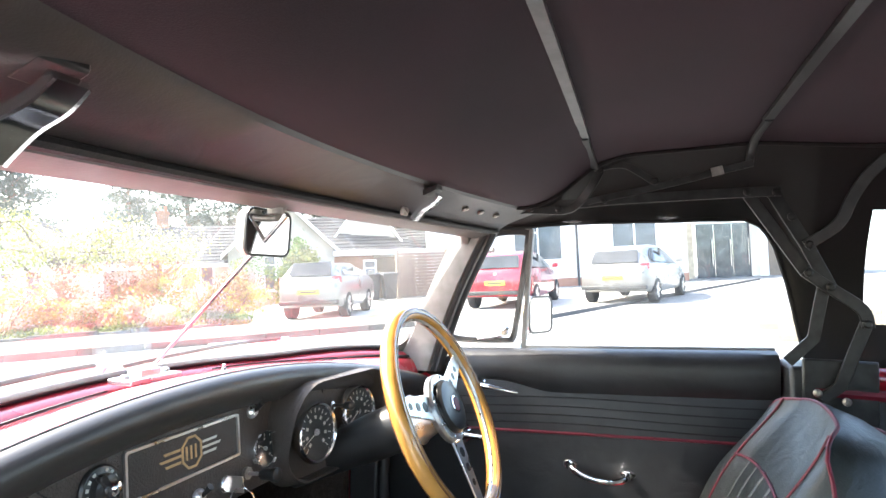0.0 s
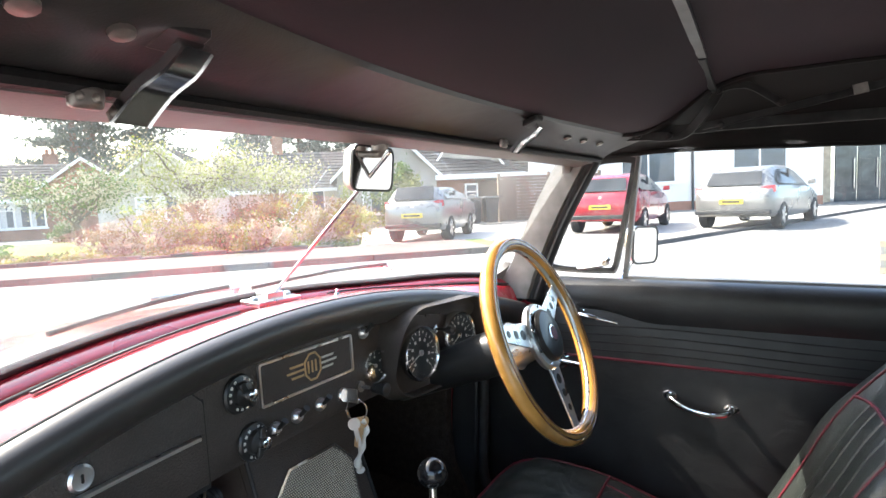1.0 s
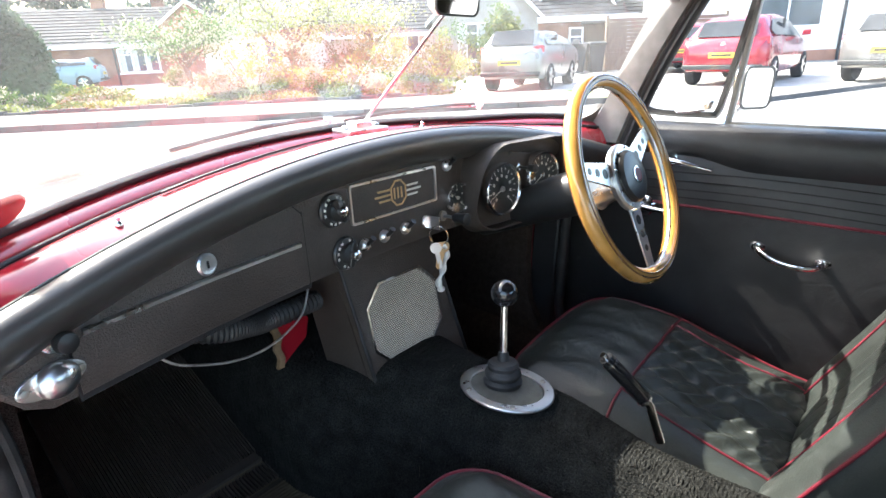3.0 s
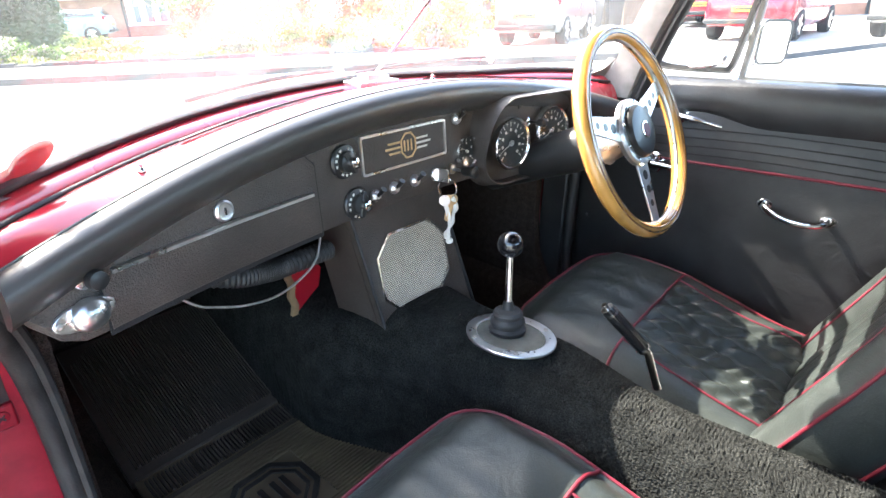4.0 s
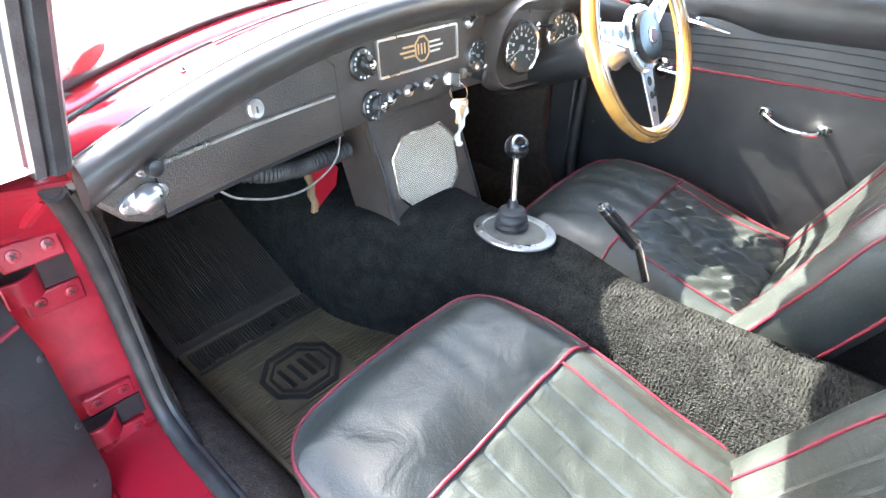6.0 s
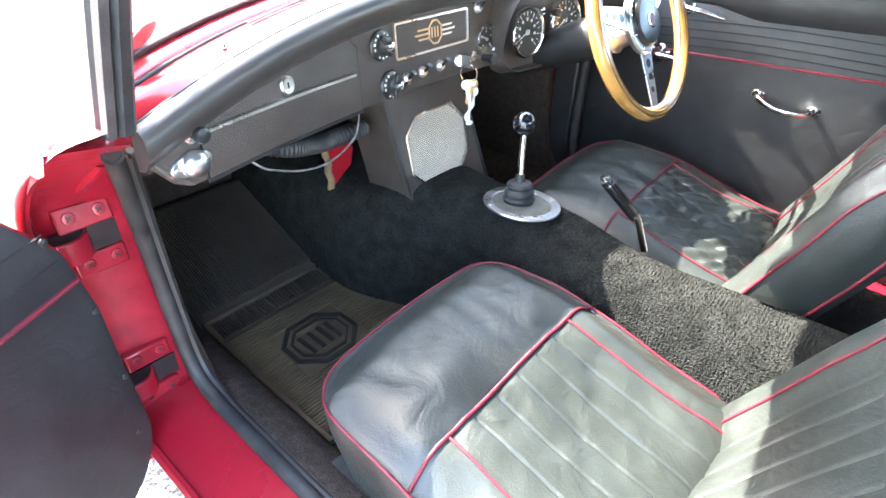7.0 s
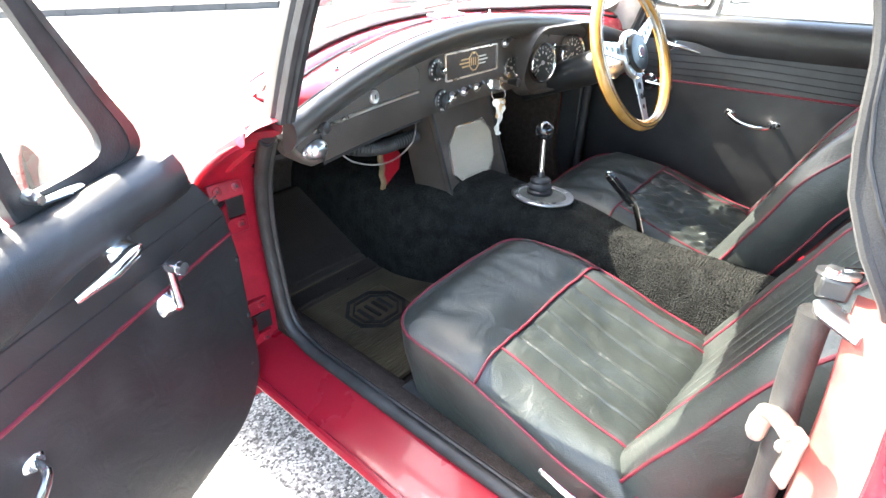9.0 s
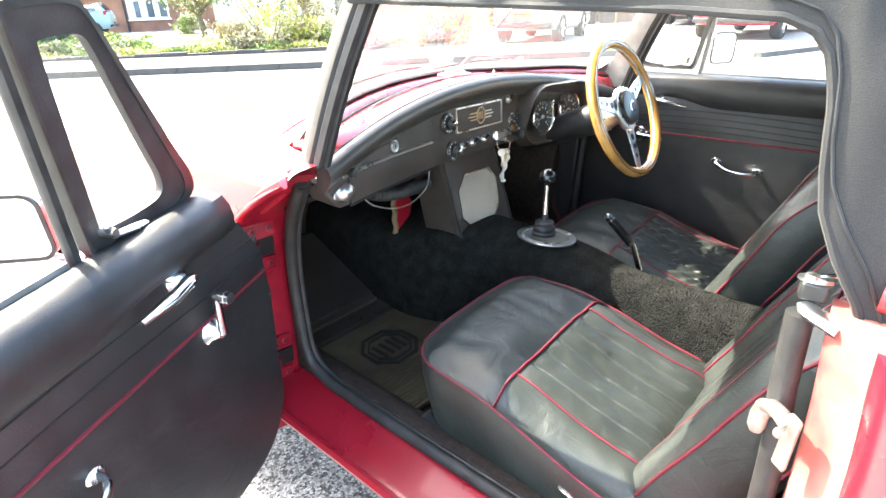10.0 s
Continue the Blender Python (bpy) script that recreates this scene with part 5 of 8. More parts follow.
# toggle switches
for x, z, tilt in ((-0.108, 0.802, -35), (-0.064, 0.805, -35), (-0.014, 0.806, -35), (0.100, 0.893, -35)):
    tm = fmat(x, z)
    sw = turned("toggle_switch", [(0.0105, 0), (0.0105, 0.003), (0.0085, 0.006), (0.006, 0.009), (0.003, 0.009)], tm, ALLOY, dash, "chrome ringed toggle switch", 18)
    bm = bm_new()
    tube(bm, [tm @ V((0, 0, 0.005)), tm @ V((0.000, 0.006, 0.014)), tm @ V((0.0, 0.014, 0.022))], [0.0028, 0.0034, 0.005], 10)
    part("toggle_lever", bm, BAKELITE, sw)
im = fmat(0.036, 0.806)
ign = turned("ignition_lock", [(0.0125, 0), (0.0125, 0.006), (0.0105, 0.0085), (0.008, 0.008), (0.003, 0.008)], im, CHROME, dash, "chrome ignition lock")
cm = fmat(0.082, 0.806)
turned("choke_bush", [(0.0095, 0), (0.009, 0.005), (0.004, 0.006)], cm, DULL, dash)
turned("choke_rod", [(0.0028, 0.004), (0.0028, 0.03)], cm, ALLOY, dash)
turned("choke_knob", [(0.006, 0.028), (0.0085, 0.032), (0.009, 0.048), (0.0105, 0.052), (0.0105, 0.058), (0.006, 0.06)], cm, BAKELITE, dash, "black pull knob")

# keys on a ring with a worn white fob
keys = thing("key_bunch", "bunch of keys on a ring with a worn white fob", "keys")
kp = im @ V((0, 0, 0.016))
bm = bm_new()
box(bm, (-0.0012, -0.011, 0.006), (0.0012, 0.011, 0.034), im)
part("ignition_key", bm, ALLOY, keys)
hang = im @ V((0, -0.004, 0.032))
bm = bm_new()
torus(bm, Matrix.Translation(hang + V((0, 0, -0.018))) @ pose(0, 0, 0, 0, 90, 20), 0.017, 0.0011, 28, 6)
part("split_ring", bm, CHROME, keys)
for k, (a, dx) in enumerate(((-14, -0.008), (6, 0.0), (16, 0.007))):
    bm = bm_new()
    KM = Matrix.Translation(hang + V((dx, -0.004 * k, -0.034))) @ pose(0, 0, 0, 90, a, -45 + 14 * k)
    prism(bm, [(0.010 * math.cos(t * math.tau / 14), 0.010 * math.sin(t * math.tau / 14) - 0.004) for t in range(14)], 0.0022, KM)
    prism(bm, [(-0.0035, -0.012), (-0.0035, -0.040), (0.0, -0.044), (0.0035, -0.040), (0.0042, -0.030), (0.0035, -0.025), (0.0042, -0.02), (0.0035, -0.012)], 0.0022, KM)
    part("key", bm, GOLD if k else ALLOY, keys, "worn brass key" if k else "worn steel key")
bm = bm_new()
f0 = hang + V((0.004, -0.004, -0.034))
pts = smooth_path([f0, f0 + V((0.010, -0.004, -0.012)), f0 + V((0.008, -0.002, -0.030)), f0 + V((0.002, 0.0, -0.052)), f0 + V((-0.004, 0.002, -0.072)), f0 + V((0.001, 0.0, -0.084))], 4)
tube(bm, pts, [0.006 + 0.0025 * math.sin(i * 1.3) + 0.002 * (i > 16) for i in range(len(pts))], 10, flat=0.7)
part("fob", bm, WHITE, keys, "worn white fob")


def gauge(x, z, r, off, parent, ticks, name="gauge", needle=220):
    gm = fmat(x, z, off)
    bm = bm_new()
    ring_lathe(bm, [(r * 0.93, -0.004), (r * 1.05, -0.004), (r * 1.06, 0.008), (r * 1.0, 0.013), (r * 0.93, 0.011), (r * 0.90, 0.006)], gm)
    g = part("bezel", bm, CHROME, parent, "chrome gauge bezel")
    turned("dial", [(r * 0.92, 0.004), (r * 0.91, 0.0052), (0.001, 0.0055)], gm, DIAL, g, "black dial", 32)
    for i in range(ticks):
        a = 225 - 270 * i / (ticks - 1)
        big = i % 2 == 0
        flat_part("tick", [(r * (0.66 if big else 0.74), -r * 0.018), (r * 0.83, -r * 0.018), (r * 0.83, r * 0.018), (r * (0.66 if big else 0.74), r * 0.018)], 0.0004, gm @ pose(0, 0, 0.0056, 0, 0, a), WHITE, g)
        if big:
            flat_part("numeral_bar", [(r * 0.46, -r * 0.055), (r * 0.58, -r * 0.055), (r * 0.58, r * 0.055), (r * 0.46, r * 0.055)], 0.0004, gm @ pose(0, 0, 0.0056, 0, 0, a), WHITE, g)
    flat_part("needle", [(-r * 0.15, -r * 0.03), (r * 0.72, -r * 0.008), (r * 0.72, r * 0.008), (-r * 0.15, r * 0.03)], 0.0006, gm @ pose(0, 0, 0.0066, 0, 0, needle), WHITE, g, "white needle")
    turned("needle_cap", [(r * 0.12, 0.006), (r * 0.11, 0.009), (r * 0.03, 0.0095)], gm, ALLOY, g, "", 16)
    gl = turned("gauge_glass", [(r * 0.90, 0.0095), (r * 0.6, 0.0102), (0.001, 0.0104)], gm, CLEARG, g)
    gl.visible_shadow = False
    return g


gauge(0.120, 0.832, 0.0285, 0.0, dash, 9, needle=150)
# binnacle hood
bm = bm_new()
nm = fmat(0.281, 0.838)
o = round_rect(0.285, 0.172, 0.068, 8)
loops = []
for k, depth, sx in ((1.06, -0.012, 1), (1.0, 0.018, 1), (0.985, 0.046, 1), (0.965, 0.056, 1), (0.935, 0.052, 1), (0.915, 0.030, 1), (0.905, 0.018, 1)):
    loops.append([nm @ V((x * lerp(1, k, 0.8), y * k, depth * (1 if depth < 0 else lerp(0.55, 1.12, ease(-0.07, 0.085, y))))) for x, y in o])
rings(bm, loops)
part("binnacle", bm, DASH, dash, "black hooded instrument binnacle")
gauge(0.217, 0.836, 0.049, 0.026, dash, 17, needle=205)
gauge(0.342, 0.845, 0.047, 0.026, dash, 17, needle=210)
turned("trip_knob", [(0.0075, 0), (0.0075, 0.004), (0.004, 0.006)], fmat(0.279, 0.868, 0.02), CHROME, dash)
turned("pull_knob", [(0.003, 0), (0.003, 0.03), (0.0075, 0.032), (0.0085, 0.045), (0.004, 0.05)], fmat(0.279, 0.868, 0.02), BAKELITE, dash)
for x in (0.259, 0.300):
    flat_part("tell_tale", [(-0.005, 0.005), (-0.005, -0.005), (0.005, 0.0)], 0.002, fmat(x, 0.900, 0.02), BAKELITE, dash)
gauge(0.468, 0.862, 0.0265, 0.004, dash, 7, needle=120)
turned("switch_knob", [(0.010, 0), (0.0105, 0.006), (0.008, 0.02), (0.004, 0.022)], fmat(0.520, 0.862, 0.0), BAKELITE, dash)
# map light and vent pull
vm = fmat(-0.546, 0.806)
ml = flat_part("map_light_base", [(0.031 * math.cos(t * math.tau / 20), 0.014 * math.sin(t * math.tau / 20)) for t in range(20)], 0.004, vm, ALLOY, dash, "chrome map light base", 0.001)
turned("map_light_dome", [(0.0165, 0.003), (0.017, 0.008), (0.014, 0.014), (0.008, 0.018), (0.002, 0.019)], vm @ pose(0.003, 0, 0), ALLOY, ml, "domed chrome map light", sx=1.15)
for dx in (-0.025, 0.025):
    turned("screw", [(0.004, 0.004), (0.0035, 0.006), (0.001, 0.0065)], vm @ pose(dx, 0, 0), DULL, ml, "", 10)
vm = fmat(-0.537, 0.842)
turned("vent_bush", [(0.0125, 0), (0.0125, 0.004), (0.010, 0.006), (0.004, 0.006)], vm, ALLOY, dash)
turned("vent_pull", [(0.004, 0.004), (0.004, 0.014), (0.009, 0.017), (0.0105, 0.022), (0.009, 0.028), (0.003, 0.030)], vm, BAKELITE, dash, "black vent pull")
# underside: cable, duct, sagging trim
bm = bm_new()
tube(bm, smooth_path([(-0.45, 0.59, 0.772), (-0.412, 0.58, 0.730), (-0.383, 0.58, 0.713), (-0.339, 0.58, 0.697), (-0.290, 0.58, 0.692), (-0.245, 0.58, 0.705), (-0.212, 0.585, 0.727), (-0.18, 0.61, 0.775)], 6), 0.0018, 8)
part("cable", bm, DULL, dash, "slack grey cable under the dash")
bm = bm_new()
pts = smooth_path([(-0.42, 0.72, 0.735), (-0.33, 0.65, 0.712), (-0.272, 0.640, 0.702), (-0.234, 0.64, 0.699), (-0.14, 0.65, 0.694)], 22)
tube(bm, pts, [0.0150 + 0.0022 * (i % 2) for i in range(len(pts))], 14)
part("heater_duct", bm, RUBBER, dash, "ribbed black heater hose")
bm = bm_new()
box(bm, (-0.60, 0.62, 0.755), (-0.13, 0.95, 0.765), Matrix.Translation((0, 0, 0)))
part("under_panel", bm, RUBBER, dash)
bm = bm_new()
prism(bm, [(-0.172, 0.640), (-0.118, 0.640), (-0.092, 0.598), (-0.100, 0.560), (-0.118, 0.548), (-0.152, 0.524), (-0.160, 0.560), (-0.166, 0.60)], 0.003, Matrix.Translation((0.014, 0.765, 0)) @ pose(0, 0, 0, 90, 0, 0))
part("red_bracket", bm, RED, dash, "bare red painted bracket")
bm = bm_new()
grid(bm, lambda u, v: V((lerp(-0.162, -0.149, u) + 0.010 * v + 0.003 * math.sin(v * 17), 0.758, lerp(0.640, 0.520, v))), 3, 12, (0, 0.008, 0))
part("board_edge", bm, BARE, dash, "frayed bare board edge")

# ---- console with the loudspeaker ----
console = thing("speaker_console", "black console panel with an octagonal loudspeaker grille", "console")
bm = bm_new()
t0, t1 = V((0, 0.622, 0.775)), V((0, 0.548, 0.485))
for_w = [(-0.1235, t0), (0.105, t0), (0.158, t1), (-0.090, t1)]
rings(bm, [[V((x, p.y, p.z)) for x, p in for_w], [V((x, p.y + 0.012, p.z)) for x, p in for_w]])
part("front_panel", bm, DASH, console, "black fibreboard front panel", sharp=25)
for xt, xl, dx in ((-0.1235, -0.090, 0.011), (0.105, 0.158, -0.011)):
    bm = bm_new()
    rings(bm, [[V((xl + o, 0.562, 0.485)), V((xt + o, 0.636, 0.775)), V((xt + o, 0.735, 0.775)), V((xl + o, 0.680, 0.490))] for o in (0, dx)])
    part("side_panel", bm, DASH, console, "black fibreboard side", sharp=25)
cz = (t0 - t1).normalized()
cn = V((1, 0, 0)).cross(cz).normalized()
CM = Matrix(((1, 0, cn.x, 0.004), (0, cz.y, cn.y, 0.588), (0, cz.z, cn.z, 0.635), (0, 0, 0, 1)))
CM = CM @ pose(0, 0, 0.001)
oc_o, oc_i = octagon(0.178, 0.150, 0.036), octagon(0.170, 0.142, 0.034)
ring_part("grille_frame", oc_o, oc_i, 0.007, CM, CHROME, console, "thin bright octagonal frame")
flat_part("grille_back", oc_i, 0.002, CM, MESHDARK, console)
# woven mesh of the grille
bm = bm_new()


def in_oct(x, y, w, h, c):
    return abs(x) < w / 2 and abs(y) < h / 2 and abs(x) + abs(y) < w / 2 + h / 2 - c


STEP = 0.0042
for i in range(-24, 25):
    for j in range(-20, 21):
        x, y = (i + (j % 2) * 0.5) * STEP, j * STEP * 0.87
        if in_oct(x, y, 0.168, 0.140, 0.034):
            q = [CM @ V((x + dx * STEP, y + dy * STEP, h)) for dx, dy, h in ((-0.40, 0, 0.0036), (0, -0.40, 0.0036), (0.40, 0, 0.0036), (0, 0.40, 0.0036))]
            c = bm.verts.new(CM @ V((x, y, 0.0052)))
            vv = [bm.verts.new(p) for p in q]
            for a in range(4):
                bm.faces.new((vv[a], vv[(a + 1) % 4], c))
tagged(part("grille_cloth", bm, GRILLE, console, "woven fawn grille cloth"), kind="stuff")
for xt, xl in ((-0.120, -0.087), (0.101, 0.154)):
    bm = bm_new()
    tube(bm, [V((xt, 0.622, 0.775)), V((xl, 0.546, 0.485))], 0.0035, 6)
    part("console_edge", bm, RUBBER, console)

# ---- gear lever ----
gear = thing("gear_lever", "chrome gear lever with black ball knob and rubber gaiter", "gear lever")
GC = V((-0.015, 0.352, 0.590))
GM = Matrix.Translation(GC) @ pose(0, 0, 0, -3, 0, 0)
oval = lambda a, b: [(a * math.cos(t * math.tau / 40), b * math.sin(t * math.tau / 40)) for t in range(40)]
bm = bm_new()
strip_ring(bm, oval(0.062, 0.078), oval(0.046, 0.060), 0.005, GM)
part("ring_plate", bm, ALLOY, gear, "oval chrome gaiter ring", bevel=0.0015)
flat_part("base_cloth", oval(0.047, 0.061), 0.003, GM, DUSTY, gear, "dusty rubber inside the ring")
for a in (35, 145, 215, 325):
    turned("screw", [(0.0042, 0.005), (0.0038, 0.007), (0.001, 0.0075)], GM @ pose(0.054 * math.cos(radians(a)), 0.069 * math.sin(radians(a)), 0), DULL, gear, "", 10)
LM = GM @ pose(0.008, 0.012, 0.0, -2, 4, 0)
turned("gaiter", [(0.030, 0.002), (0.031, 0.008), (0.0265, 0.013), (0.029, 0.019), (0.028, 0.024), (0.0235, 0.028), (0.025, 0.034), (0.022, 0.039), (0.010, 0.042), (0.008, 0.054), (0.007, 0.056)], LM, RUBBER, gear, "black rubber bellows")
turned("lever", [(0.0062, 0.04), (0.006, 0.09), (0.0052, 0.13), (0.0048, 0.142)], LM, CHROME, gear, "chrome lever")
bm = bm_new()
ball(bm, LM @ V((0, 0, 0.152)), 0.0215, 24, 14)
part("knob", bm, GLOSSBLACK, gear, "glossy black ball knob")

# ---- handbrake ----
hb = thing("handbrake", "chrome handbrake lever with ribbed black grip", "handbrake")
h0, h1, h2 = V((0.112, 0.145, 0.52)), V((0.100, 0.168, 0.585)), V((0.056, 0.228, 0.662))
bm = bm_new()
tube(bm, smooth_path([h0, h0.lerp(h1, 0.6), h1, h1.lerp(h2, 0.15)], 4), 0.0075, 10, flat=0.8)
part("lever", bm, CHROME, hb, "chrome cranked lever")
bm = bm_new()
tube(bm, [h1.lerp(h2, 0.1), h1.lerp(h2, 0.14), h1.lerp(h2, 0.9), h2], [0.010, 0.0118, 0.0118, 0.0105], 14)
part("grip", bm, GLOSSBLACK, hb, "black ribbed plastic grip")
for k in (0.09, 0.88):
    bm = bm_new()
    cyl(bm, h1.lerp(h2, k), h1.lerp(h2, k + 0.04), 0.0124, 0.0124, 16)
    part("collar", bm, CHROME, hb)
bm = bm_new()
cyl(bm, h2, h2 + (h2 - h1).normalized() * 0.008, 0.0055, 0.005, 12)
part("button", bm, CHROME, hb)

# ---- rubber mats ----
mat_thing = thing("floor_mat", "ribbed black rubber floor mat, dusty, in the passenger footwell", "floor mat")


def mat_pt(x, y):
    return V((x, y, toe_z(y)))


bm = bm_new()
grid(bm, lambda u, v: mat_pt(lerp(-0.472, lerp(-0.10, -0.14, v), u), lerp(0.40, 0.815, v)), 20, 45, (0, 0, -0.012))
part("mat_sheet", bm, MAT, mat_thing, "dusty black rubber sheet")
# toe board in the same rubber, coloured darker for the footwell's shade
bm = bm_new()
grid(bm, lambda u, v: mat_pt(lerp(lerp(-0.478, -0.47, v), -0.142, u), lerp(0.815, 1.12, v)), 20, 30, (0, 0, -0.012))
part("toe_sheet", bm, TOEMAT, mat_thing, "black rubber on the toe board, shade put into its colour")
bm = bm_new()
for i in range(46):
    y = 0.410 + i * 0.0076
    if y > 0.738:
        break
    x0, x1 = -0.464, lerp(-0.108, -0.135, (y - 0.40) / 0.4)
    for a, b in ((x0, -0.405), (-0.238, x1)) if abs(y - 0.617) < 0.074 else ((x0, x1),):
        rings(bm, [[mat_pt(lerp(a, b, k / 8), y + dy) + V((0, 0, h)) for dy, h in ((-0.0026, 0.0), (-0.0018, 0.0055), (0.0018, 0.0055), (0.0026, 0.0))] for k in range(9)])
part("cross_rib", bm, MAT, mat_thing, "moulded cross ribs")
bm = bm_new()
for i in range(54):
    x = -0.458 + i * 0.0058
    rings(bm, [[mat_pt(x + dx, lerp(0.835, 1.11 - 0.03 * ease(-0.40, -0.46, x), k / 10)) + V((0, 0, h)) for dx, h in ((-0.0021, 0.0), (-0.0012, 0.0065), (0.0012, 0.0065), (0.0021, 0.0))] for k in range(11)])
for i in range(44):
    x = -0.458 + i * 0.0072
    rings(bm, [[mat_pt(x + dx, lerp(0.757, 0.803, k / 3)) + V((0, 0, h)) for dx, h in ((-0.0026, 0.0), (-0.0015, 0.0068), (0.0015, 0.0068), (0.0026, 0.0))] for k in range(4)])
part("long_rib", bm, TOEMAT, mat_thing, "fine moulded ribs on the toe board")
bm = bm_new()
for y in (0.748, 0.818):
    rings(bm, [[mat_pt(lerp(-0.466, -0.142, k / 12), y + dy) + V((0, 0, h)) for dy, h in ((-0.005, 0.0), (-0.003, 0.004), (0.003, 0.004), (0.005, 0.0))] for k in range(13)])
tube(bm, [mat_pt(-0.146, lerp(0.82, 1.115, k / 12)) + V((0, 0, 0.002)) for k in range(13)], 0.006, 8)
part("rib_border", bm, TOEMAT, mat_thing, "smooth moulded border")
mm = Matrix.Translation((-0.32, 0.617, 0.284))
ring_part("emblem_ring", octagon(0.158, 0.142, 0.043), octagon(0.138, 0.122, 0.037), 0.005, mm, EMBLEM, mat_thing, "moulded octagon")
ring_part("emblem_inner_ring", octagon(0.122, 0.106, 0.032), octagon(0.110, 0.094, 0.028), 0.005, mm, EMBLEM, mat_thing)
for x0 in (-0.036, -0.012, 0.012, 0.032):
    flat_part("emblem_bar", [(x0 - 0.005, -0.028), (x0 + 0.005, -0.028), (x0 + 0.005, 0.028), (x0 - 0.005, 0.028)], 0.005, mm, EMBLEM, mat_thing)

# ---- mirrors ----
mir = thing("rear_view_mirror", "small silver interior mirror on the windscreen stay", "mirror")
mc = V((0.008, 0.490, 1.163))
b = V((-0.006, 0.465, 1.204))
MX = V((-0.080, -1, -0.05)).normalized()
ux = V((0, 0, 1)).cross(MX).normalized()
uy = MX.cross(ux)
MM = Matrix(((ux.x, uy.x, MX.x, mc.x), (ux.y, uy.y, MX.y, mc.y), (ux.z, uy.z, MX.z, mc.z), (0, 0, 0, 1)))
bm = bm_new()
loops = []
for k, d in ((0.55, -0.020), (0.85, -0.016), (1.0, -0.004), (1.0, 0.004), (0.93, 0.006)):
    loops.append([MM @ V((x * k, y * k, d)) for x, y in round_rect(0.088, 0.064, 0.013, 5)])
rings(bm, loops)
part("shell", bm, DULL, mir, "bronze-grey mirror shell")
ring_part("mirror_rim", round_rect(0.0885, 0.0645, 0.0135, 5), round_rect(0.083, 0.059, 0.011, 5), 0.0035, MM @ pose(0, 0, 0.004), HOODFRAME, mir, "thin dark rim")
flat_part("mirror_glass", round_rect(0.082, 0.058, 0.011, 5), 0.0012, MM @ pose(0, 0, 0.0055), MIRROR, mir, "mirror glass")
bm = bm_new()
cyl(bm, b, b + V((0, 0, -0.018)), 0.011, 0.010, 14)
tube(bm, [b + V((0.012, -0.006, -0.004)), b + V((0.004, 0, -0.022)), mc + V((0, 0.010, 0.020))], 0.0055, 10)
box(bm, tuple(b + V((-0.026, 0.0, -0.004))), tuple(b + V((0.026, 0.006, 0.010))))
part("bracket", bm, DULL, mir, "aged metal clamp bracket", bevel=0.002)

wm = thing("wing_mirror", "square chrome-backed door mirror on the driver's door", "mirror")
wc = V((0.815, 0.250, 1.012))
n = V((-0.45, -1, 0.02)).normalized()
ux = V((0, 0, 1)).cross(n).normalized()
uy = n.cross(ux)
WMm = Matrix(((ux.x, uy.x, n.x, wc.x), (ux.y, uy.y, n.y, wc.y), (ux.z, uy.z, n.z, wc.z), (0, 0, 0, 1)))
bm = bm_new()
rings(bm, [[WMm @ V((x * k, y * k, d)) for x, y in round_rect(0.105, 0.095, 0.02, 5)] for k, d in ((0.6, -0.03), (0.9, -0.022), (1, -0.006), (1, 0.004), (0.92, 0.006))])
part("shell", bm, CHROME, wm, "chrome mirror shell")
flat_part("mirror_glass", round_rect(0.095, 0.085, 0.017, 5), 0.0012, WMm @ pose(0, 0, 0.0055), MIRROR, wm)
ring_part("mirror_rim", round_rect(0.1055, 0.0955, 0.021, 5), round_rect(0.096, 0.086, 0.017, 5), 0.004, WMm @ pose(0, 0, 0.004), HOODFRAME, wm, "thin dark rim")
bm = bm_new()
tube(bm, smooth_path([(0.725, 0.285, 0.93), (0.745, 0.283, 0.94), (0.79, 0.275, 0.955), (0.822, 0.27, 0.965)], 4), 0.008, 10)
part("stem", bm, CHROME, wm)
# the passenger's mirror on the opened door
wp = copy_thing(wm, Matrix())
place(wp, OPEN @ Matrix.Translation((0.015, 0.03, -0.045)) @ Matrix.Diagonal((-1, 1, 1, 1)))
tagged(wp, "square chrome-backed door mirror on the opened passenger's door")

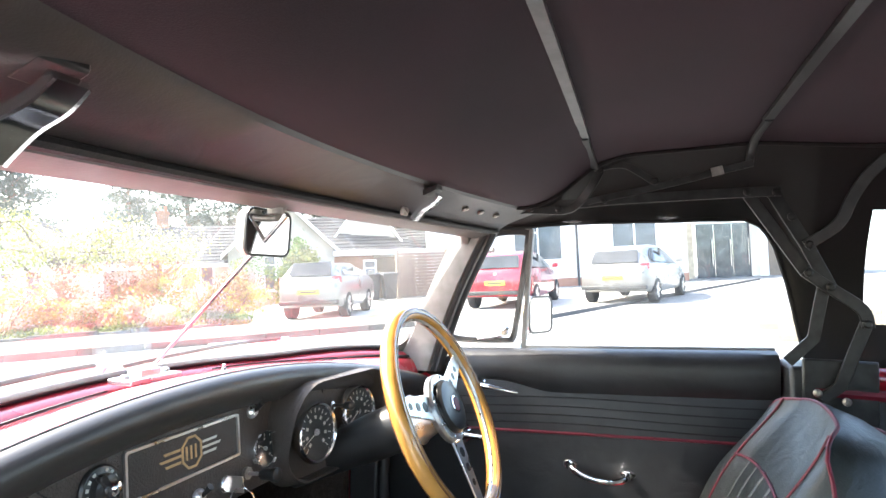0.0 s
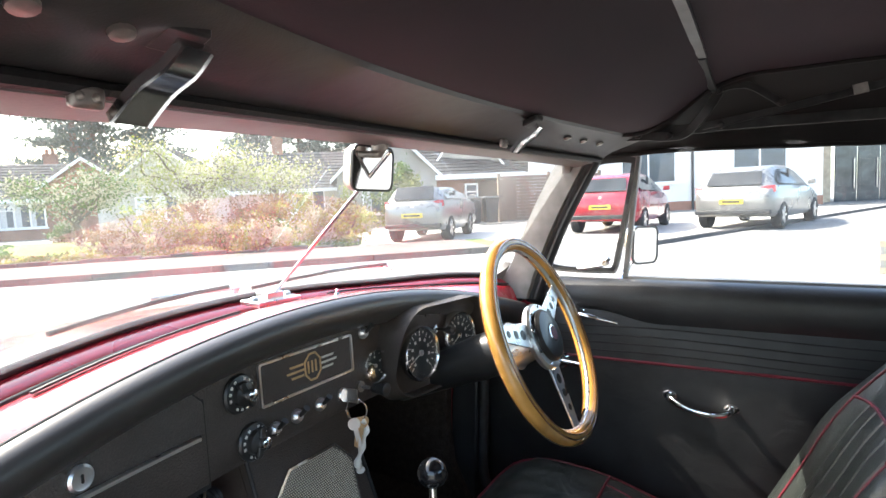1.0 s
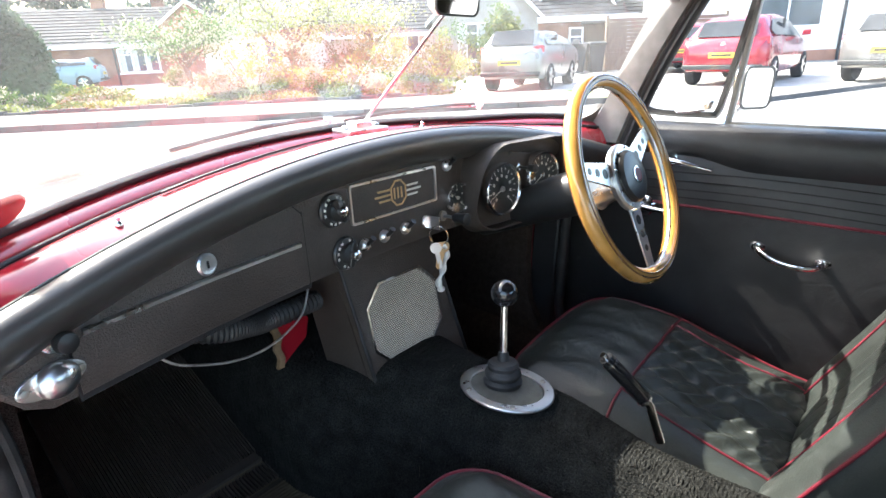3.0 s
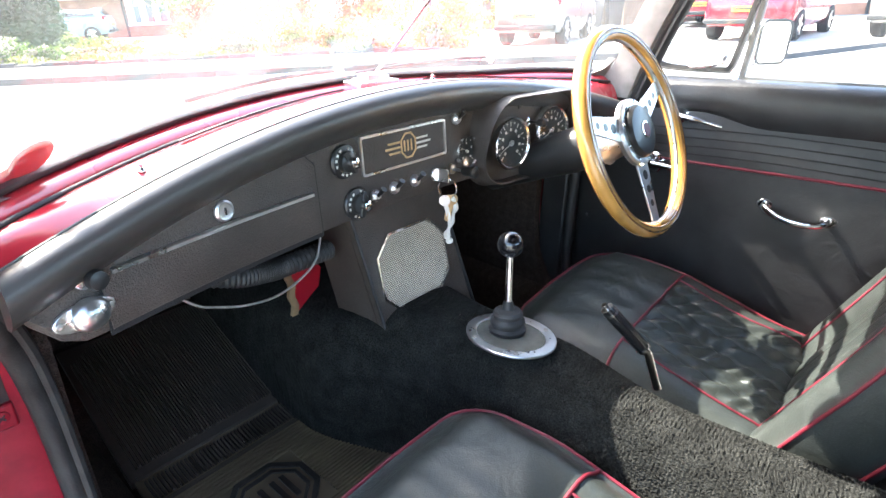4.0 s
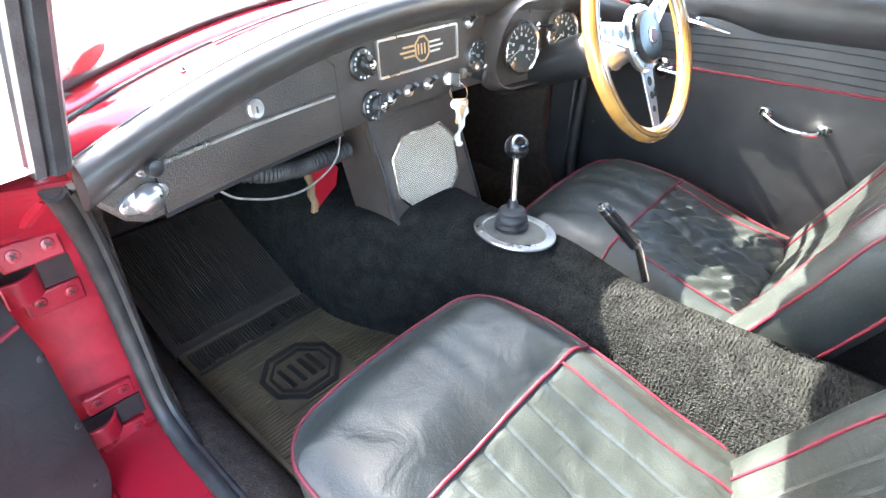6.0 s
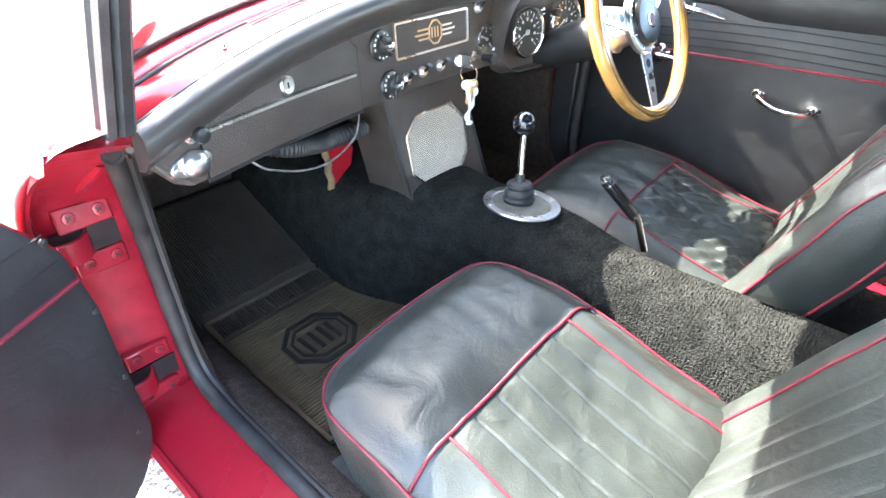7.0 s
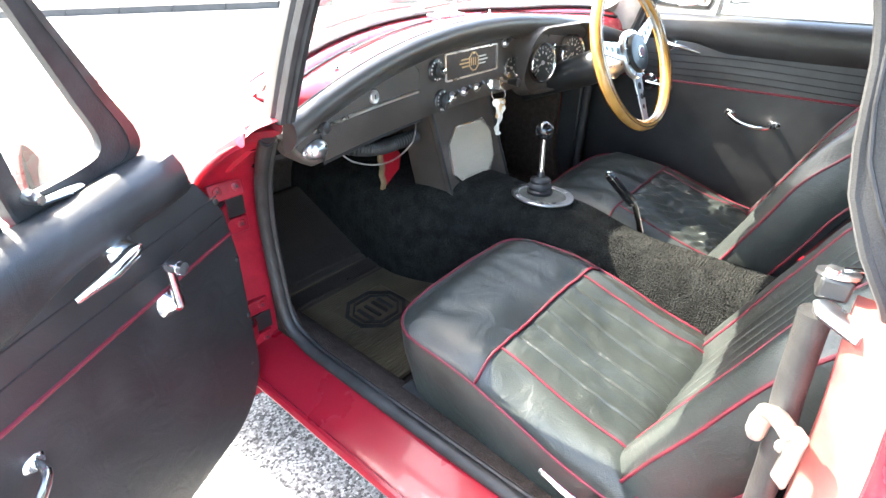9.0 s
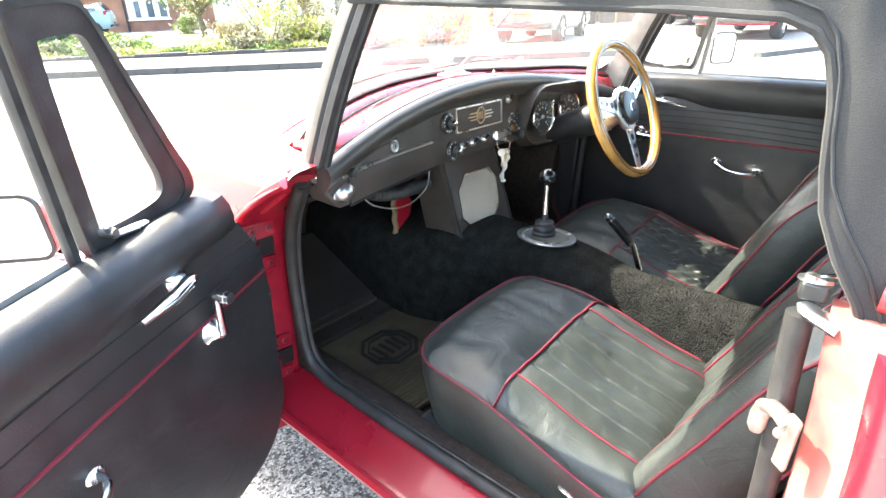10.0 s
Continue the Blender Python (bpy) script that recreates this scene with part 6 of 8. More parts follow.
# ---- hood catches, screws ----
def catch(top, low, sgn):
    c = thing("hood_catch", "chrome over-centre hood catch on the header rail", "catch", "pair of hood catches")
    top, low = V(top), V(low)
    mid = top.lerp(low, 0.6) + V((0, 0.001, 0.002))
    line = smooth_path([top + V((0, -0.002, 0.002)), top.lerp(low, 0.25) + V((0, -0.001, -0.001)), mid, low], 5)
    out = V((0, -0.62, -0.78))
    bm = bm_new()
    loops = []
    for i, p in enumerate(line):
        k = i / (len(line) - 1)
        hw = lerp(0.0110, 0.0130, k)
        loops.append([p + V((hw * a, 0, 0)) + out * d for a, d in ((-1, 0.0), (-1.0, 0.007), (-0.92, 0.0085), (-0.82, 0.007), (0.82, 0.007), (0.92, 0.0085), (1.0, 0.007), (1, 0.0))])
    rings(bm, loops)
    part("lever", bm, CHROME, c, "bright chrome channel lever", sharp=25)
    bm = bm_new()
    rings(bm, [[V((top.x + x, y, z)) for x in (-0.020, 0.011)] + [V((top.x + x, y, z + 0.010)) for x in (0.011, -0.020)] for y, z in ((top.y - 0.006, top.z + 0.006), (top.y + 0.018, top.z - 0.004))])
    part("pivot_block", bm, HOODFRAME, c, bevel=0.002)
    bm = bm_new()
    box(bm, tuple(low + V((-0.030, 0.004, 0.002))), tuple(low + V((-0.009, 0.012, 0.016))))
    part("hook", bm, DULL, c, "worn hook bracket", bevel=0.003)
    for dx in (-0.025, -0.015):
        bm = bm_new()
        ball(bm, low + V((dx, 0.004, 0.009)), 0.003, 8, 6)
        part("hook_rivet", bm, DULL, c)
    return c


catch((-0.412, 0.308, 1.214), (-0.432, 0.345, 1.171), -1)
catch((0.225, 0.320, 1.241), (0.222, 0.360, 1.203), 1)
for sgn in (-1, 1):
    for k, (x, dy) in enumerate(((0.40, -0.098), (0.455, -0.098), (0.51, -0.098))):
        bm = bm_new()
        lathe(bm, [(0.0075, 0), (0.007, 0.003), (0.003, 0.004)], Matrix.Translation(screen_top(sgn * x) + V((0, dy, 0.030))) @ pose(0, 0, 0, 158, 0, 0), 12)
        part("header_screw", bm, DULL, hood)

# ---- hinge plates and their screws on the post ----
for x, z in ((-0.645, 0.7135), (-0.639, 0.631), (-0.629, 0.434), (-0.631, 0.350)):
    yj = edge_y(z) + 0.010
    HM = Matrix.Translation((x, yj, z)) @ pose(0, 0, 0, -13 if z > 0.70 else 0, 0, 0)
    bm = bm_new()
    box(bm, (-0.035, -0.012, -0.0172), (0.035, 0.004, 0.0172), HM)
    hp = part("hinge_plate", bm, RED_WORN, car, "red painted hinge plate", bevel=0.003)
    for x in (-0.018, 0.020):
        bm = bm_new()
        sm = HM @ Matrix.Translation((x, -0.0118, 0.002)) @ pose(0, 0, 0, 90, 0, 0)
        lathe(bm, [(0.0088, 0), (0.0082, 0.0022), (0.0072, 0.0026), (0.001, 0.0026)], sm, 14)
        part("screw", bm, RED_WORN, hp)
        for a in (45, 135):
            bm = bm_new()
            prism(bm, round_rect(0.010, 0.0022, 0.0008, 2), 0.0006, sm @ pose(0, 0, 0.0026, 0, 0, a))
            part("screw_slot", bm, RUBBER, hp)
for x, z in ((-0.668, 0.672), (-0.652, 0.391)):
    yj = edge_y(z)
    # solid black block on the face stands in for the slot's shade
    bm = bm_new()
    box(bm, (x - 0.026, yj + 0.003, z - 0.021), (x + 0.062, yj + 0.0085, z + 0.021))
    part("hinge_slot_block", bm, BAKELITE, car, "black block standing in for the shaded hinge slot")
    # the leaf curls out of the slot towards the opened door
    bm = bm_new()
    curl = [V((x + 0.024, yj + 0.006, 0)), V((x + 0.020, yj - 0.010, 0)), V((x + 0.010, yj - 0.021, 0)), V((x - 0.004, yj - 0.026, 0)), V((x - 0.022, yj - 0.024, 0))]
    curl = smooth_path(curl, 5)
    rings(bm, [[p + V((0, 0, z - 0.018)), p + V((0, 0, z + 0.018)), p + V((-0.002, 0.006, z + 0.018)), p + V((-0.002, 0.006, z - 0.018))] for p in curl])
    part("hinge_leaf", bm, RED_WORN, car, "curved red hinge leaf", bevel=0.0015)
# diagonal stiffening ridge and bare-chipped upper face of the post
bm = bm_new()
rings(bm, [[V((lerp(-0.640, -0.622, k / 6) + dx, lerp(0.628, 0.566, k / 6) + 0.004 + dy, lerp(0.756, 0.808, k / 6))) for dx, dy in ((-0.010, 0.010), (-0.004, -0.004), (0.004, -0.004), (0.010, 0.010))] for k in range(7)])
part("post_ridge", bm, RED_WORN, car, "pressed ridge in the hinge post")

# ---- lock post furniture ----
bm = bm_new()
rings(bm, [[V((x, y, z)) for x, y in ((-0.6520, -0.2700), (-0.6640, -0.2810), (-0.6720, -0.2780), (-0.6600, -0.2650))] for z in (0.742, 0.748, 0.796, 0.803)])
part("striker_plate", bm, DULL, car, "pitted metal striker plate", bevel=0.003)
bm = bm_new()
tube(bm, [(-0.660, -0.272, 0.788), (-0.647, -0.262, 0.789), (-0.634, -0.252, 0.786), (-0.624, -0.243, 0.777)], [0.009, 0.009, 0.010, 0.009], 12, flat=0.8)
tube(bm, [(-0.630, -0.246, 0.784), (-0.628, -0.243, 0.768), (-0.627, -0.243, 0.752), (-0.627, -0.244, 0.745)], [0.0085, 0.0095, 0.009, 0.006], 12, flat=0.75)
part("striker_claw", bm, DULL, car, "worn cast striker claw")
bm = bm_new()
lathe(bm, [(0.006, 0.0), (0.0055, 0.003), (0.002, 0.004)], Matrix.Translation((-0.657, -0.264, 0.776)) @ pose(0, 0, 0, 70, 0, -45), 12)
part("striker_screw", bm, DULL, car)
bm = bm_new()
rings(bm, [[V((x, y, z)) for x, y in ((-0.625, -0.241), (-0.606, -0.237), (-0.600, -0.258), (-0.620, -0.264))] for z in (0.903, 0.922)])
part("hood_socket", bm, HOODFRAME, car, "tarnished black hood socket block", bevel=0.003)
bm = bm_new()
prism(bm, [(0.016 * math.cos(k * math.tau / 16), 0.009 * math.sin(k * math.tau / 16)) for k in range(16)], 0.003, Matrix.Translation((-0.613, -0.250, 0.9222)) @ pose(0, 0, 0, 0, 0, -70))
lathe(bm, [(0.0055, 0.003), (0.005, 0.006), (0.002, 0.0075)], Matrix.Translation((-0.615, -0.246, 0.9222)), 12)
part("socket_plate", bm, ALLOY, car, "bright socket plate and screw")
bm = bm_new()
tube(bm, [(-0.613, -0.252, 0.9275), (-0.606, -0.272, 0.932), (-0.600, -0.290, 0.936)], 0.0025, 8)
part("socket_pin", bm, CHROME, car)
bm = bm_new()
loops = []
for i in range(9):
    t = i / 8
    c = V((-0.6235, -0.243, 0.899)).lerp(V((-0.640, -0.282, 0.892)), t)
    w = 0.0115 * math.sqrt(max(1 - (1 - min(t / 0.35, 1)) ** 2, 0.04))
    loops.append([c + V((w * math.cos(k * math.tau / 10), -0.4 * w * math.cos(k * math.tau / 10), 0.0065 * math.sin(k * math.tau / 10) * min(1, w / 0.008))) for k in range(10)])
rings(bm, loops)
part("capping", bm, ALLOY, car, "polished waist capping end")

# ---- sticker on the glass, wipers ----
sticker = thing("windscreen_sticker", "red rounded sticker in the corner of the windscreen", "sticker")
for k, (u, v, a, b) in enumerate(((0.056, 0.105, 0.026, 0.020), (0.036, 0.050, 0.022, 0.015))):
    c = screen_pt(u, v)
    ex = (screen_pt(u + 0.01, v) - c).normalized()
    ey = (screen_pt(u, v + 0.02) - c).normalized()
    n = ex.cross(ey).normalized()
    SMx = Matrix(((ex.x, ey.x, n.x, c.x), (ex.y, ey.y, n.y, c.y), (ex.z, ey.z, n.z, c.z), (0, 0, 0, 1)))
    flat_part("petal", [(a * math.cos(t * math.tau / 20), b * math.sin(t * math.tau / 20)) for t in range(20)], 0.0012, SMx @ pose(0, 0, -0.004 - 0.002 * k, 0, 0, 25), STICK, sticker)
for x0, y0, x1, y1 in ((-0.277, 0.805, 0.095, 0.875), (0.12, 0.875, 0.56, 0.83)):
    w = thing("windscreen_wiper", "slim wiper with a black blade parked on the scuttle", "wiper", "pair of wipers")
    a, c = V((x0, y0, 0.936)), V((x1, y1, 0.945))
    bm = bm_new()
    tube(bm, [c + V((0, 0.01, -0.01)), c, a.lerp(c, 0.45) + V((0, 0, 0.016))], [0.007, 0.006, 0.003], 8)
    part("arm", bm, ALLOY, w, "metal wiper arm")
    bm = bm_new()
    tube(bm, [a.lerp(c, k) + V((0, -0.012, 0.004 + 0.008 * math.sin(k * 3))) for k in (0, 0.2, 0.45, 0.7, 0.9)], 0.004, 6)
    part("blade", bm, RUBBER, w, "black wiper blade")


# ---- outside: level ground, on which the car stands nose up on its ramp ----
BG = Matrix.Translation((0, 0, 0.05)) @ V((0, 0, 1)).rotation_difference(V((-0.03, 0.053, 1))).to_matrix().to_4x4()
ASPHALT = material("asphalt", (0.19, 0.186, 0.176), 0.9, 0, 0.35, 3, 1.0, 140, fine=0.6)
# exposed stone chips in the asphalt
chip_n, chip_l = ASPHALT.node_tree.nodes, ASPHALT.node_tree.links
chip_cells, chip_mix, chip_map = chip_n.new("ShaderNodeTexVoronoi"), chip_n.new("ShaderNodeMix"), chip_n.new("ShaderNodeMapRange")
chip_cells.inputs["Scale"].default_value = 150
chip_mix.data_type, chip_mix.blend_type = "RGBA", "MULTIPLY"
chip_mix.inputs[0].default_value = 1.0
chip_map.inputs[1].default_value, chip_map.inputs[2].default_value, chip_map.inputs[3].default_value, chip_map.inputs[4].default_value = 0.1, 0.9, 0.30, 1.85
chip_sep = chip_n.new("ShaderNodeSeparateColor")
chip_bsdf = chip_n["Principled BSDF"]
chip_from = chip_bsdf.inputs["Base Color"].links[0].from_socket
chip_l.new([n for n in chip_n if n.type == "TEX_COORD"][0].outputs["Object"], chip_cells.inputs[0])
chip_l.new(chip_cells.outputs["Color"], chip_sep.inputs[0])
chip_l.new(chip_sep.outputs[0], chip_map.inputs[0])
chip_l.new(chip_from, chip_mix.inputs[6])
chip_l.new(chip_map.outputs[0], chip_mix.inputs[7])
chip_l.new(chip_mix.outputs[2], chip_bsdf.inputs["Base Color"])
CONCRETE = material("concrete_drive", (0.42, 0.40, 0.37), 0.9, 0, 0.2, 2, 0.5, 60, fine=0.2)
PAVING = material("pavement", (0.125, 0.098, 0.088), 0.9, 0, 0.2, 2, 0.5, 60, fine=0.2)
# near black: the shade on the kerbs' near faces is put into this colour
KERB = material("kerb_stone", (0.06, 0.056, 0.053), 0.85, 0, 0.25, 6, 0.4, 60)
GRASS = material("lawn", (0.15, 0.22, 0.035), 0.9, 0, 0.35, 3, 0.8, 60, fine=0.4)
SOIL = material("garden_soil", (0.11, 0.075, 0.05), 0.95, 0, 0.4, 4, 0.8, 40)
BRICKRED = material("red_brick", (0.30, 0.15, 0.10), 0.85, 0, 0.25, 2, 0.4, 30, obrand=0.2, fine=0.3)
BRICKBUFF = material("buff_brick", (0.50, 0.40, 0.28), 0.85, 0, 0.2, 5, 0.4, 40, obrand=0.18)
MORTAR = material("mortar", (0.40, 0.37, 0.33), 0.95, 0, 0.2, 20)
RENDER_CREAM = material("cream_render", (0.52, 0.49, 0.42), 0.9, 0, 0.12, 2, 0.4, 30)
RENDER_GREY = material("grey_render", (0.36, 0.34, 0.30), 0.9, 0, 0.12, 2, 0.5, 30)
WHITEWALL = material("white_render", (0.78, 0.76, 0.72), 0.85, 0, 0.06, 2, 0.3, 30)
TILE = material("roof_tile", (0.050, 0.051, 0.054), 0.9, 0, 0.3, 3, 0.5, 20, fine=0.25, spec=0.2)
UPVC = material("white_frame", (0.80, 0.80, 0.78), 0.4, 0, 0.05, 5)
PANE = material("house_pane", (0.07, 0.09, 0.11), 0.08, 0.0, 0.3, 1.5, rough_var=0.03, spec=0.5)
CURTAIN = material("net_curtain", (0.55, 0.56, 0.55), 0.9, 0, 0.25, 12, stretch=(6, 6, 1))
TIMBER = material("weathered_timber", (0.20, 0.15, 0.11), 0.85, 0, 0.3, 4, 0.4, 30, stretch=(8, 8, 1))
DARKDOOR = material("dark_glazing", (0.05, 0.06, 0.07), 0.12, 0, 0.3, 2, spec=0.8)
BARK = material("bark", (0.13, 0.10, 0.08), 0.95, 0, 0.4, 8, 0.8, 30)
LEAF_G = material("leaf_green", (0.09, 0.14, 0.04), 0.7, 0, 0.5, 1.5)
LEAF_Y = material("leaf_spring", (0.24, 0.26, 0.07), 0.7, 0, 0.4, 1.5)
LEAF_B = material("blossom", (0.36, 0.34, 0.25), 0.8, 0, 0.3, 2)
LEAF_R = material("leaf_russet", (0.13, 0.10, 0.055), 0.7, 0, 0.5, 1.5, color2=(0.20, 0.18, 0.08))
# paler and bluer than LEAF_D: distance haze put into the pines' colour
PINE = material("hazed_pine_needles", (0.085, 0.115, 0.10), 0.8, 0, 0.5, 0.5)
LEAF_D = material("conifer_green", (0.06, 0.10, 0.06), 0.8, 0, 0.5, 0.5)
for leaf_mt, share in ((LEAF_G, 0.45), (LEAF_Y, 0.5), (LEAF_B, 0.4), (LEAF_R, 0.4), (LEAF_D, 0.35), (PINE, 0.35)):
    # thin leaves pass some of the light that falls on their far side
    ln, ll = leaf_mt.node_tree.nodes, leaf_mt.node_tree.links
    thin, both = ln.new("ShaderNodeBsdfTranslucent"), ln.new("ShaderNodeMixShader")
    both.inputs[0].default_value = share
    ll.new(ln["Principled BSDF"].inputs["Base Color"].links[0].from_socket, thin.inputs[0])
    ll.new(ln["Principled BSDF"].outputs[0], both.inputs[1])
    ll.new(thin.outputs[0], both.inputs[2])
    ll.new(both.outputs[0], ln["Material Output"].inputs[0])
TYRE = material("tyre", (0.02, 0.02, 0.02), 0.8, 0, 0.2, 10)
PAINT_R = material("hatch_red", (0.30, 0.008, 0.022), 0.25, 0, 0.05, 3, coat=0.8)
PAINT_S = material("hatch_silver", (0.22, 0.215, 0.205), 0.3, 0.4, 0.05, 3, coat=0.5)
PAINT_B = material("hatch_blue", (0.22, 0.33, 0.40), 0.3, 0.2, 0.05, 3, coat=0.5)
AUTOGLASS = material("car_glass", (0.02, 0.025, 0.03), 0.08, 0, 0.2, 3, spec=0.35)
LAMPRED = material("tail_lamp", (0.35, 0.02, 0.02), 0.2, 0, 0.2, 20, coat=0.5)
PLATE_Y = material("plate_yellow", (0.62, 0.45, 0.05), 0.5, 0, 0.1, 20)
PLAST = material("black_plastic", (0.03, 0.03, 0.03), 0.6, 0, 0.2, 20)


def structure(name, bm, mt, label, cat, **kw):
    return tagged(part(name, bm, mt, None, m=BG, **kw), label, cat, kind="structure")


bm = bm_new()
grid(bm, lambda u, v: V((lerp(-600, 600, u), lerp(-600, 600, v), 0)), 6, 6)
structure("ground", bm, ASPHALT, "sunlit grey asphalt with exposed stone chips", "ground")

KA, KD, KN = V((4.6, 9.1, 0)), V((0.68, -0.733, 0)), V((0.733, 0.68, 0))


def road_pt(s, d, z=0.0):
    p = KA + KD * s + KN * d
    return V((p.x, p.y, z))


def slab(bm, s0, s1, d0, d1, z0, z1, n=1):
    lo = [[road_pt(lerp(s0, s1, i / n), d0, z0), road_pt(lerp(s0, s1, i / n), d1, z0), road_pt(lerp(s0, s1, i / n), d1, z1), road_pt(lerp(s0, s1, i / n), d0, z1)] for i in range(n + 1)]
    rings(bm, lo)


bm = bm_new()
slab(bm, -60, 6.5, 0.13, 2.45, -0.02, 0.10)
structure("pavement", bm, PAVING, "pale sunlit pavement across the road", "pavement")
kerb = None
bm = bm_new()
slab(bm, 0, 0.90, 0.0, 0.13, -0.02, 0.11)
kme = mesh_of(bm, False)
kme.materials.append(KERB)
kerb = tagged(new("kerb"), "row of grey kerb stones along the pavement", "kerb", kind="structure")
place(kerb, BG)
for i in range(36):
    o = new("kerb_stone", kme)
    o.parent = kerb
    o.matrix_basis = Matrix.Translation(KD * (-26 + i * 0.915))
bm = bm_new()
slab(bm, -60, 4.2, 2.6, 14.0, -0.02, 0.06)
structure("garden_soil", bm, SOIL, "dark planted garden border", "soil")
bm = bm_new()
slab(bm, -24, 2.5, 3.9, 13.0, 0.0, 0.09)
structure("lawn", bm, GRASS, "bright spring lawn in front of the bungalows", "lawn")
bm = bm_new()
slab(bm, 4.5, 7.0, 0.4, 2.6, 0.0, 0.07)
structure("verge", bm, GRASS, "small strip of grass beside the drive", "lawn")
bm = bm_new()
for i in range(60):
    s = -30 + i * 0.56
    h = 0.17 + 0.02 * math.sin(i * 2.1)
    slab(bm, s, s + 0.54, 2.46, 2.60, -0.02, h)
tagged(part("border_edging", bm, KERB, None, m=BG), "low stone edging along the flower border", "edging", kind="stuff")
bm = bm_new()
slab(bm, 4.4, 9.0, 2.5, 14, -0.02, 0.03)
structure("drive", bm, CONCRETE, "pale concrete drive under the parked hatchback", "drive")
# low kerb between the drives on the other side
bm = bm_new()
a, b = V((9.8, 2.0, 0)), V((27.0, -5.0, 0))
for k, (w, h) in enumerate(((0.0, 0.0),)):
    nrm = V((b.y - a.y, a.x - b.x, 0)).normalized()
    rings(bm, [[p + nrm * -0.09 + V((0, 0, -0.02)), p + nrm * 0.09 + V((0, 0, -0.02)), p + nrm * 0.06 + V((0, 0, 0.075)), p + nrm * -0.06 + V((0, 0, 0.075))] for p in (a, a.lerp(b, 0.5), b)])
structure("drive_kerb", bm, KERB, "low kerb between two drives, its shade put into the colour", "kerb")
bm = bm_new()
rings(bm, [[V((x, y, z)) for y, z in ((4.5 - 0.30 * (x - 11), 0.0), (4.5 - 0.30 * (x - 11), 0.012), (2.3 - 0.41 * (x - 9.8), 0.012), (2.3 - 0.41 * (x - 9.8), 0.0))] for x in (11.0, 26.0)])
structure("forecourt", bm, CONCRETE, "pale sunlit forecourt", "drive")


# ---- low brick wall ----
wall_t = thing("garden_wall", "low buff brick garden wall at the edge of the drive", "wall", m=BG @ Matrix.Translation((7.25, -1.20, 0)) @ pose(0, 0, 0, 0, 0, -82))
bm = bm_new()
box(bm, (0.01, -0.045, 0), (3.4, 0.045, 0.37))
part("core", bm, MORTAR, wall_t)
bm = bm_new()
box(bm, (0, -0.052, 0), (0.215, 0.052, 0.065))
bme = mesh_of(bm, False)
bme.materials.append(BRICKBUFF)
for c in range(5):
    for i in range(15):
        o = new("brick", bme)
        o.parent = wall_t
        o.matrix_basis = Matrix.Translation(((i + 0.5 * (c % 2)) * 0.225, random.uniform(-0.003, 0.003), 0.005 + c * 0.075))


# ---- bungalows ----
def window(parent, x, z, w, h, y=-0.02, lights=2, curtain=True):
    win = part("window", (lambda b: (strip_ring(b, [(x, z), (x + w, z), (x + w, z + h), (x, z + h)], [(x + 0.07, z + 0.07), (x + w - 0.07, z + 0.07), (x + w - 0.07, z + h - 0.07), (x + 0.07, z + h - 0.07)], 0.10, pose(0, y + 0.05, 0, 90, 0, 0)), b)[1])(bm_new()), UPVC, parent, "white framed window")
    for k in range(1, lights):
        bm = bm_new()
        xm = x + w * k / lights
        box(bm, (xm - 0.035, y - 0.045, z + 0.06), (xm + 0.035, y + 0.045, z + h - 0.06))
        part("mullion", bm, UPVC, win)
    bm = bm_new()
    box(bm, (x + 0.06, y - 0.045, z + h * 0.70), (x + w / lights, y + 0.045, z + h * 0.70 + 0.06))
    part("transom", bm, UPVC, win)
    bm = bm_new()
    box(bm, (x + 0.06, y + 0.00, z + 0.06), (x + w - 0.06, y + 0.012, z + h - 0.06))
    part("pane", bm, PANE, win)
    if curtain:
        for k in range(lights):
            bm = bm_new()
            xa = x + 0.08 + (w - 0.16) * k / lights
            grid(bm, lambda u, v: V((xa + u * (w - 0.16) / lights * 0.42, y - 0.006 + 0.004 * math.sin(u * 26), lerp(z + 0.08, z + h - 0.08, v))), 14, 2)
            part("curtain", bm, CURTAIN, win)
    bm = bm_new()
    box(bm, (x - 0.06, y - 0.09, z - 0.06), (x + w + 0.06, y + 0.04, z))
    part("sill", bm, UPVC, win)
    return win


def courses(bm, a, b, c, d, n):
    """Overlapping tile courses on the roof plane a-b (eave) to d-c (ridge)."""
    nrm = (b - a).cross(d - a).normalized()
    if nrm.z < 0:
        nrm = -nrm
    for i in range(n):
        t0, t1 = i / n, (i + 1) / n
        p0, p1, p2, p3 = a.lerp(d, t0), b.lerp(c, t0), b.lerp(c, t1), a.lerp(d, t1)
        e = nrm * 0.045
        vs = [bm.verts.new(p) for p in (p0, p1, p2, p3)] + [bm.verts.new(p) for p in (p0 + e, p1 + e, p2 + e * 0.2, p3 + e * 0.2)]
        for f in ((4, 5, 6, 7), (0, 1, 5, 4), (1, 2, 6, 5), (3, 0, 4, 7)):
            bm.faces.new([vs[k] for k in f])


def barge(parent, a, b, mt=UPVC, t=0.16):
    bm = bm_new()
    d = (b - a).normalized()
    rings(bm, [[p + V((0, -0.05, 0)), p + V((0, 0.03, 0)), p + V((0, 0.03, -t)), p + V((0, -0.05, -t))] for p in (a, b)])
    return part("bargeboard", bm, mt, parent, "white bargeboard")


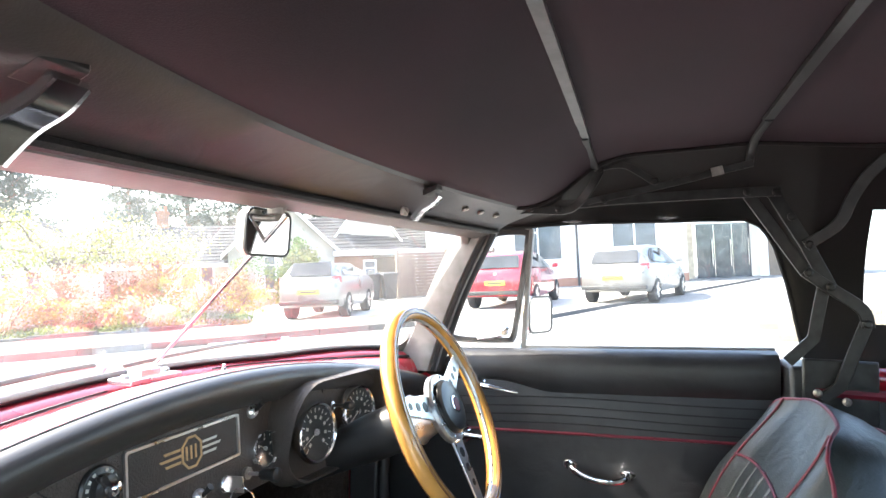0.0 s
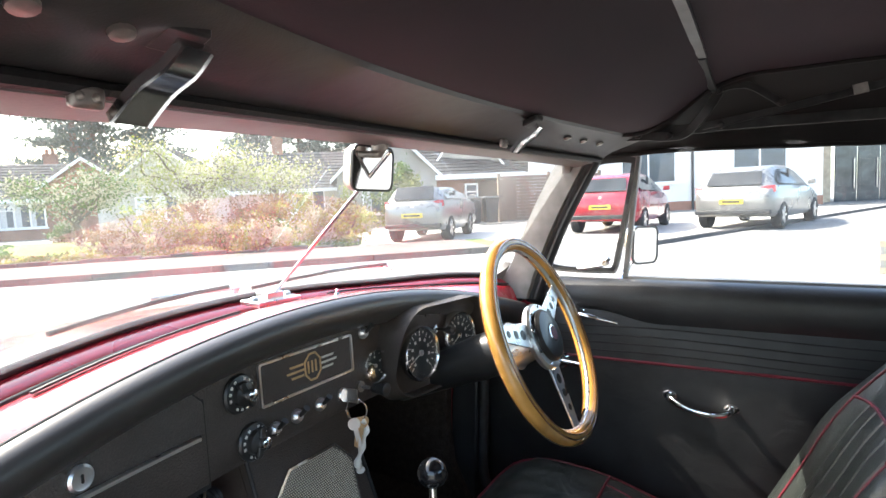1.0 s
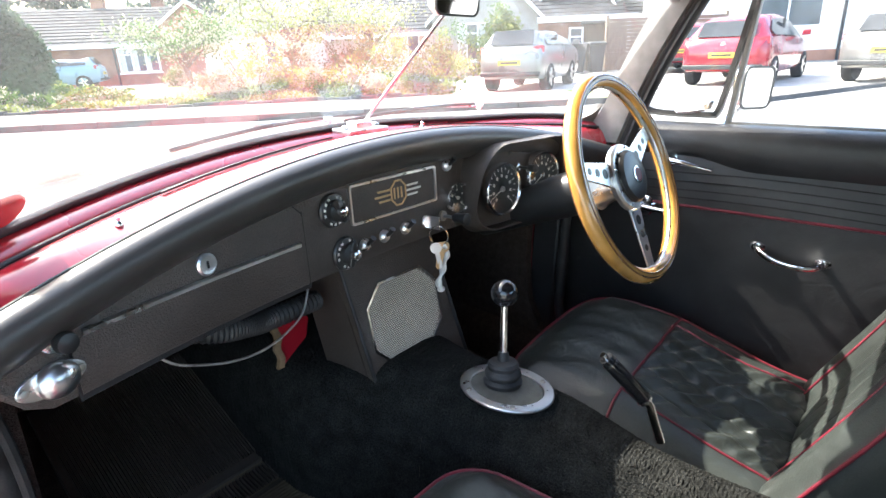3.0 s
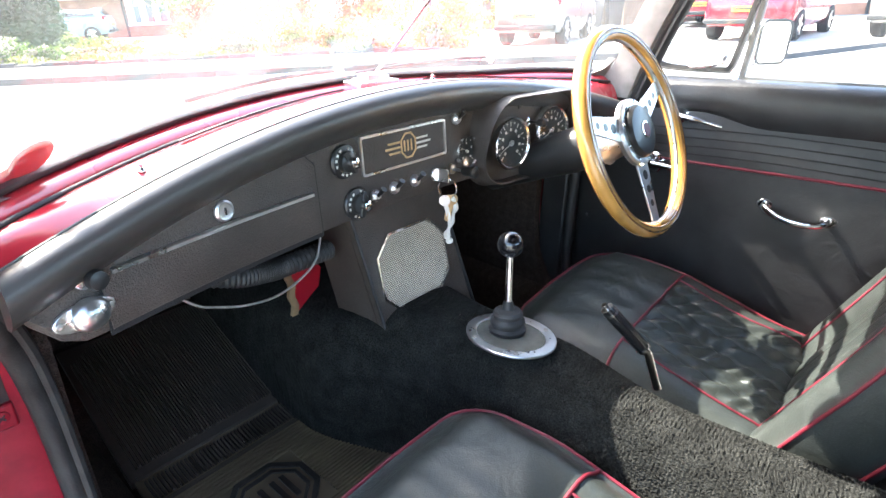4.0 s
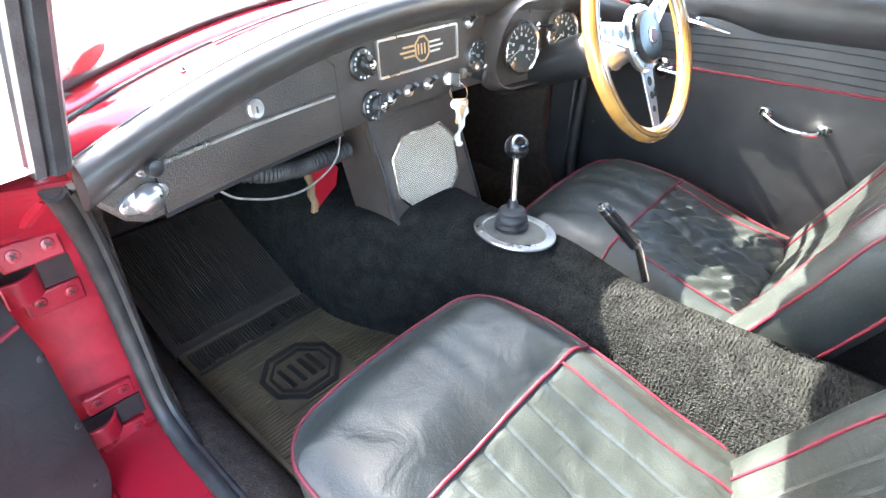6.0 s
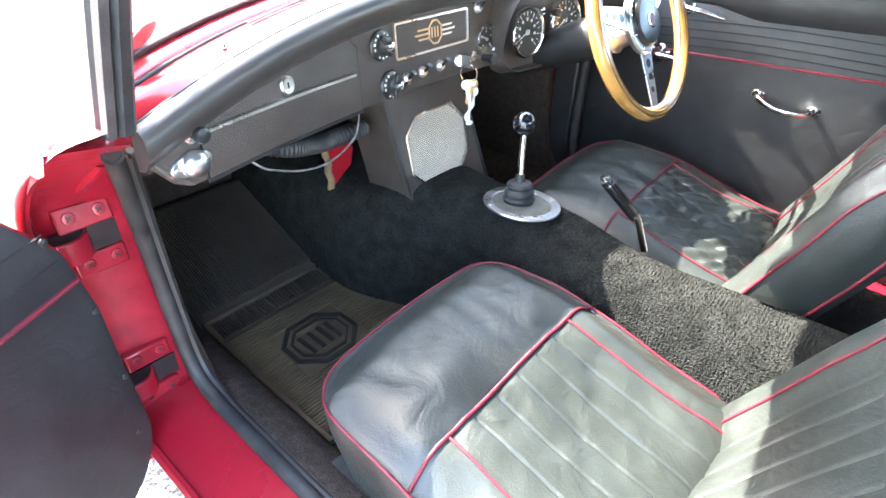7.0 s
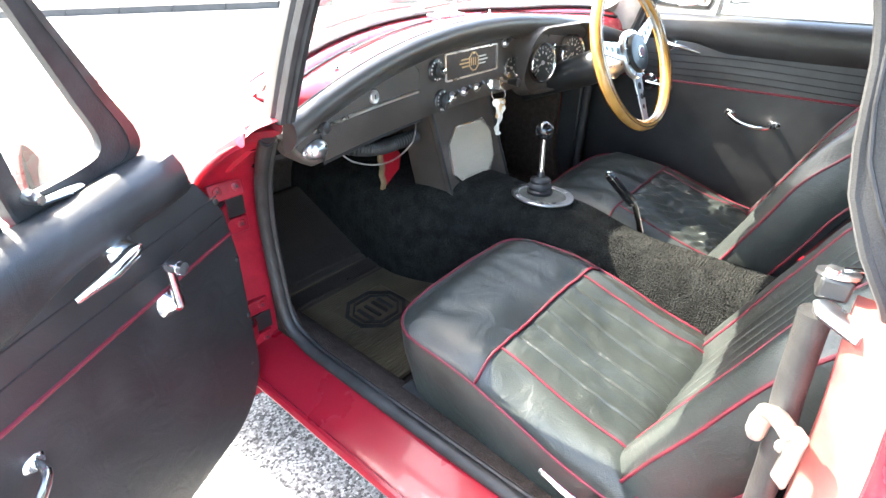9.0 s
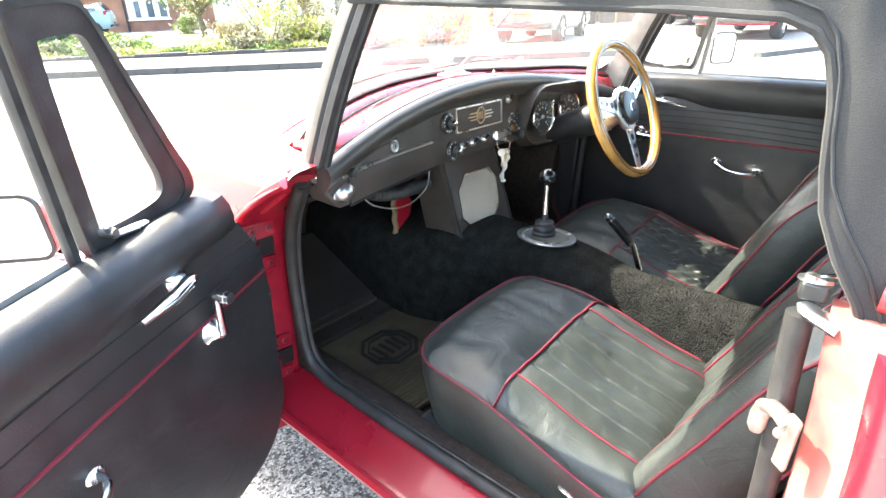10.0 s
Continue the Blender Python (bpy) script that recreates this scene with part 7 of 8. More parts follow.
def chimney(parent, x, y, z0, z1):
    bm = bm_new()
    box(bm, (x - 0.30, y - 0.24, z0), (x + 0.30, y + 0.24, z1))
    box(bm, (x - 0.34, y - 0.28, z1 - 0.16), (x + 0.34, y + 0.28, z1 - 0.06))
    ch = part("chimney", bm, BRICKRED, parent, "brick chimney stack")
    for dx in (-0.14, 0.14):
        bm = bm_new()
        lathe(bm, [(0.10, z1), (0.08, z1 + 0.25), (0.10, z1 + 0.28)], Matrix.Translation((x + dx, y, 0)), 10)
        part("chimney_pot", bm, BRICKRED, ch)


def gable_end(house, x0, x1, eave, peak, y0, depth, wall, over=0.35):
    """A wing whose gable faces the street."""
    xm = (x0 + x1) / 2
    bm = bm_new()
    rings(bm, [[V((x0, y, -0.3)), V((x1, y, -0.3)), V((x1, y, eave)), V((xm, y, peak - 0.06)), V((x0, y, eave))] for y in (y0, y0 + depth)])
    part("wall", bm, wall, house)
    k = (peak - eave) / (xm - x0)
    for sgn in (-1, 1):
        e = V((xm + sgn * (xm - x0 + over), y0 - 0.25, eave - k * over))
        e2, r, r2 = e + V((0, depth + 0.25, 0)), V((xm, y0 - 0.25, peak)), V((xm, y0 + depth, peak))
        bm = bm_new()
        courses(bm, e, e2, r2, r, 12)
        part("roof", bm, TILE, house, "grey interlocking tiles")
        barge(house, e + V((0, 0, 0.05)), r + V((0, 0, 0.05)))


def long_range(house, x0, x1, eave, ridge, y0, depth, wall, over=0.4):
    """A range whose eaves face the street."""
    bm = bm_new()
    rings(bm, [[V((x, y0, -0.3)), V((x, y0, eave)), V((x, y0 + depth / 2, ridge - 0.08)), V((x, y0 + depth, eave)), V((x, y0 + depth, -0.3))] for x in (x0, x1)])
    part("wall", bm, wall, house)
    k = (ridge - eave) / (depth / 2)
    a, b = V((x0 - 0.2, y0 - over, eave - k * over)), V((x1 + 0.2, y0 - over, eave - k * over))
    c, d = V((x1 + 0.2, y0 + depth / 2, ridge)), V((x0 - 0.2, y0 + depth / 2, ridge))
    bm = bm_new()
    courses(bm, a, b, c, d, 12)
    courses(bm, a + V((0, depth + 2 * over, 0)), b + V((0, depth + 2 * over, 0)), c, d, 12)
    part("roof", bm, TILE, house, "grey interlocking tiles")
    bm = bm_new()
    box(bm, (x0 - 0.2, y0 - over - 0.08, eave - k * over - 0.14), (x1 + 0.2, y0 - over + 0.02, eave - k * over + 0.03))
    part("gutter", bm, UPVC, house)


R1 = math.degrees(math.atan2(-0.62, 0.785))
h1 = thing("bungalow", "brick bungalow with grey tiled roof and white bargeboards", "house", "bungalows across the road", m=BG @ Matrix.Translation((9.07, 31.56, 0)) @ pose(0, 0, 0, 0, 0, R1))
long_range(h1, -9, 5.0, 2.05, 3.75, 0.4, 7.0, BRICKRED)
gable_end(h1, 3.5, 8.9, 1.75, 3.75, 0.5, 8.0, BRICKRED)
window(h1, 2.72, 0.55, 1.85, 1.15, 0.38, 3)
chimney(h1, 1.2, 4.2, 3.3, 4.35)
chimney(h1, 3.6, 6.5, 3.0, 4.5)
bm = bm_new()
cyl(bm, (2.60, 0.33, 0), (2.60, 0.33, 1.9), 0.05, 0.05, 8)
part("downpipe", bm, PLAST, h1)
h2 = thing("bungalow", "cream rendered bungalow behind blossoming apple trees", "house", "bungalows across the road", m=BG @ Matrix.Translation((16.44, 25.35, 0)) @ pose(0, 0, 0, 0, 0, R1 - 10))
gable_end(h2, -3.0, 3.0, 1.9, 4.25, 0.0, 8.0, RENDER_CREAM)
long_range(h2, 2.0, 10.5, 2.05, 4.05, 0.6, 7.2, RENDER_CREAM)
window(h2, -1.3, 0.6, 2.0, 1.2, -0.02, 2)
window(h2, 5.8, 0.6, 1.9, 1.2, 0.58, 2)
chimney(h2, 5.2, 4.2, 3.6, 4.9)
bm = bm_new()
box(bm, (3.2, 0.55, 0.0), (5.0, 0.60, 1.0))
part("brick_panel", bm, BRICKRED, h2)
h3 = thing("bungalow", "grey rendered bungalow with steep gable and flat-roofed porch", "house", "bungalows across the road", m=BG @ Matrix.Translation((16.42, 14.38, 0)) @ pose(0, 0, 0, 0, 0, -50.5))
gable_end(h3, 0.0, 3.95, 2.15, 4.10, 0.0, 9.0, RENDER_GREY, 0.25)
window(h3, 0.95, 0.55, 1.5, 1.35, -0.02, 2)
long_range(h3, 3.6, 8.0, 2.2, 3.9, 3.2, 5.0, TIMBER)
bm = bm_new()
box(bm, (3.9, -0.3, 1.78), (7.6, 4.0, 1.98))
part("flat_roof", bm, UPVC, h3, "flat roof with white fascia")
bm = bm_new()
box(bm, (3.95, 0.25, 0.0), (5.6, 0.4, 1.78))
part("porch_wall", bm, BRICKRED, h3)
window(h3, 5.15, 0.35, 0.55, 1.25, 0.22, 1, False)
bm = bm_new()
box(bm, (5.75, 0.6, 0.0), (7.5, 0.7, 1.5))
part("side_gate", bm, TIMBER, h3)
bm = bm_new()
box(bm, (7.25, -0.2, 0.0), (7.37, -0.08, 1.8))
part("porch_post", bm, UPVC, h3)
h5 = thing("bungalow", "distant tiled bungalow roof behind the porch", "house", "bungalows across the road", m=BG @ Matrix.Translation((24.5, 12.6, 0)) @ pose(0, 0, 0, 0, 0, -58))
long_range(h5, -1.0, 5.2, 2.3, 4.1, 0.0, 7.0, RENDER_GREY)
gable_end(h5, -2.0, 1.6, 2.4, 4.9, -1.0, 6.0, RENDER_GREY, 0.2)
# slatted fence and bins
fence = thing("panel_fence", "weathered slatted timber fence panels", "fence", m=BG @ Matrix.Translation((19.6, 8.7, 0)) @ pose(0, 0, 0, 0, 0, -44))
for i in range(14):
    bm = bm_new()
    box(bm, (-0.2, 0, 0.05 + i * 0.125), (4.2, 0.022, 0.165 + i * 0.125), pose(0, 0, 0, 4, 0, 0))
    part("slat", bm, TIMBER, fence)
for x in (-0.25, 1.9, 4.2):
    bm = bm_new()
    box(bm, (x, -0.05, 0), (x + 0.1, 0.06, 1.9))
    part("post", bm, TIMBER, fence)
for k in range(2):
    wb = thing("wheelie_bin", "dark green wheeled bin standing by the gate", "bin", "wheeled bins", m=BG @ Matrix.Translation((18.1 + 0.42 * k, 9.3 - 0.5 * k, 0)) @ pose(0, 0, 0, 0, 0, -50))
    bm = bm_new()
    rings(bm, [[V((sx * w, sy * w * 1.1, z)) for sx, sy in ((-1, -1), (1, -1), (1, 1), (-1, 1))] for w, z in ((0.20, 0.06), (0.27, 0.95))])
    part("tub", bm, PLAST, wb, bevel=0.02)
    bm = bm_new()
    rings(bm, [[V((sx * w, sy * w * 1.1, z)) for sx, sy in ((-1, -1), (1, -1), (1, 1), (-1, 1))] for w, z in ((0.30, 0.95), (0.30, 1.0), (0.22, 1.06))])
    part("lid", bm, PLAST, wb, bevel=0.01)

# ---- the white house ----
h4 = thing("white_house", "white rendered two-storey house with dark glazed entrance", "house", m=BG @ Matrix.Translation((24.6, 7.4, 0)) @ pose(0, 0, 0, 0, 0, -66))
bm = bm_new()
box(bm, (-2.0, 0.0, 0.40), (10.7, 0.3, 6.2))
box(bm, (10.4, 0.3, -0.3), (10.7, 2.2, 6.2))
box(bm, (10.7, 2.0, 2.9), (18.0, 2.3, 6.2))
part("wall", bm, WHITEWALL, h4, "white rendered wall")
bm = bm_new()
box(bm, (-2.0, -0.03, -0.3), (10.7, 0.27, 0.40))
part("plinth", bm, BRICKRED, h4, "brick plinth")
bm = bm_new()
box(bm, (-2.2, -0.4, 6.2), (18.0, 8.0, 6.5))
part("roof", bm, TILE, h4)
window(h4, 2.1, 1.25, 2.4, 1.9, -0.02, 2, False)
window(h4, 6.9, 1.5, 2.3, 2.0, -0.02, 2, False)
bm = bm_new()
cyl(bm, (5.2, -0.08, -0.2), (5.2, -0.08, 6.2), 0.055, 0.055, 10)
part("downpipe", bm, PLAST, h4, "black downpipe")
bm = bm_new()
box(bm, (10.75, 1.95, -0.2), (12.1, 2.05, 2.9))
part("door_panel", bm, BRICKBUFF, h4, "tan entrance panel")
for k in range(3):
    bm = bm_new()
    box(bm, (12.3 + k * 1.0, 1.95, -0.2), (13.24 + k * 1.0, 2.02, 2.85))
    part("glazed_door", bm, DARKDOOR, h4, "dark glazed door")
    bm = bm_new()
    cyl(bm, (13.1 + k, 1.90, 0.6), (13.1 + k, 1.90, 2.0), 0.025, 0.025, 8)
    part("door_handle", bm, CHROME, h4)
bm = bm_new()
box(bm, (15.4, 1.5, -0.2), (15.9, 2.2, 2.95))
part("pier", bm, WHITEWALL, h4)
bm = bm_new()
box(bm, (16.0, 1.7, -0.2), (21.0, 1.8, 2.4))
part("side_fence", bm, TIMBER, h4)


# ---- parked hatchbacks ----
def build_hatch(paint, label, L=4.1, W=0.88, H=1.46):
    car_t = thing("hatchback", label, "car", "parked hatchbacks")
    st = [  # along, half width, sill, belt, roof height, roof half width
        (0.00, 0.80, 0.42, 0.80, 0.80, 0.70), (0.06, 0.92, 0.34, 0.92, 0.95, 0.80), (0.20, 0.96, 0.30, 0.98, 1.06, 0.80), (0.42, 0.985, 0.28, 1.0, 1.32, 0.70), (0.75, 1.0, 0.26, 1.0, H - 0.04, 0.68),
        (1.3, 1.0, 0.24, 0.99, H, 0.69), (2.0, 1.0, 0.24, 0.97, H - 0.02, 0.70), (2.5, 1.0, 0.24, 0.95, H - 0.12, 0.70), (2.9, 1.0, 0.24, 0.94, 1.12, 0.76), (3.15, 0.99, 0.24, 0.93, 0.95, 0.82),
        (3.6, 0.97, 0.25, 0.84, 0.86, 0.78), (L - 0.15, 0.90, 0.28, 0.70, 0.72, 0.70), (L, 0.78, 0.36, 0.56, 0.57, 0.60)]
    bm = bm_new()
    loops = []
    for s, w, z0, zb, zt, wr in st:
        half = [(w * 0.90, z0), (w * 0.985, z0 + 0.12), (w, lerp(z0, zb, 0.55)), (w * 0.97, zb - 0.03), (w * 0.945, zb), (wr, zt - 0.05), (wr * 0.90, zt - 0.005), (wr * 0.4, zt)]
        loops.append([V((s, y * W, z)) for y, z in half] + [V((s, -y * W, z)) for y, z in half[::-1]])
    rings(bm, loops)
    part("body", bm, paint, car_t, "smooth painted body", sharp=55)
    for sgn in (-1, 1):
        bm = bm_new()
        rings(bm, [[V((s, sgn * (0.956 * W + o), zb)), V((s, sgn * (0.956 * W + o - 0.012), zb)), V((s, sgn * (wr * W + o + 0.004 - 0.012), zt)), V((s, sgn * (wr * W + o + 0.004), zt))] for s, zb, zt, wr, o in ((0.50, 1.03, 1.12, 0.86, 0.012), (0.9, 1.02, H - 0.12, 0.735, 0.012), (1.5, 1.01, H - 0.09, 0.735, 0.012), (2.2, 0.99, H - 0.13, 0.75, 0.012), (2.75, 0.97, 1.10, 0.85, 0.012))])
        part("side_window", bm, AUTOGLASS, car_t, "tinted side glass")
        bm = bm_new()
        box(bm, (1.46, sgn * 0.86 * W - 0.02, 0.99), (1.54, sgn * 0.86 * W + 0.03, H - 0.10))
        part("door_pillar", bm, PLAST, car_t)
        bm = bm_new()
        rings(bm, [[V((2.62, sgn * (W + 0.02), 0.98)), V((2.62, sgn * (W + 0.20), 0.99)), V((2.62, sgn * (W + 0.20), 1.11)), V((2.62, sgn * (W + 0.04), 1.10))], [V((2.72, sgn * (W + 0.02), 0.99)), V((2.74, sgn * (W + 0.16), 1.0)), V((2.74, sgn * (W + 0.16), 1.09)), V((2.72, sgn * (W + 0.04), 1.09))]])
        part("door_mirror", bm, paint, car_t, bevel=0.015)
        bm = bm_new()
        rings(bm, [[V((x, sgn * y, z)) for x, y, z in ((0.035 + dx, 0.52 * W, 0.80), (0.03 + dx, 0.84 * W, 0.82), (0.17 + dx, 0.965 * W, 0.86), (0.17 + dx, 0.955 * W, 1.0), (0.10 + dx, 0.80 * W, 1.0), (0.085 + dx, 0.55 * W, 0.93))] for dx in (-0.015, 0.06)])
        part("tail_lamp", bm, LAMPRED, car_t, "red tail lamp cluster")
    bm = bm_new()
    rings(bm, [[V((s, y * W, z)) for y, z in ((-w0, z0), (w0, z0), (w1, z1), (-w1, z1))] for s, w0, w1, z0, z1 in ((0.0, 0.66, 0.60, 1.03, 1.34),)] + [[V((0.02, y * W, z)) for y, z in ((-0.66, 1.03), (0.66, 1.03), (0.60, 1.34), (-0.60, 1.34))]])
    bmesh.ops.transform(bm, matrix=Matrix.Shear("YZ", 4, (0, 0)) if False else Matrix(((1, 0, 0.80, -0.80 * 1.03 + 0.115), (0, 1, 0, 0), (0, 0, 1, 0), (0, 0, 0, 1))), verts=bm.verts)
    part("rear_window", bm, AUTOGLASS, car_t, "tinted rear glass")
    bm = bm_new()
    box(bm, (-0.045, -0.90 * W, 0.36), (0.10, 0.90 * W, 0.46))
    part("bumper_strip", bm, PLAST, car_t, "black lower bumper", bevel=0.02)
    bm = bm_new()
    box(bm, (-0.03, -0.26, 0.60), (-0.005, 0.26, 0.71))
    pl = part("number_plate", bm, PLATE_Y, car_t, "yellow plate with dark bars")
    bm = bm_new()
    box(bm, (-0.035, -0.20, 0.635), (-0.031, 0.20, 0.675))
    part("plate_bar", bm, PLAST, pl)
    bm = bm_new()
    lathe(bm, [(0.055, 0), (0.05, 0.012), (0.01, 0.014)], Matrix.Translation((0.035, 0, 0.87)) @ pose(0, 0, 0, 0, -90, 0), 16)
    part("badge", bm, CHROME, car_t)
    for sx in (0.72, L - 0.82):
        for sgn in (-1, 1):
            WX = Matrix.Translation((sx, sgn * (W - 0.10), 0.31)) @ pose(0, 0, 0, 90 * sgn, 0, 0)
            wh = turned("wheel", [(0.20, -0.11), (0.29, -0.11), (0.312, -0.08), (0.315, 0.0), (0.312, 0.08), (0.29, 0.105), (0.21, 0.105), (0.205, 0.06)], WX @ pose(0, 0, 0, 180, 0, 0), TYRE, car_t, "black tyre", 28)
            turned("rim", [(0.208, 0.06), (0.206, 0.09), (0.195, 0.08), (0.05, 0.07), (0.045, 0.095), (0.01, 0.097)], WX @ pose(0, 0, 0, 180, 0, 0), PLAST, wh, "", 24)
            for k in range(5):
                bm = bm_new()
                prism(bm, [(0.03, -0.03), (0.20, -0.022), (0.20, 0.022), (0.03, 0.03)], 0.02, WX @ pose(0, 0, 0, 180, 0, 0) @ pose(0, 0, 0.082, 0, 0, 72 * k))
                part("rim_spoke", bm, ALLOY, wh)
    return car_t


red_c = build_hatch(PAINT_R, "red hatchback parked on the forecourt of the white house", 4.2, 0.90, 1.46)
place(red_c, BG @ Matrix.Translation((12.95, 3.33, 0.012)) @ pose(0, 0, 0, 0, 0, -3))
silver_c = build_hatch(PAINT_S, "silver-grey hatchback parked beside the low kerb", 4.35, 0.91, 1.48)
place(silver_c, BG @ Matrix.Translation((14.0, 0.56, 0.012)) @ pose(0, 0, 0, 0, 0, -16))
c3_c = build_hatch(PAINT_S, "small silver hatchback parked on the drive of the grey bungalow", 3.6, 0.77, 1.32)
place(c3_c, BG @ Matrix.Translation((10.45, 7.10, 0.03)) @ pose(0, 0, 0, 0, 0, 14))
red2 = copy_thing(red_c, BG @ Matrix.Translation((18.2, 5.9, 0.012)) @ pose(0, 0, 0, 0, 0, 4))
tagged(red2, "second red hatchback parked beyond the first")
blue_c = build_hatch(PAINT_B, "pale blue hatchback parked in front of the brick bungalow", 3.7, 0.80, 1.27)
place(blue_c, BG @ Matrix.Translation((9.75, 27.7, 0.0)) @ pose(0, 0, 0, 0, 0, 150))


# ---- plants ----
def leaf_mesh(points, size, seed, flat=0.5):
    """One mesh of small bent leaves round the given points."""
    rng = np.random.default_rng(seed)
    n = len(points)
    c = np.array(points)
    d1 = rng.normal(size=(n, 3))
    d1 /= np.linalg.norm(d1, axis=1)[:, None]
    d2 = np.cross(d1, rng.normal(size=(n, 3)))
    d2 /= np.linalg.norm(d2, axis=1)[:, None]
    s = size * rng.uniform(0.6, 1.4, size=(n, 1))
    v = np.stack([c - d1 * s, c + d2 * s * flat, c + d1 * s, c - d2 * s * flat], 1).reshape(-1, 3)
    me = bpy.data.meshes.new("leaves")
    me.from_pydata(v.tolist(), [], [(4 * i, 4 * i + 1, 4 * i + 2, 4 * i + 3) for i in range(n)])
    return me


def cloud(rng, n, c, r, clumps=14, spread=0.34):
    cs = rng.normal(size=(clumps, 3))
    cs /= np.linalg.norm(cs, axis=1)[:, None]
    cs *= rng.uniform(0.35, 0.95, size=(clumps, 1))
    pick = rng.integers(0, clumps, n)
    p = cs[pick] + rng.normal(size=(n, 3)) * spread * 0.5
    p = p * np.array(r) + np.array(c)
    p[:, 2] = np.maximum(p[:, 2], 0.05)
    return p


def leaves(name, me, mt, parent, lab=""):
    me.materials.append(mt)
    o = new(name, me)
    o.parent = parent
    if lab:
        o["label"] = lab
    return o


def tree(name, label, x, y, h, r, mts, seed, n=3500, size=0.05, trunk=0.11):
    rng = np.random.default_rng(seed)
    t = thing(name, label, "tree", "garden trees", m=BG @ Matrix.Translation((x, y, 0)))
    bm = bm_new()
    tube(bm, smooth_path([(0, 0, -0.1), (0.05, 0.03, h * 0.2), (-0.04, 0.05, h * 0.38), (0.06, 0.0, h * 0.6)], 4), [trunk * (1 - 0.035 * i) for i in range(13)], 10)
    part("trunk", bm, BARK, t, "gnarled trunk")
    tips = []
    for k in range(11):
        a = k * 2.4 + rng.uniform(-0.3, 0.3)
        z0 = h * rng.uniform(0.26, 0.55)
        ln = r * rng.uniform(0.7, 1.05)
        pts = [V((0.02, 0.02, z0))]
        for j in range(1, 6):
            f = j / 5
            pts.append(V((math.cos(a + 0.3 * math.sin(j * 1.7 + k)) * ln * f, math.sin(a + 0.3 * math.sin(j * 1.3 + k)) * ln * f, z0 + h * 0.45 * f ** 0.8 * rng.uniform(0.7, 1.1))))
        bm = bm_new()
        tube(bm, smooth_path(pts, 3), [trunk * 0.5 * (1 - 0.058 * i) for i in range(16)], 6)
        part("limb", bm, BARK, t)
        tips += pts[2:]
    pts = []
    for p in tips:
        q = rng.normal(size=(n // len(tips), 3)) * np.array([r * 0.17, r * 0.17, h * 0.075]) + np.array(p)
        pts.append(q)
    pts = np.concatenate(pts)
    half = len(pts) // 2
    rng.shuffle(pts)
    leaves("crown", leaf_mesh(pts[:half], size, seed + 1), mts[0], t, "uneven airy crown")
    leaves("crown", leaf_mesh(pts[half:], size, seed + 2), mts[1], t)
    return t


tree("apple_tree", "old apple tree in blossom with spreading limbs", 11.2, 16.0, 3.15, 1.95, (LEAF_B, LEAF_Y), 11, 5200, 0.055, 0.13)
tree("apple_tree", "low blossoming apple tree on the lawn", 8.9, 18.6, 2.3, 1.95, (LEAF_B, LEAF_G), 12, 4800, 0.055, 0.11)
tree("apple_tree", "young fruit tree in fresh leaf by the grey bungalow", 14.0, 15.2, 2.8, 1.4, (LEAF_Y, LEAF_B), 13, 2600, 0.055, 0.08)


def shrub(label, x, y, r, h, mts, seed, n=900, size=0.05, name="shrub"):
    rng = np.random.default_rng(seed)
    t = thing(name, label, "shrub", "garden shrubs", m=BG @ Matrix.Translation((x, y, 0.05)))
    bm = bm_new()
    for k in range(7):
        a = k * 2.4
        tube(bm, [(0, 0, 0), (math.cos(a) * r * 0.4, math.sin(a) * r * 0.4, h * 0.5), (math.cos(a) * r * 0.75, math.sin(a) * r * 0.75, h * 0.85)], [0.018, 0.012, 0.005], 5)
    tagged(part("stem", bm, BARK, t), kind="stuff")
    for i, mt in enumerate(mts):
        leaves("foliage", leaf_mesh(cloud(rng, n // len(mts), (0, 0, h * 0.46), (r, r, h * 0.56)), size, seed + i), mt, t)
    return t


rng0 = np.random.default_rng(5)
k = 0
for s in np.arange(-13.5, 4.0, 0.62):
    d = 3.0 + rng0.uniform(-0.15, 1.3)
    p = road_pt(s, d)
    kind = ((LEAF_R, LEAF_B), (LEAF_R, LEAF_Y), (LEAF_B, LEAF_G), (LEAF_Y, LEAF_B))[int(rng0.integers(0, 4))] if s > -1.6 else ((LEAF_G, LEAF_B), (LEAF_G, LEAF_Y))[int(rng0.integers(0, 2))]
    hh = rng0.uniform(0.45, 1.25) if s > -1.6 else (rng0.uniform(0.10, 0.2) if s > -3.9 else rng0.uniform(0.3, 0.65))
    shrub("russet and cream flowering shrub in the border" if s > -1.6 else "low green shrub with pale flowers in the border", p.x, p.y, rng0.uniform(0.35, 0.85), hh, kind, 40 + k, 1900, 0.045)
    k += 1
for (x, y, r, h, mt) in ((13.0, 13.3, 0.9, 1.5, (LEAF_Y, LEAF_Y)), (15.3, 12.5, 0.8, 1.75, (LEAF_G, LEAF_Y)), (11.0, 12.4, 0.8, 1.3, (LEAF_R, LEAF_Y)), (9.5, 13.8, 0.8, 1.4, (LEAF_R, LEAF_B)), (10.2, 22.0, 0.7, 0.85, (LEAF_G, LEAF_B)), (13.5, 11.2, 0.6, 0.7, (LEAF_Y, LEAF_B)), (12.0, 14.3, 0.9, 1.6, (LEAF_R, LEAF_R))):
    shrub("tall leafy garden shrub beside the bungalow", x, y, r, h, mt, 90 + k, 1600, 0.05)
    k += 1
shrub("dense yellow-green bush against the grey bungalow", 17.1, 11.75, 0.92, 2.1, (LEAF_Y, LEAF_G, LEAF_Y), 131, 6600, 0.075)
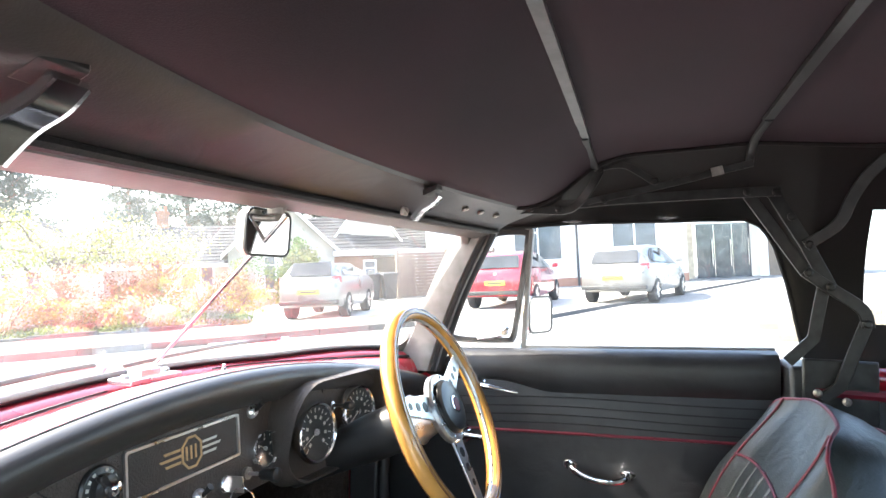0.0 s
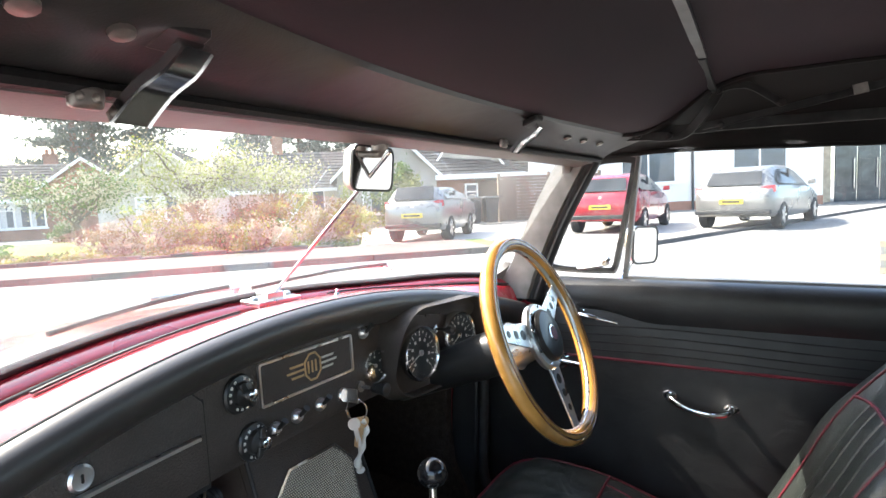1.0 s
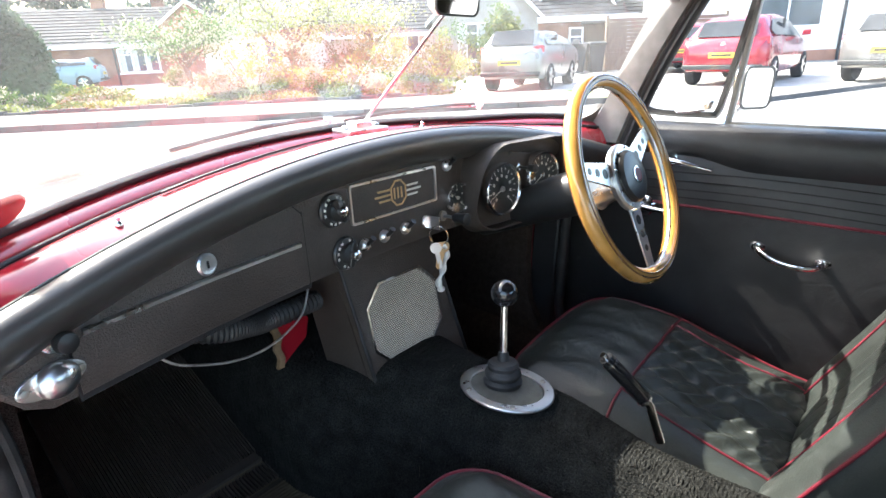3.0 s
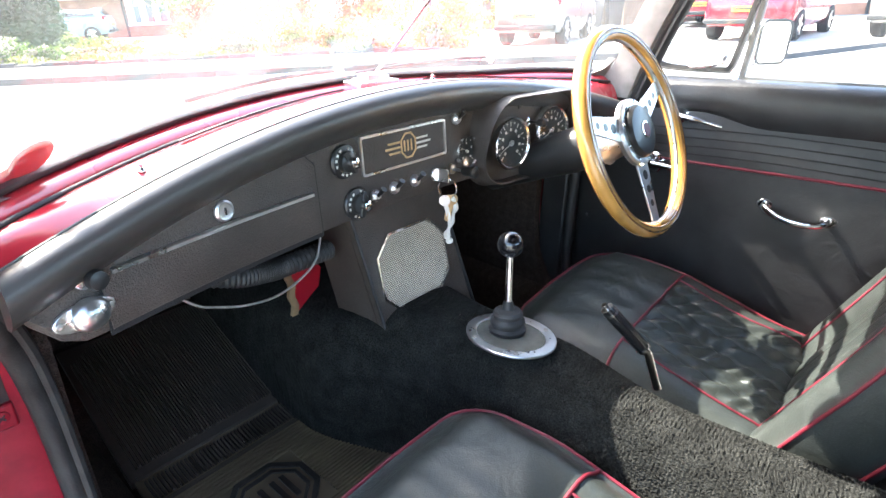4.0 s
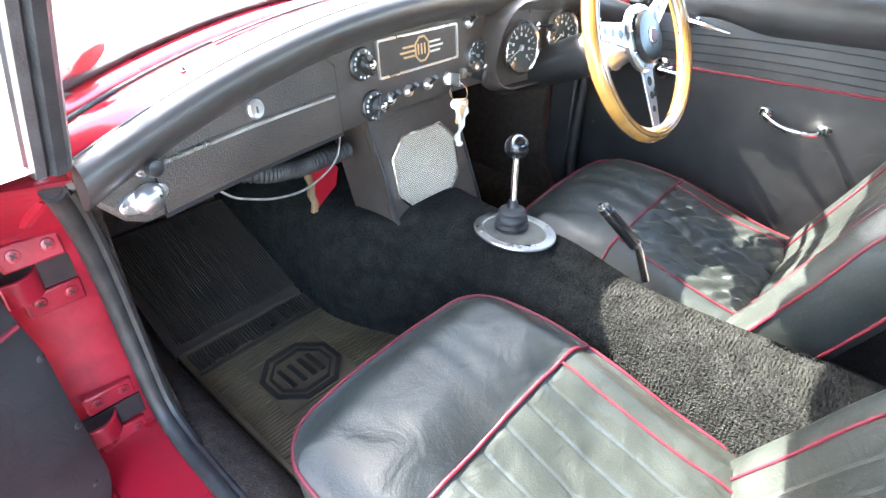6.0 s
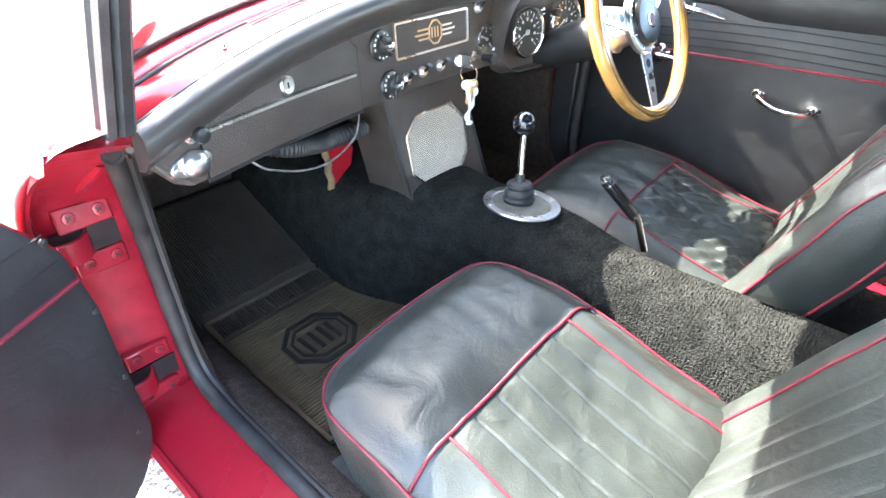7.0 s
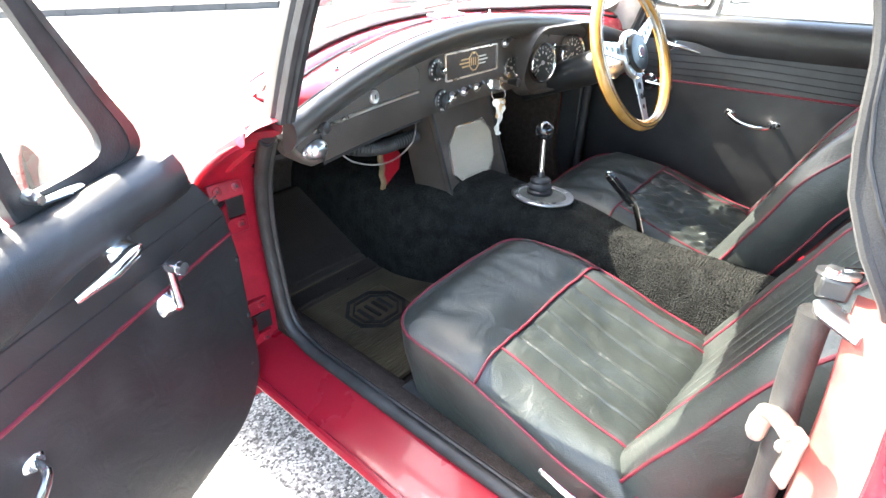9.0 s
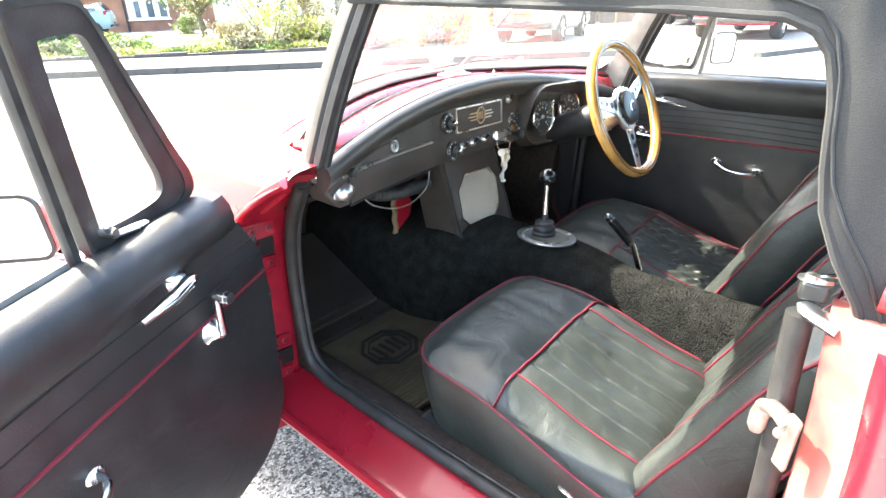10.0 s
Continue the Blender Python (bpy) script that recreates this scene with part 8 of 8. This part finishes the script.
# low plants along the front of the border
rng = np.random.default_rng(77)
for mt, n_low in ((LEAF_Y, 5200), (LEAF_G, 4200), (LEAF_B, 1800)):
    along, deep = rng.uniform(-15, 4.2, n_low), 2.66 + np.abs(rng.normal(size=n_low)) * 0.42
    tall = 0.10 + 0.16 * (0.5 + 0.5 * np.sin(along * 3.1 + (mt is LEAF_G) * 2)) * rng.uniform(0.2, 1.2, n_low)
    low = tagged(new("border_plants", leaf_mesh(np.stack([KA.x + KD.x * along + KN.x * deep, KA.y + KD.y * along + KN.y * deep, tall], 1), 0.05, 78)), "low yellow-green plants along the front of the border", "plants", kind="stuff")
    low.data.materials.append(mt)
    place(low, BG)
# clipped dark hedge
hedge = thing("hedge", "tall dark clipped evergreen hedge by the road", "hedge", m=BG @ Matrix.Translation((4.3, 20.2, 0)))
rng = np.random.default_rng(3)
bm = bm_new()
lathe(bm, [(0.9, 0.0), (1.05, 0.6), (0.95, 1.4), (0.62, 2.1), (0.2, 2.5)], None, 14)
part("core", bm, LEAF_D, hedge)
u = rng.uniform(size=(15000, 3))
zz = 2.75 * u[:, 2] ** 0.85
rad = np.interp(zz, [0.0, 0.6, 1.4, 2.1, 2.75], [1.15, 1.32, 1.2, 0.85, 0.25]) * (0.86 + 0.16 * np.sin(u[:, 0] * 44 + zz * 7) * np.sin(zz * 9 + u[:, 0] * 13))
ang = u[:, 0] * math.tau
pts = np.stack([np.cos(ang) * rad, np.sin(ang) * rad, zz], 1) + rng.normal(size=(15000, 3)) * 0.07
leaves("foliage", leaf_mesh(pts, 0.07, 4), LEAF_D, hedge, "dense dark leaves")


def conifer(x, y, h, r, seed, bare=0.35):
    rng = np.random.default_rng(seed)
    t = thing("conifer", "tall blue-green pine behind the bungalows", "tree", "pines behind the houses", m=BG @ Matrix.Translation((x, y, 0)))
    bm = bm_new()
    tube(bm, [(0, 0, 0), (0.1, 0, h * 0.5), (0, 0.1, h * 0.97)], [0.32, 0.22, 0.05], 8)
    part("trunk", bm, BARK, t)
    pts = []
    bm = bm_new()
    for k in range(26):
        z = h * lerp(bare, 0.97, k / 25)
        ln = r * (1 - 0.75 * (k / 25) ** 1.5) * rng.uniform(0.55, 1.1)
        a = k * 2.4 + rng.uniform(-0.4, 0.4)
        tip = np.array([math.cos(a) * ln, math.sin(a) * ln, z + rng.uniform(-0.3, 0.5)])
        tube(bm, [(0, 0, z - 0.3), tuple(tip)], [0.07, 0.02], 5)
        for f in np.linspace(0.35, 1.05, 4):
            c = tip * f + np.array([0, 0, z * (1 - f)])
            pts.append(rng.normal(size=(46, 3)) * np.array([0.55, 0.55, 0.18]) + c)
    tagged(part("branch", bm, BARK, t), kind="stuff")
    leaves("crown", leaf_mesh(np.concatenate(pts), 0.22, seed + 1, 0.34), PINE, t, "ragged layered crown")


for i, (x, y, h, r) in enumerate(((7.5, 47, 13, 3.5), (11.5, 49, 14, 3.5), (14.6, 46, 8.5, 2.2), (21.8, 43.5, 14, 3.0), (24, 45, 15, 3.6), (26.5, 41.5, 12, 2.6), (33, 38, 10.5, 3.0), (36, 35, 12, 3.8), (40, 33, 12, 4), (44, 28, 10, 4), (46, 23, 8.5, 4.0), (47, 19, 7.5, 4.0), (2.5, 46, 12, 3.5))):
    conifer(x, y, h, r, 200 + i, 0.15 if h < 11 else 0.32)
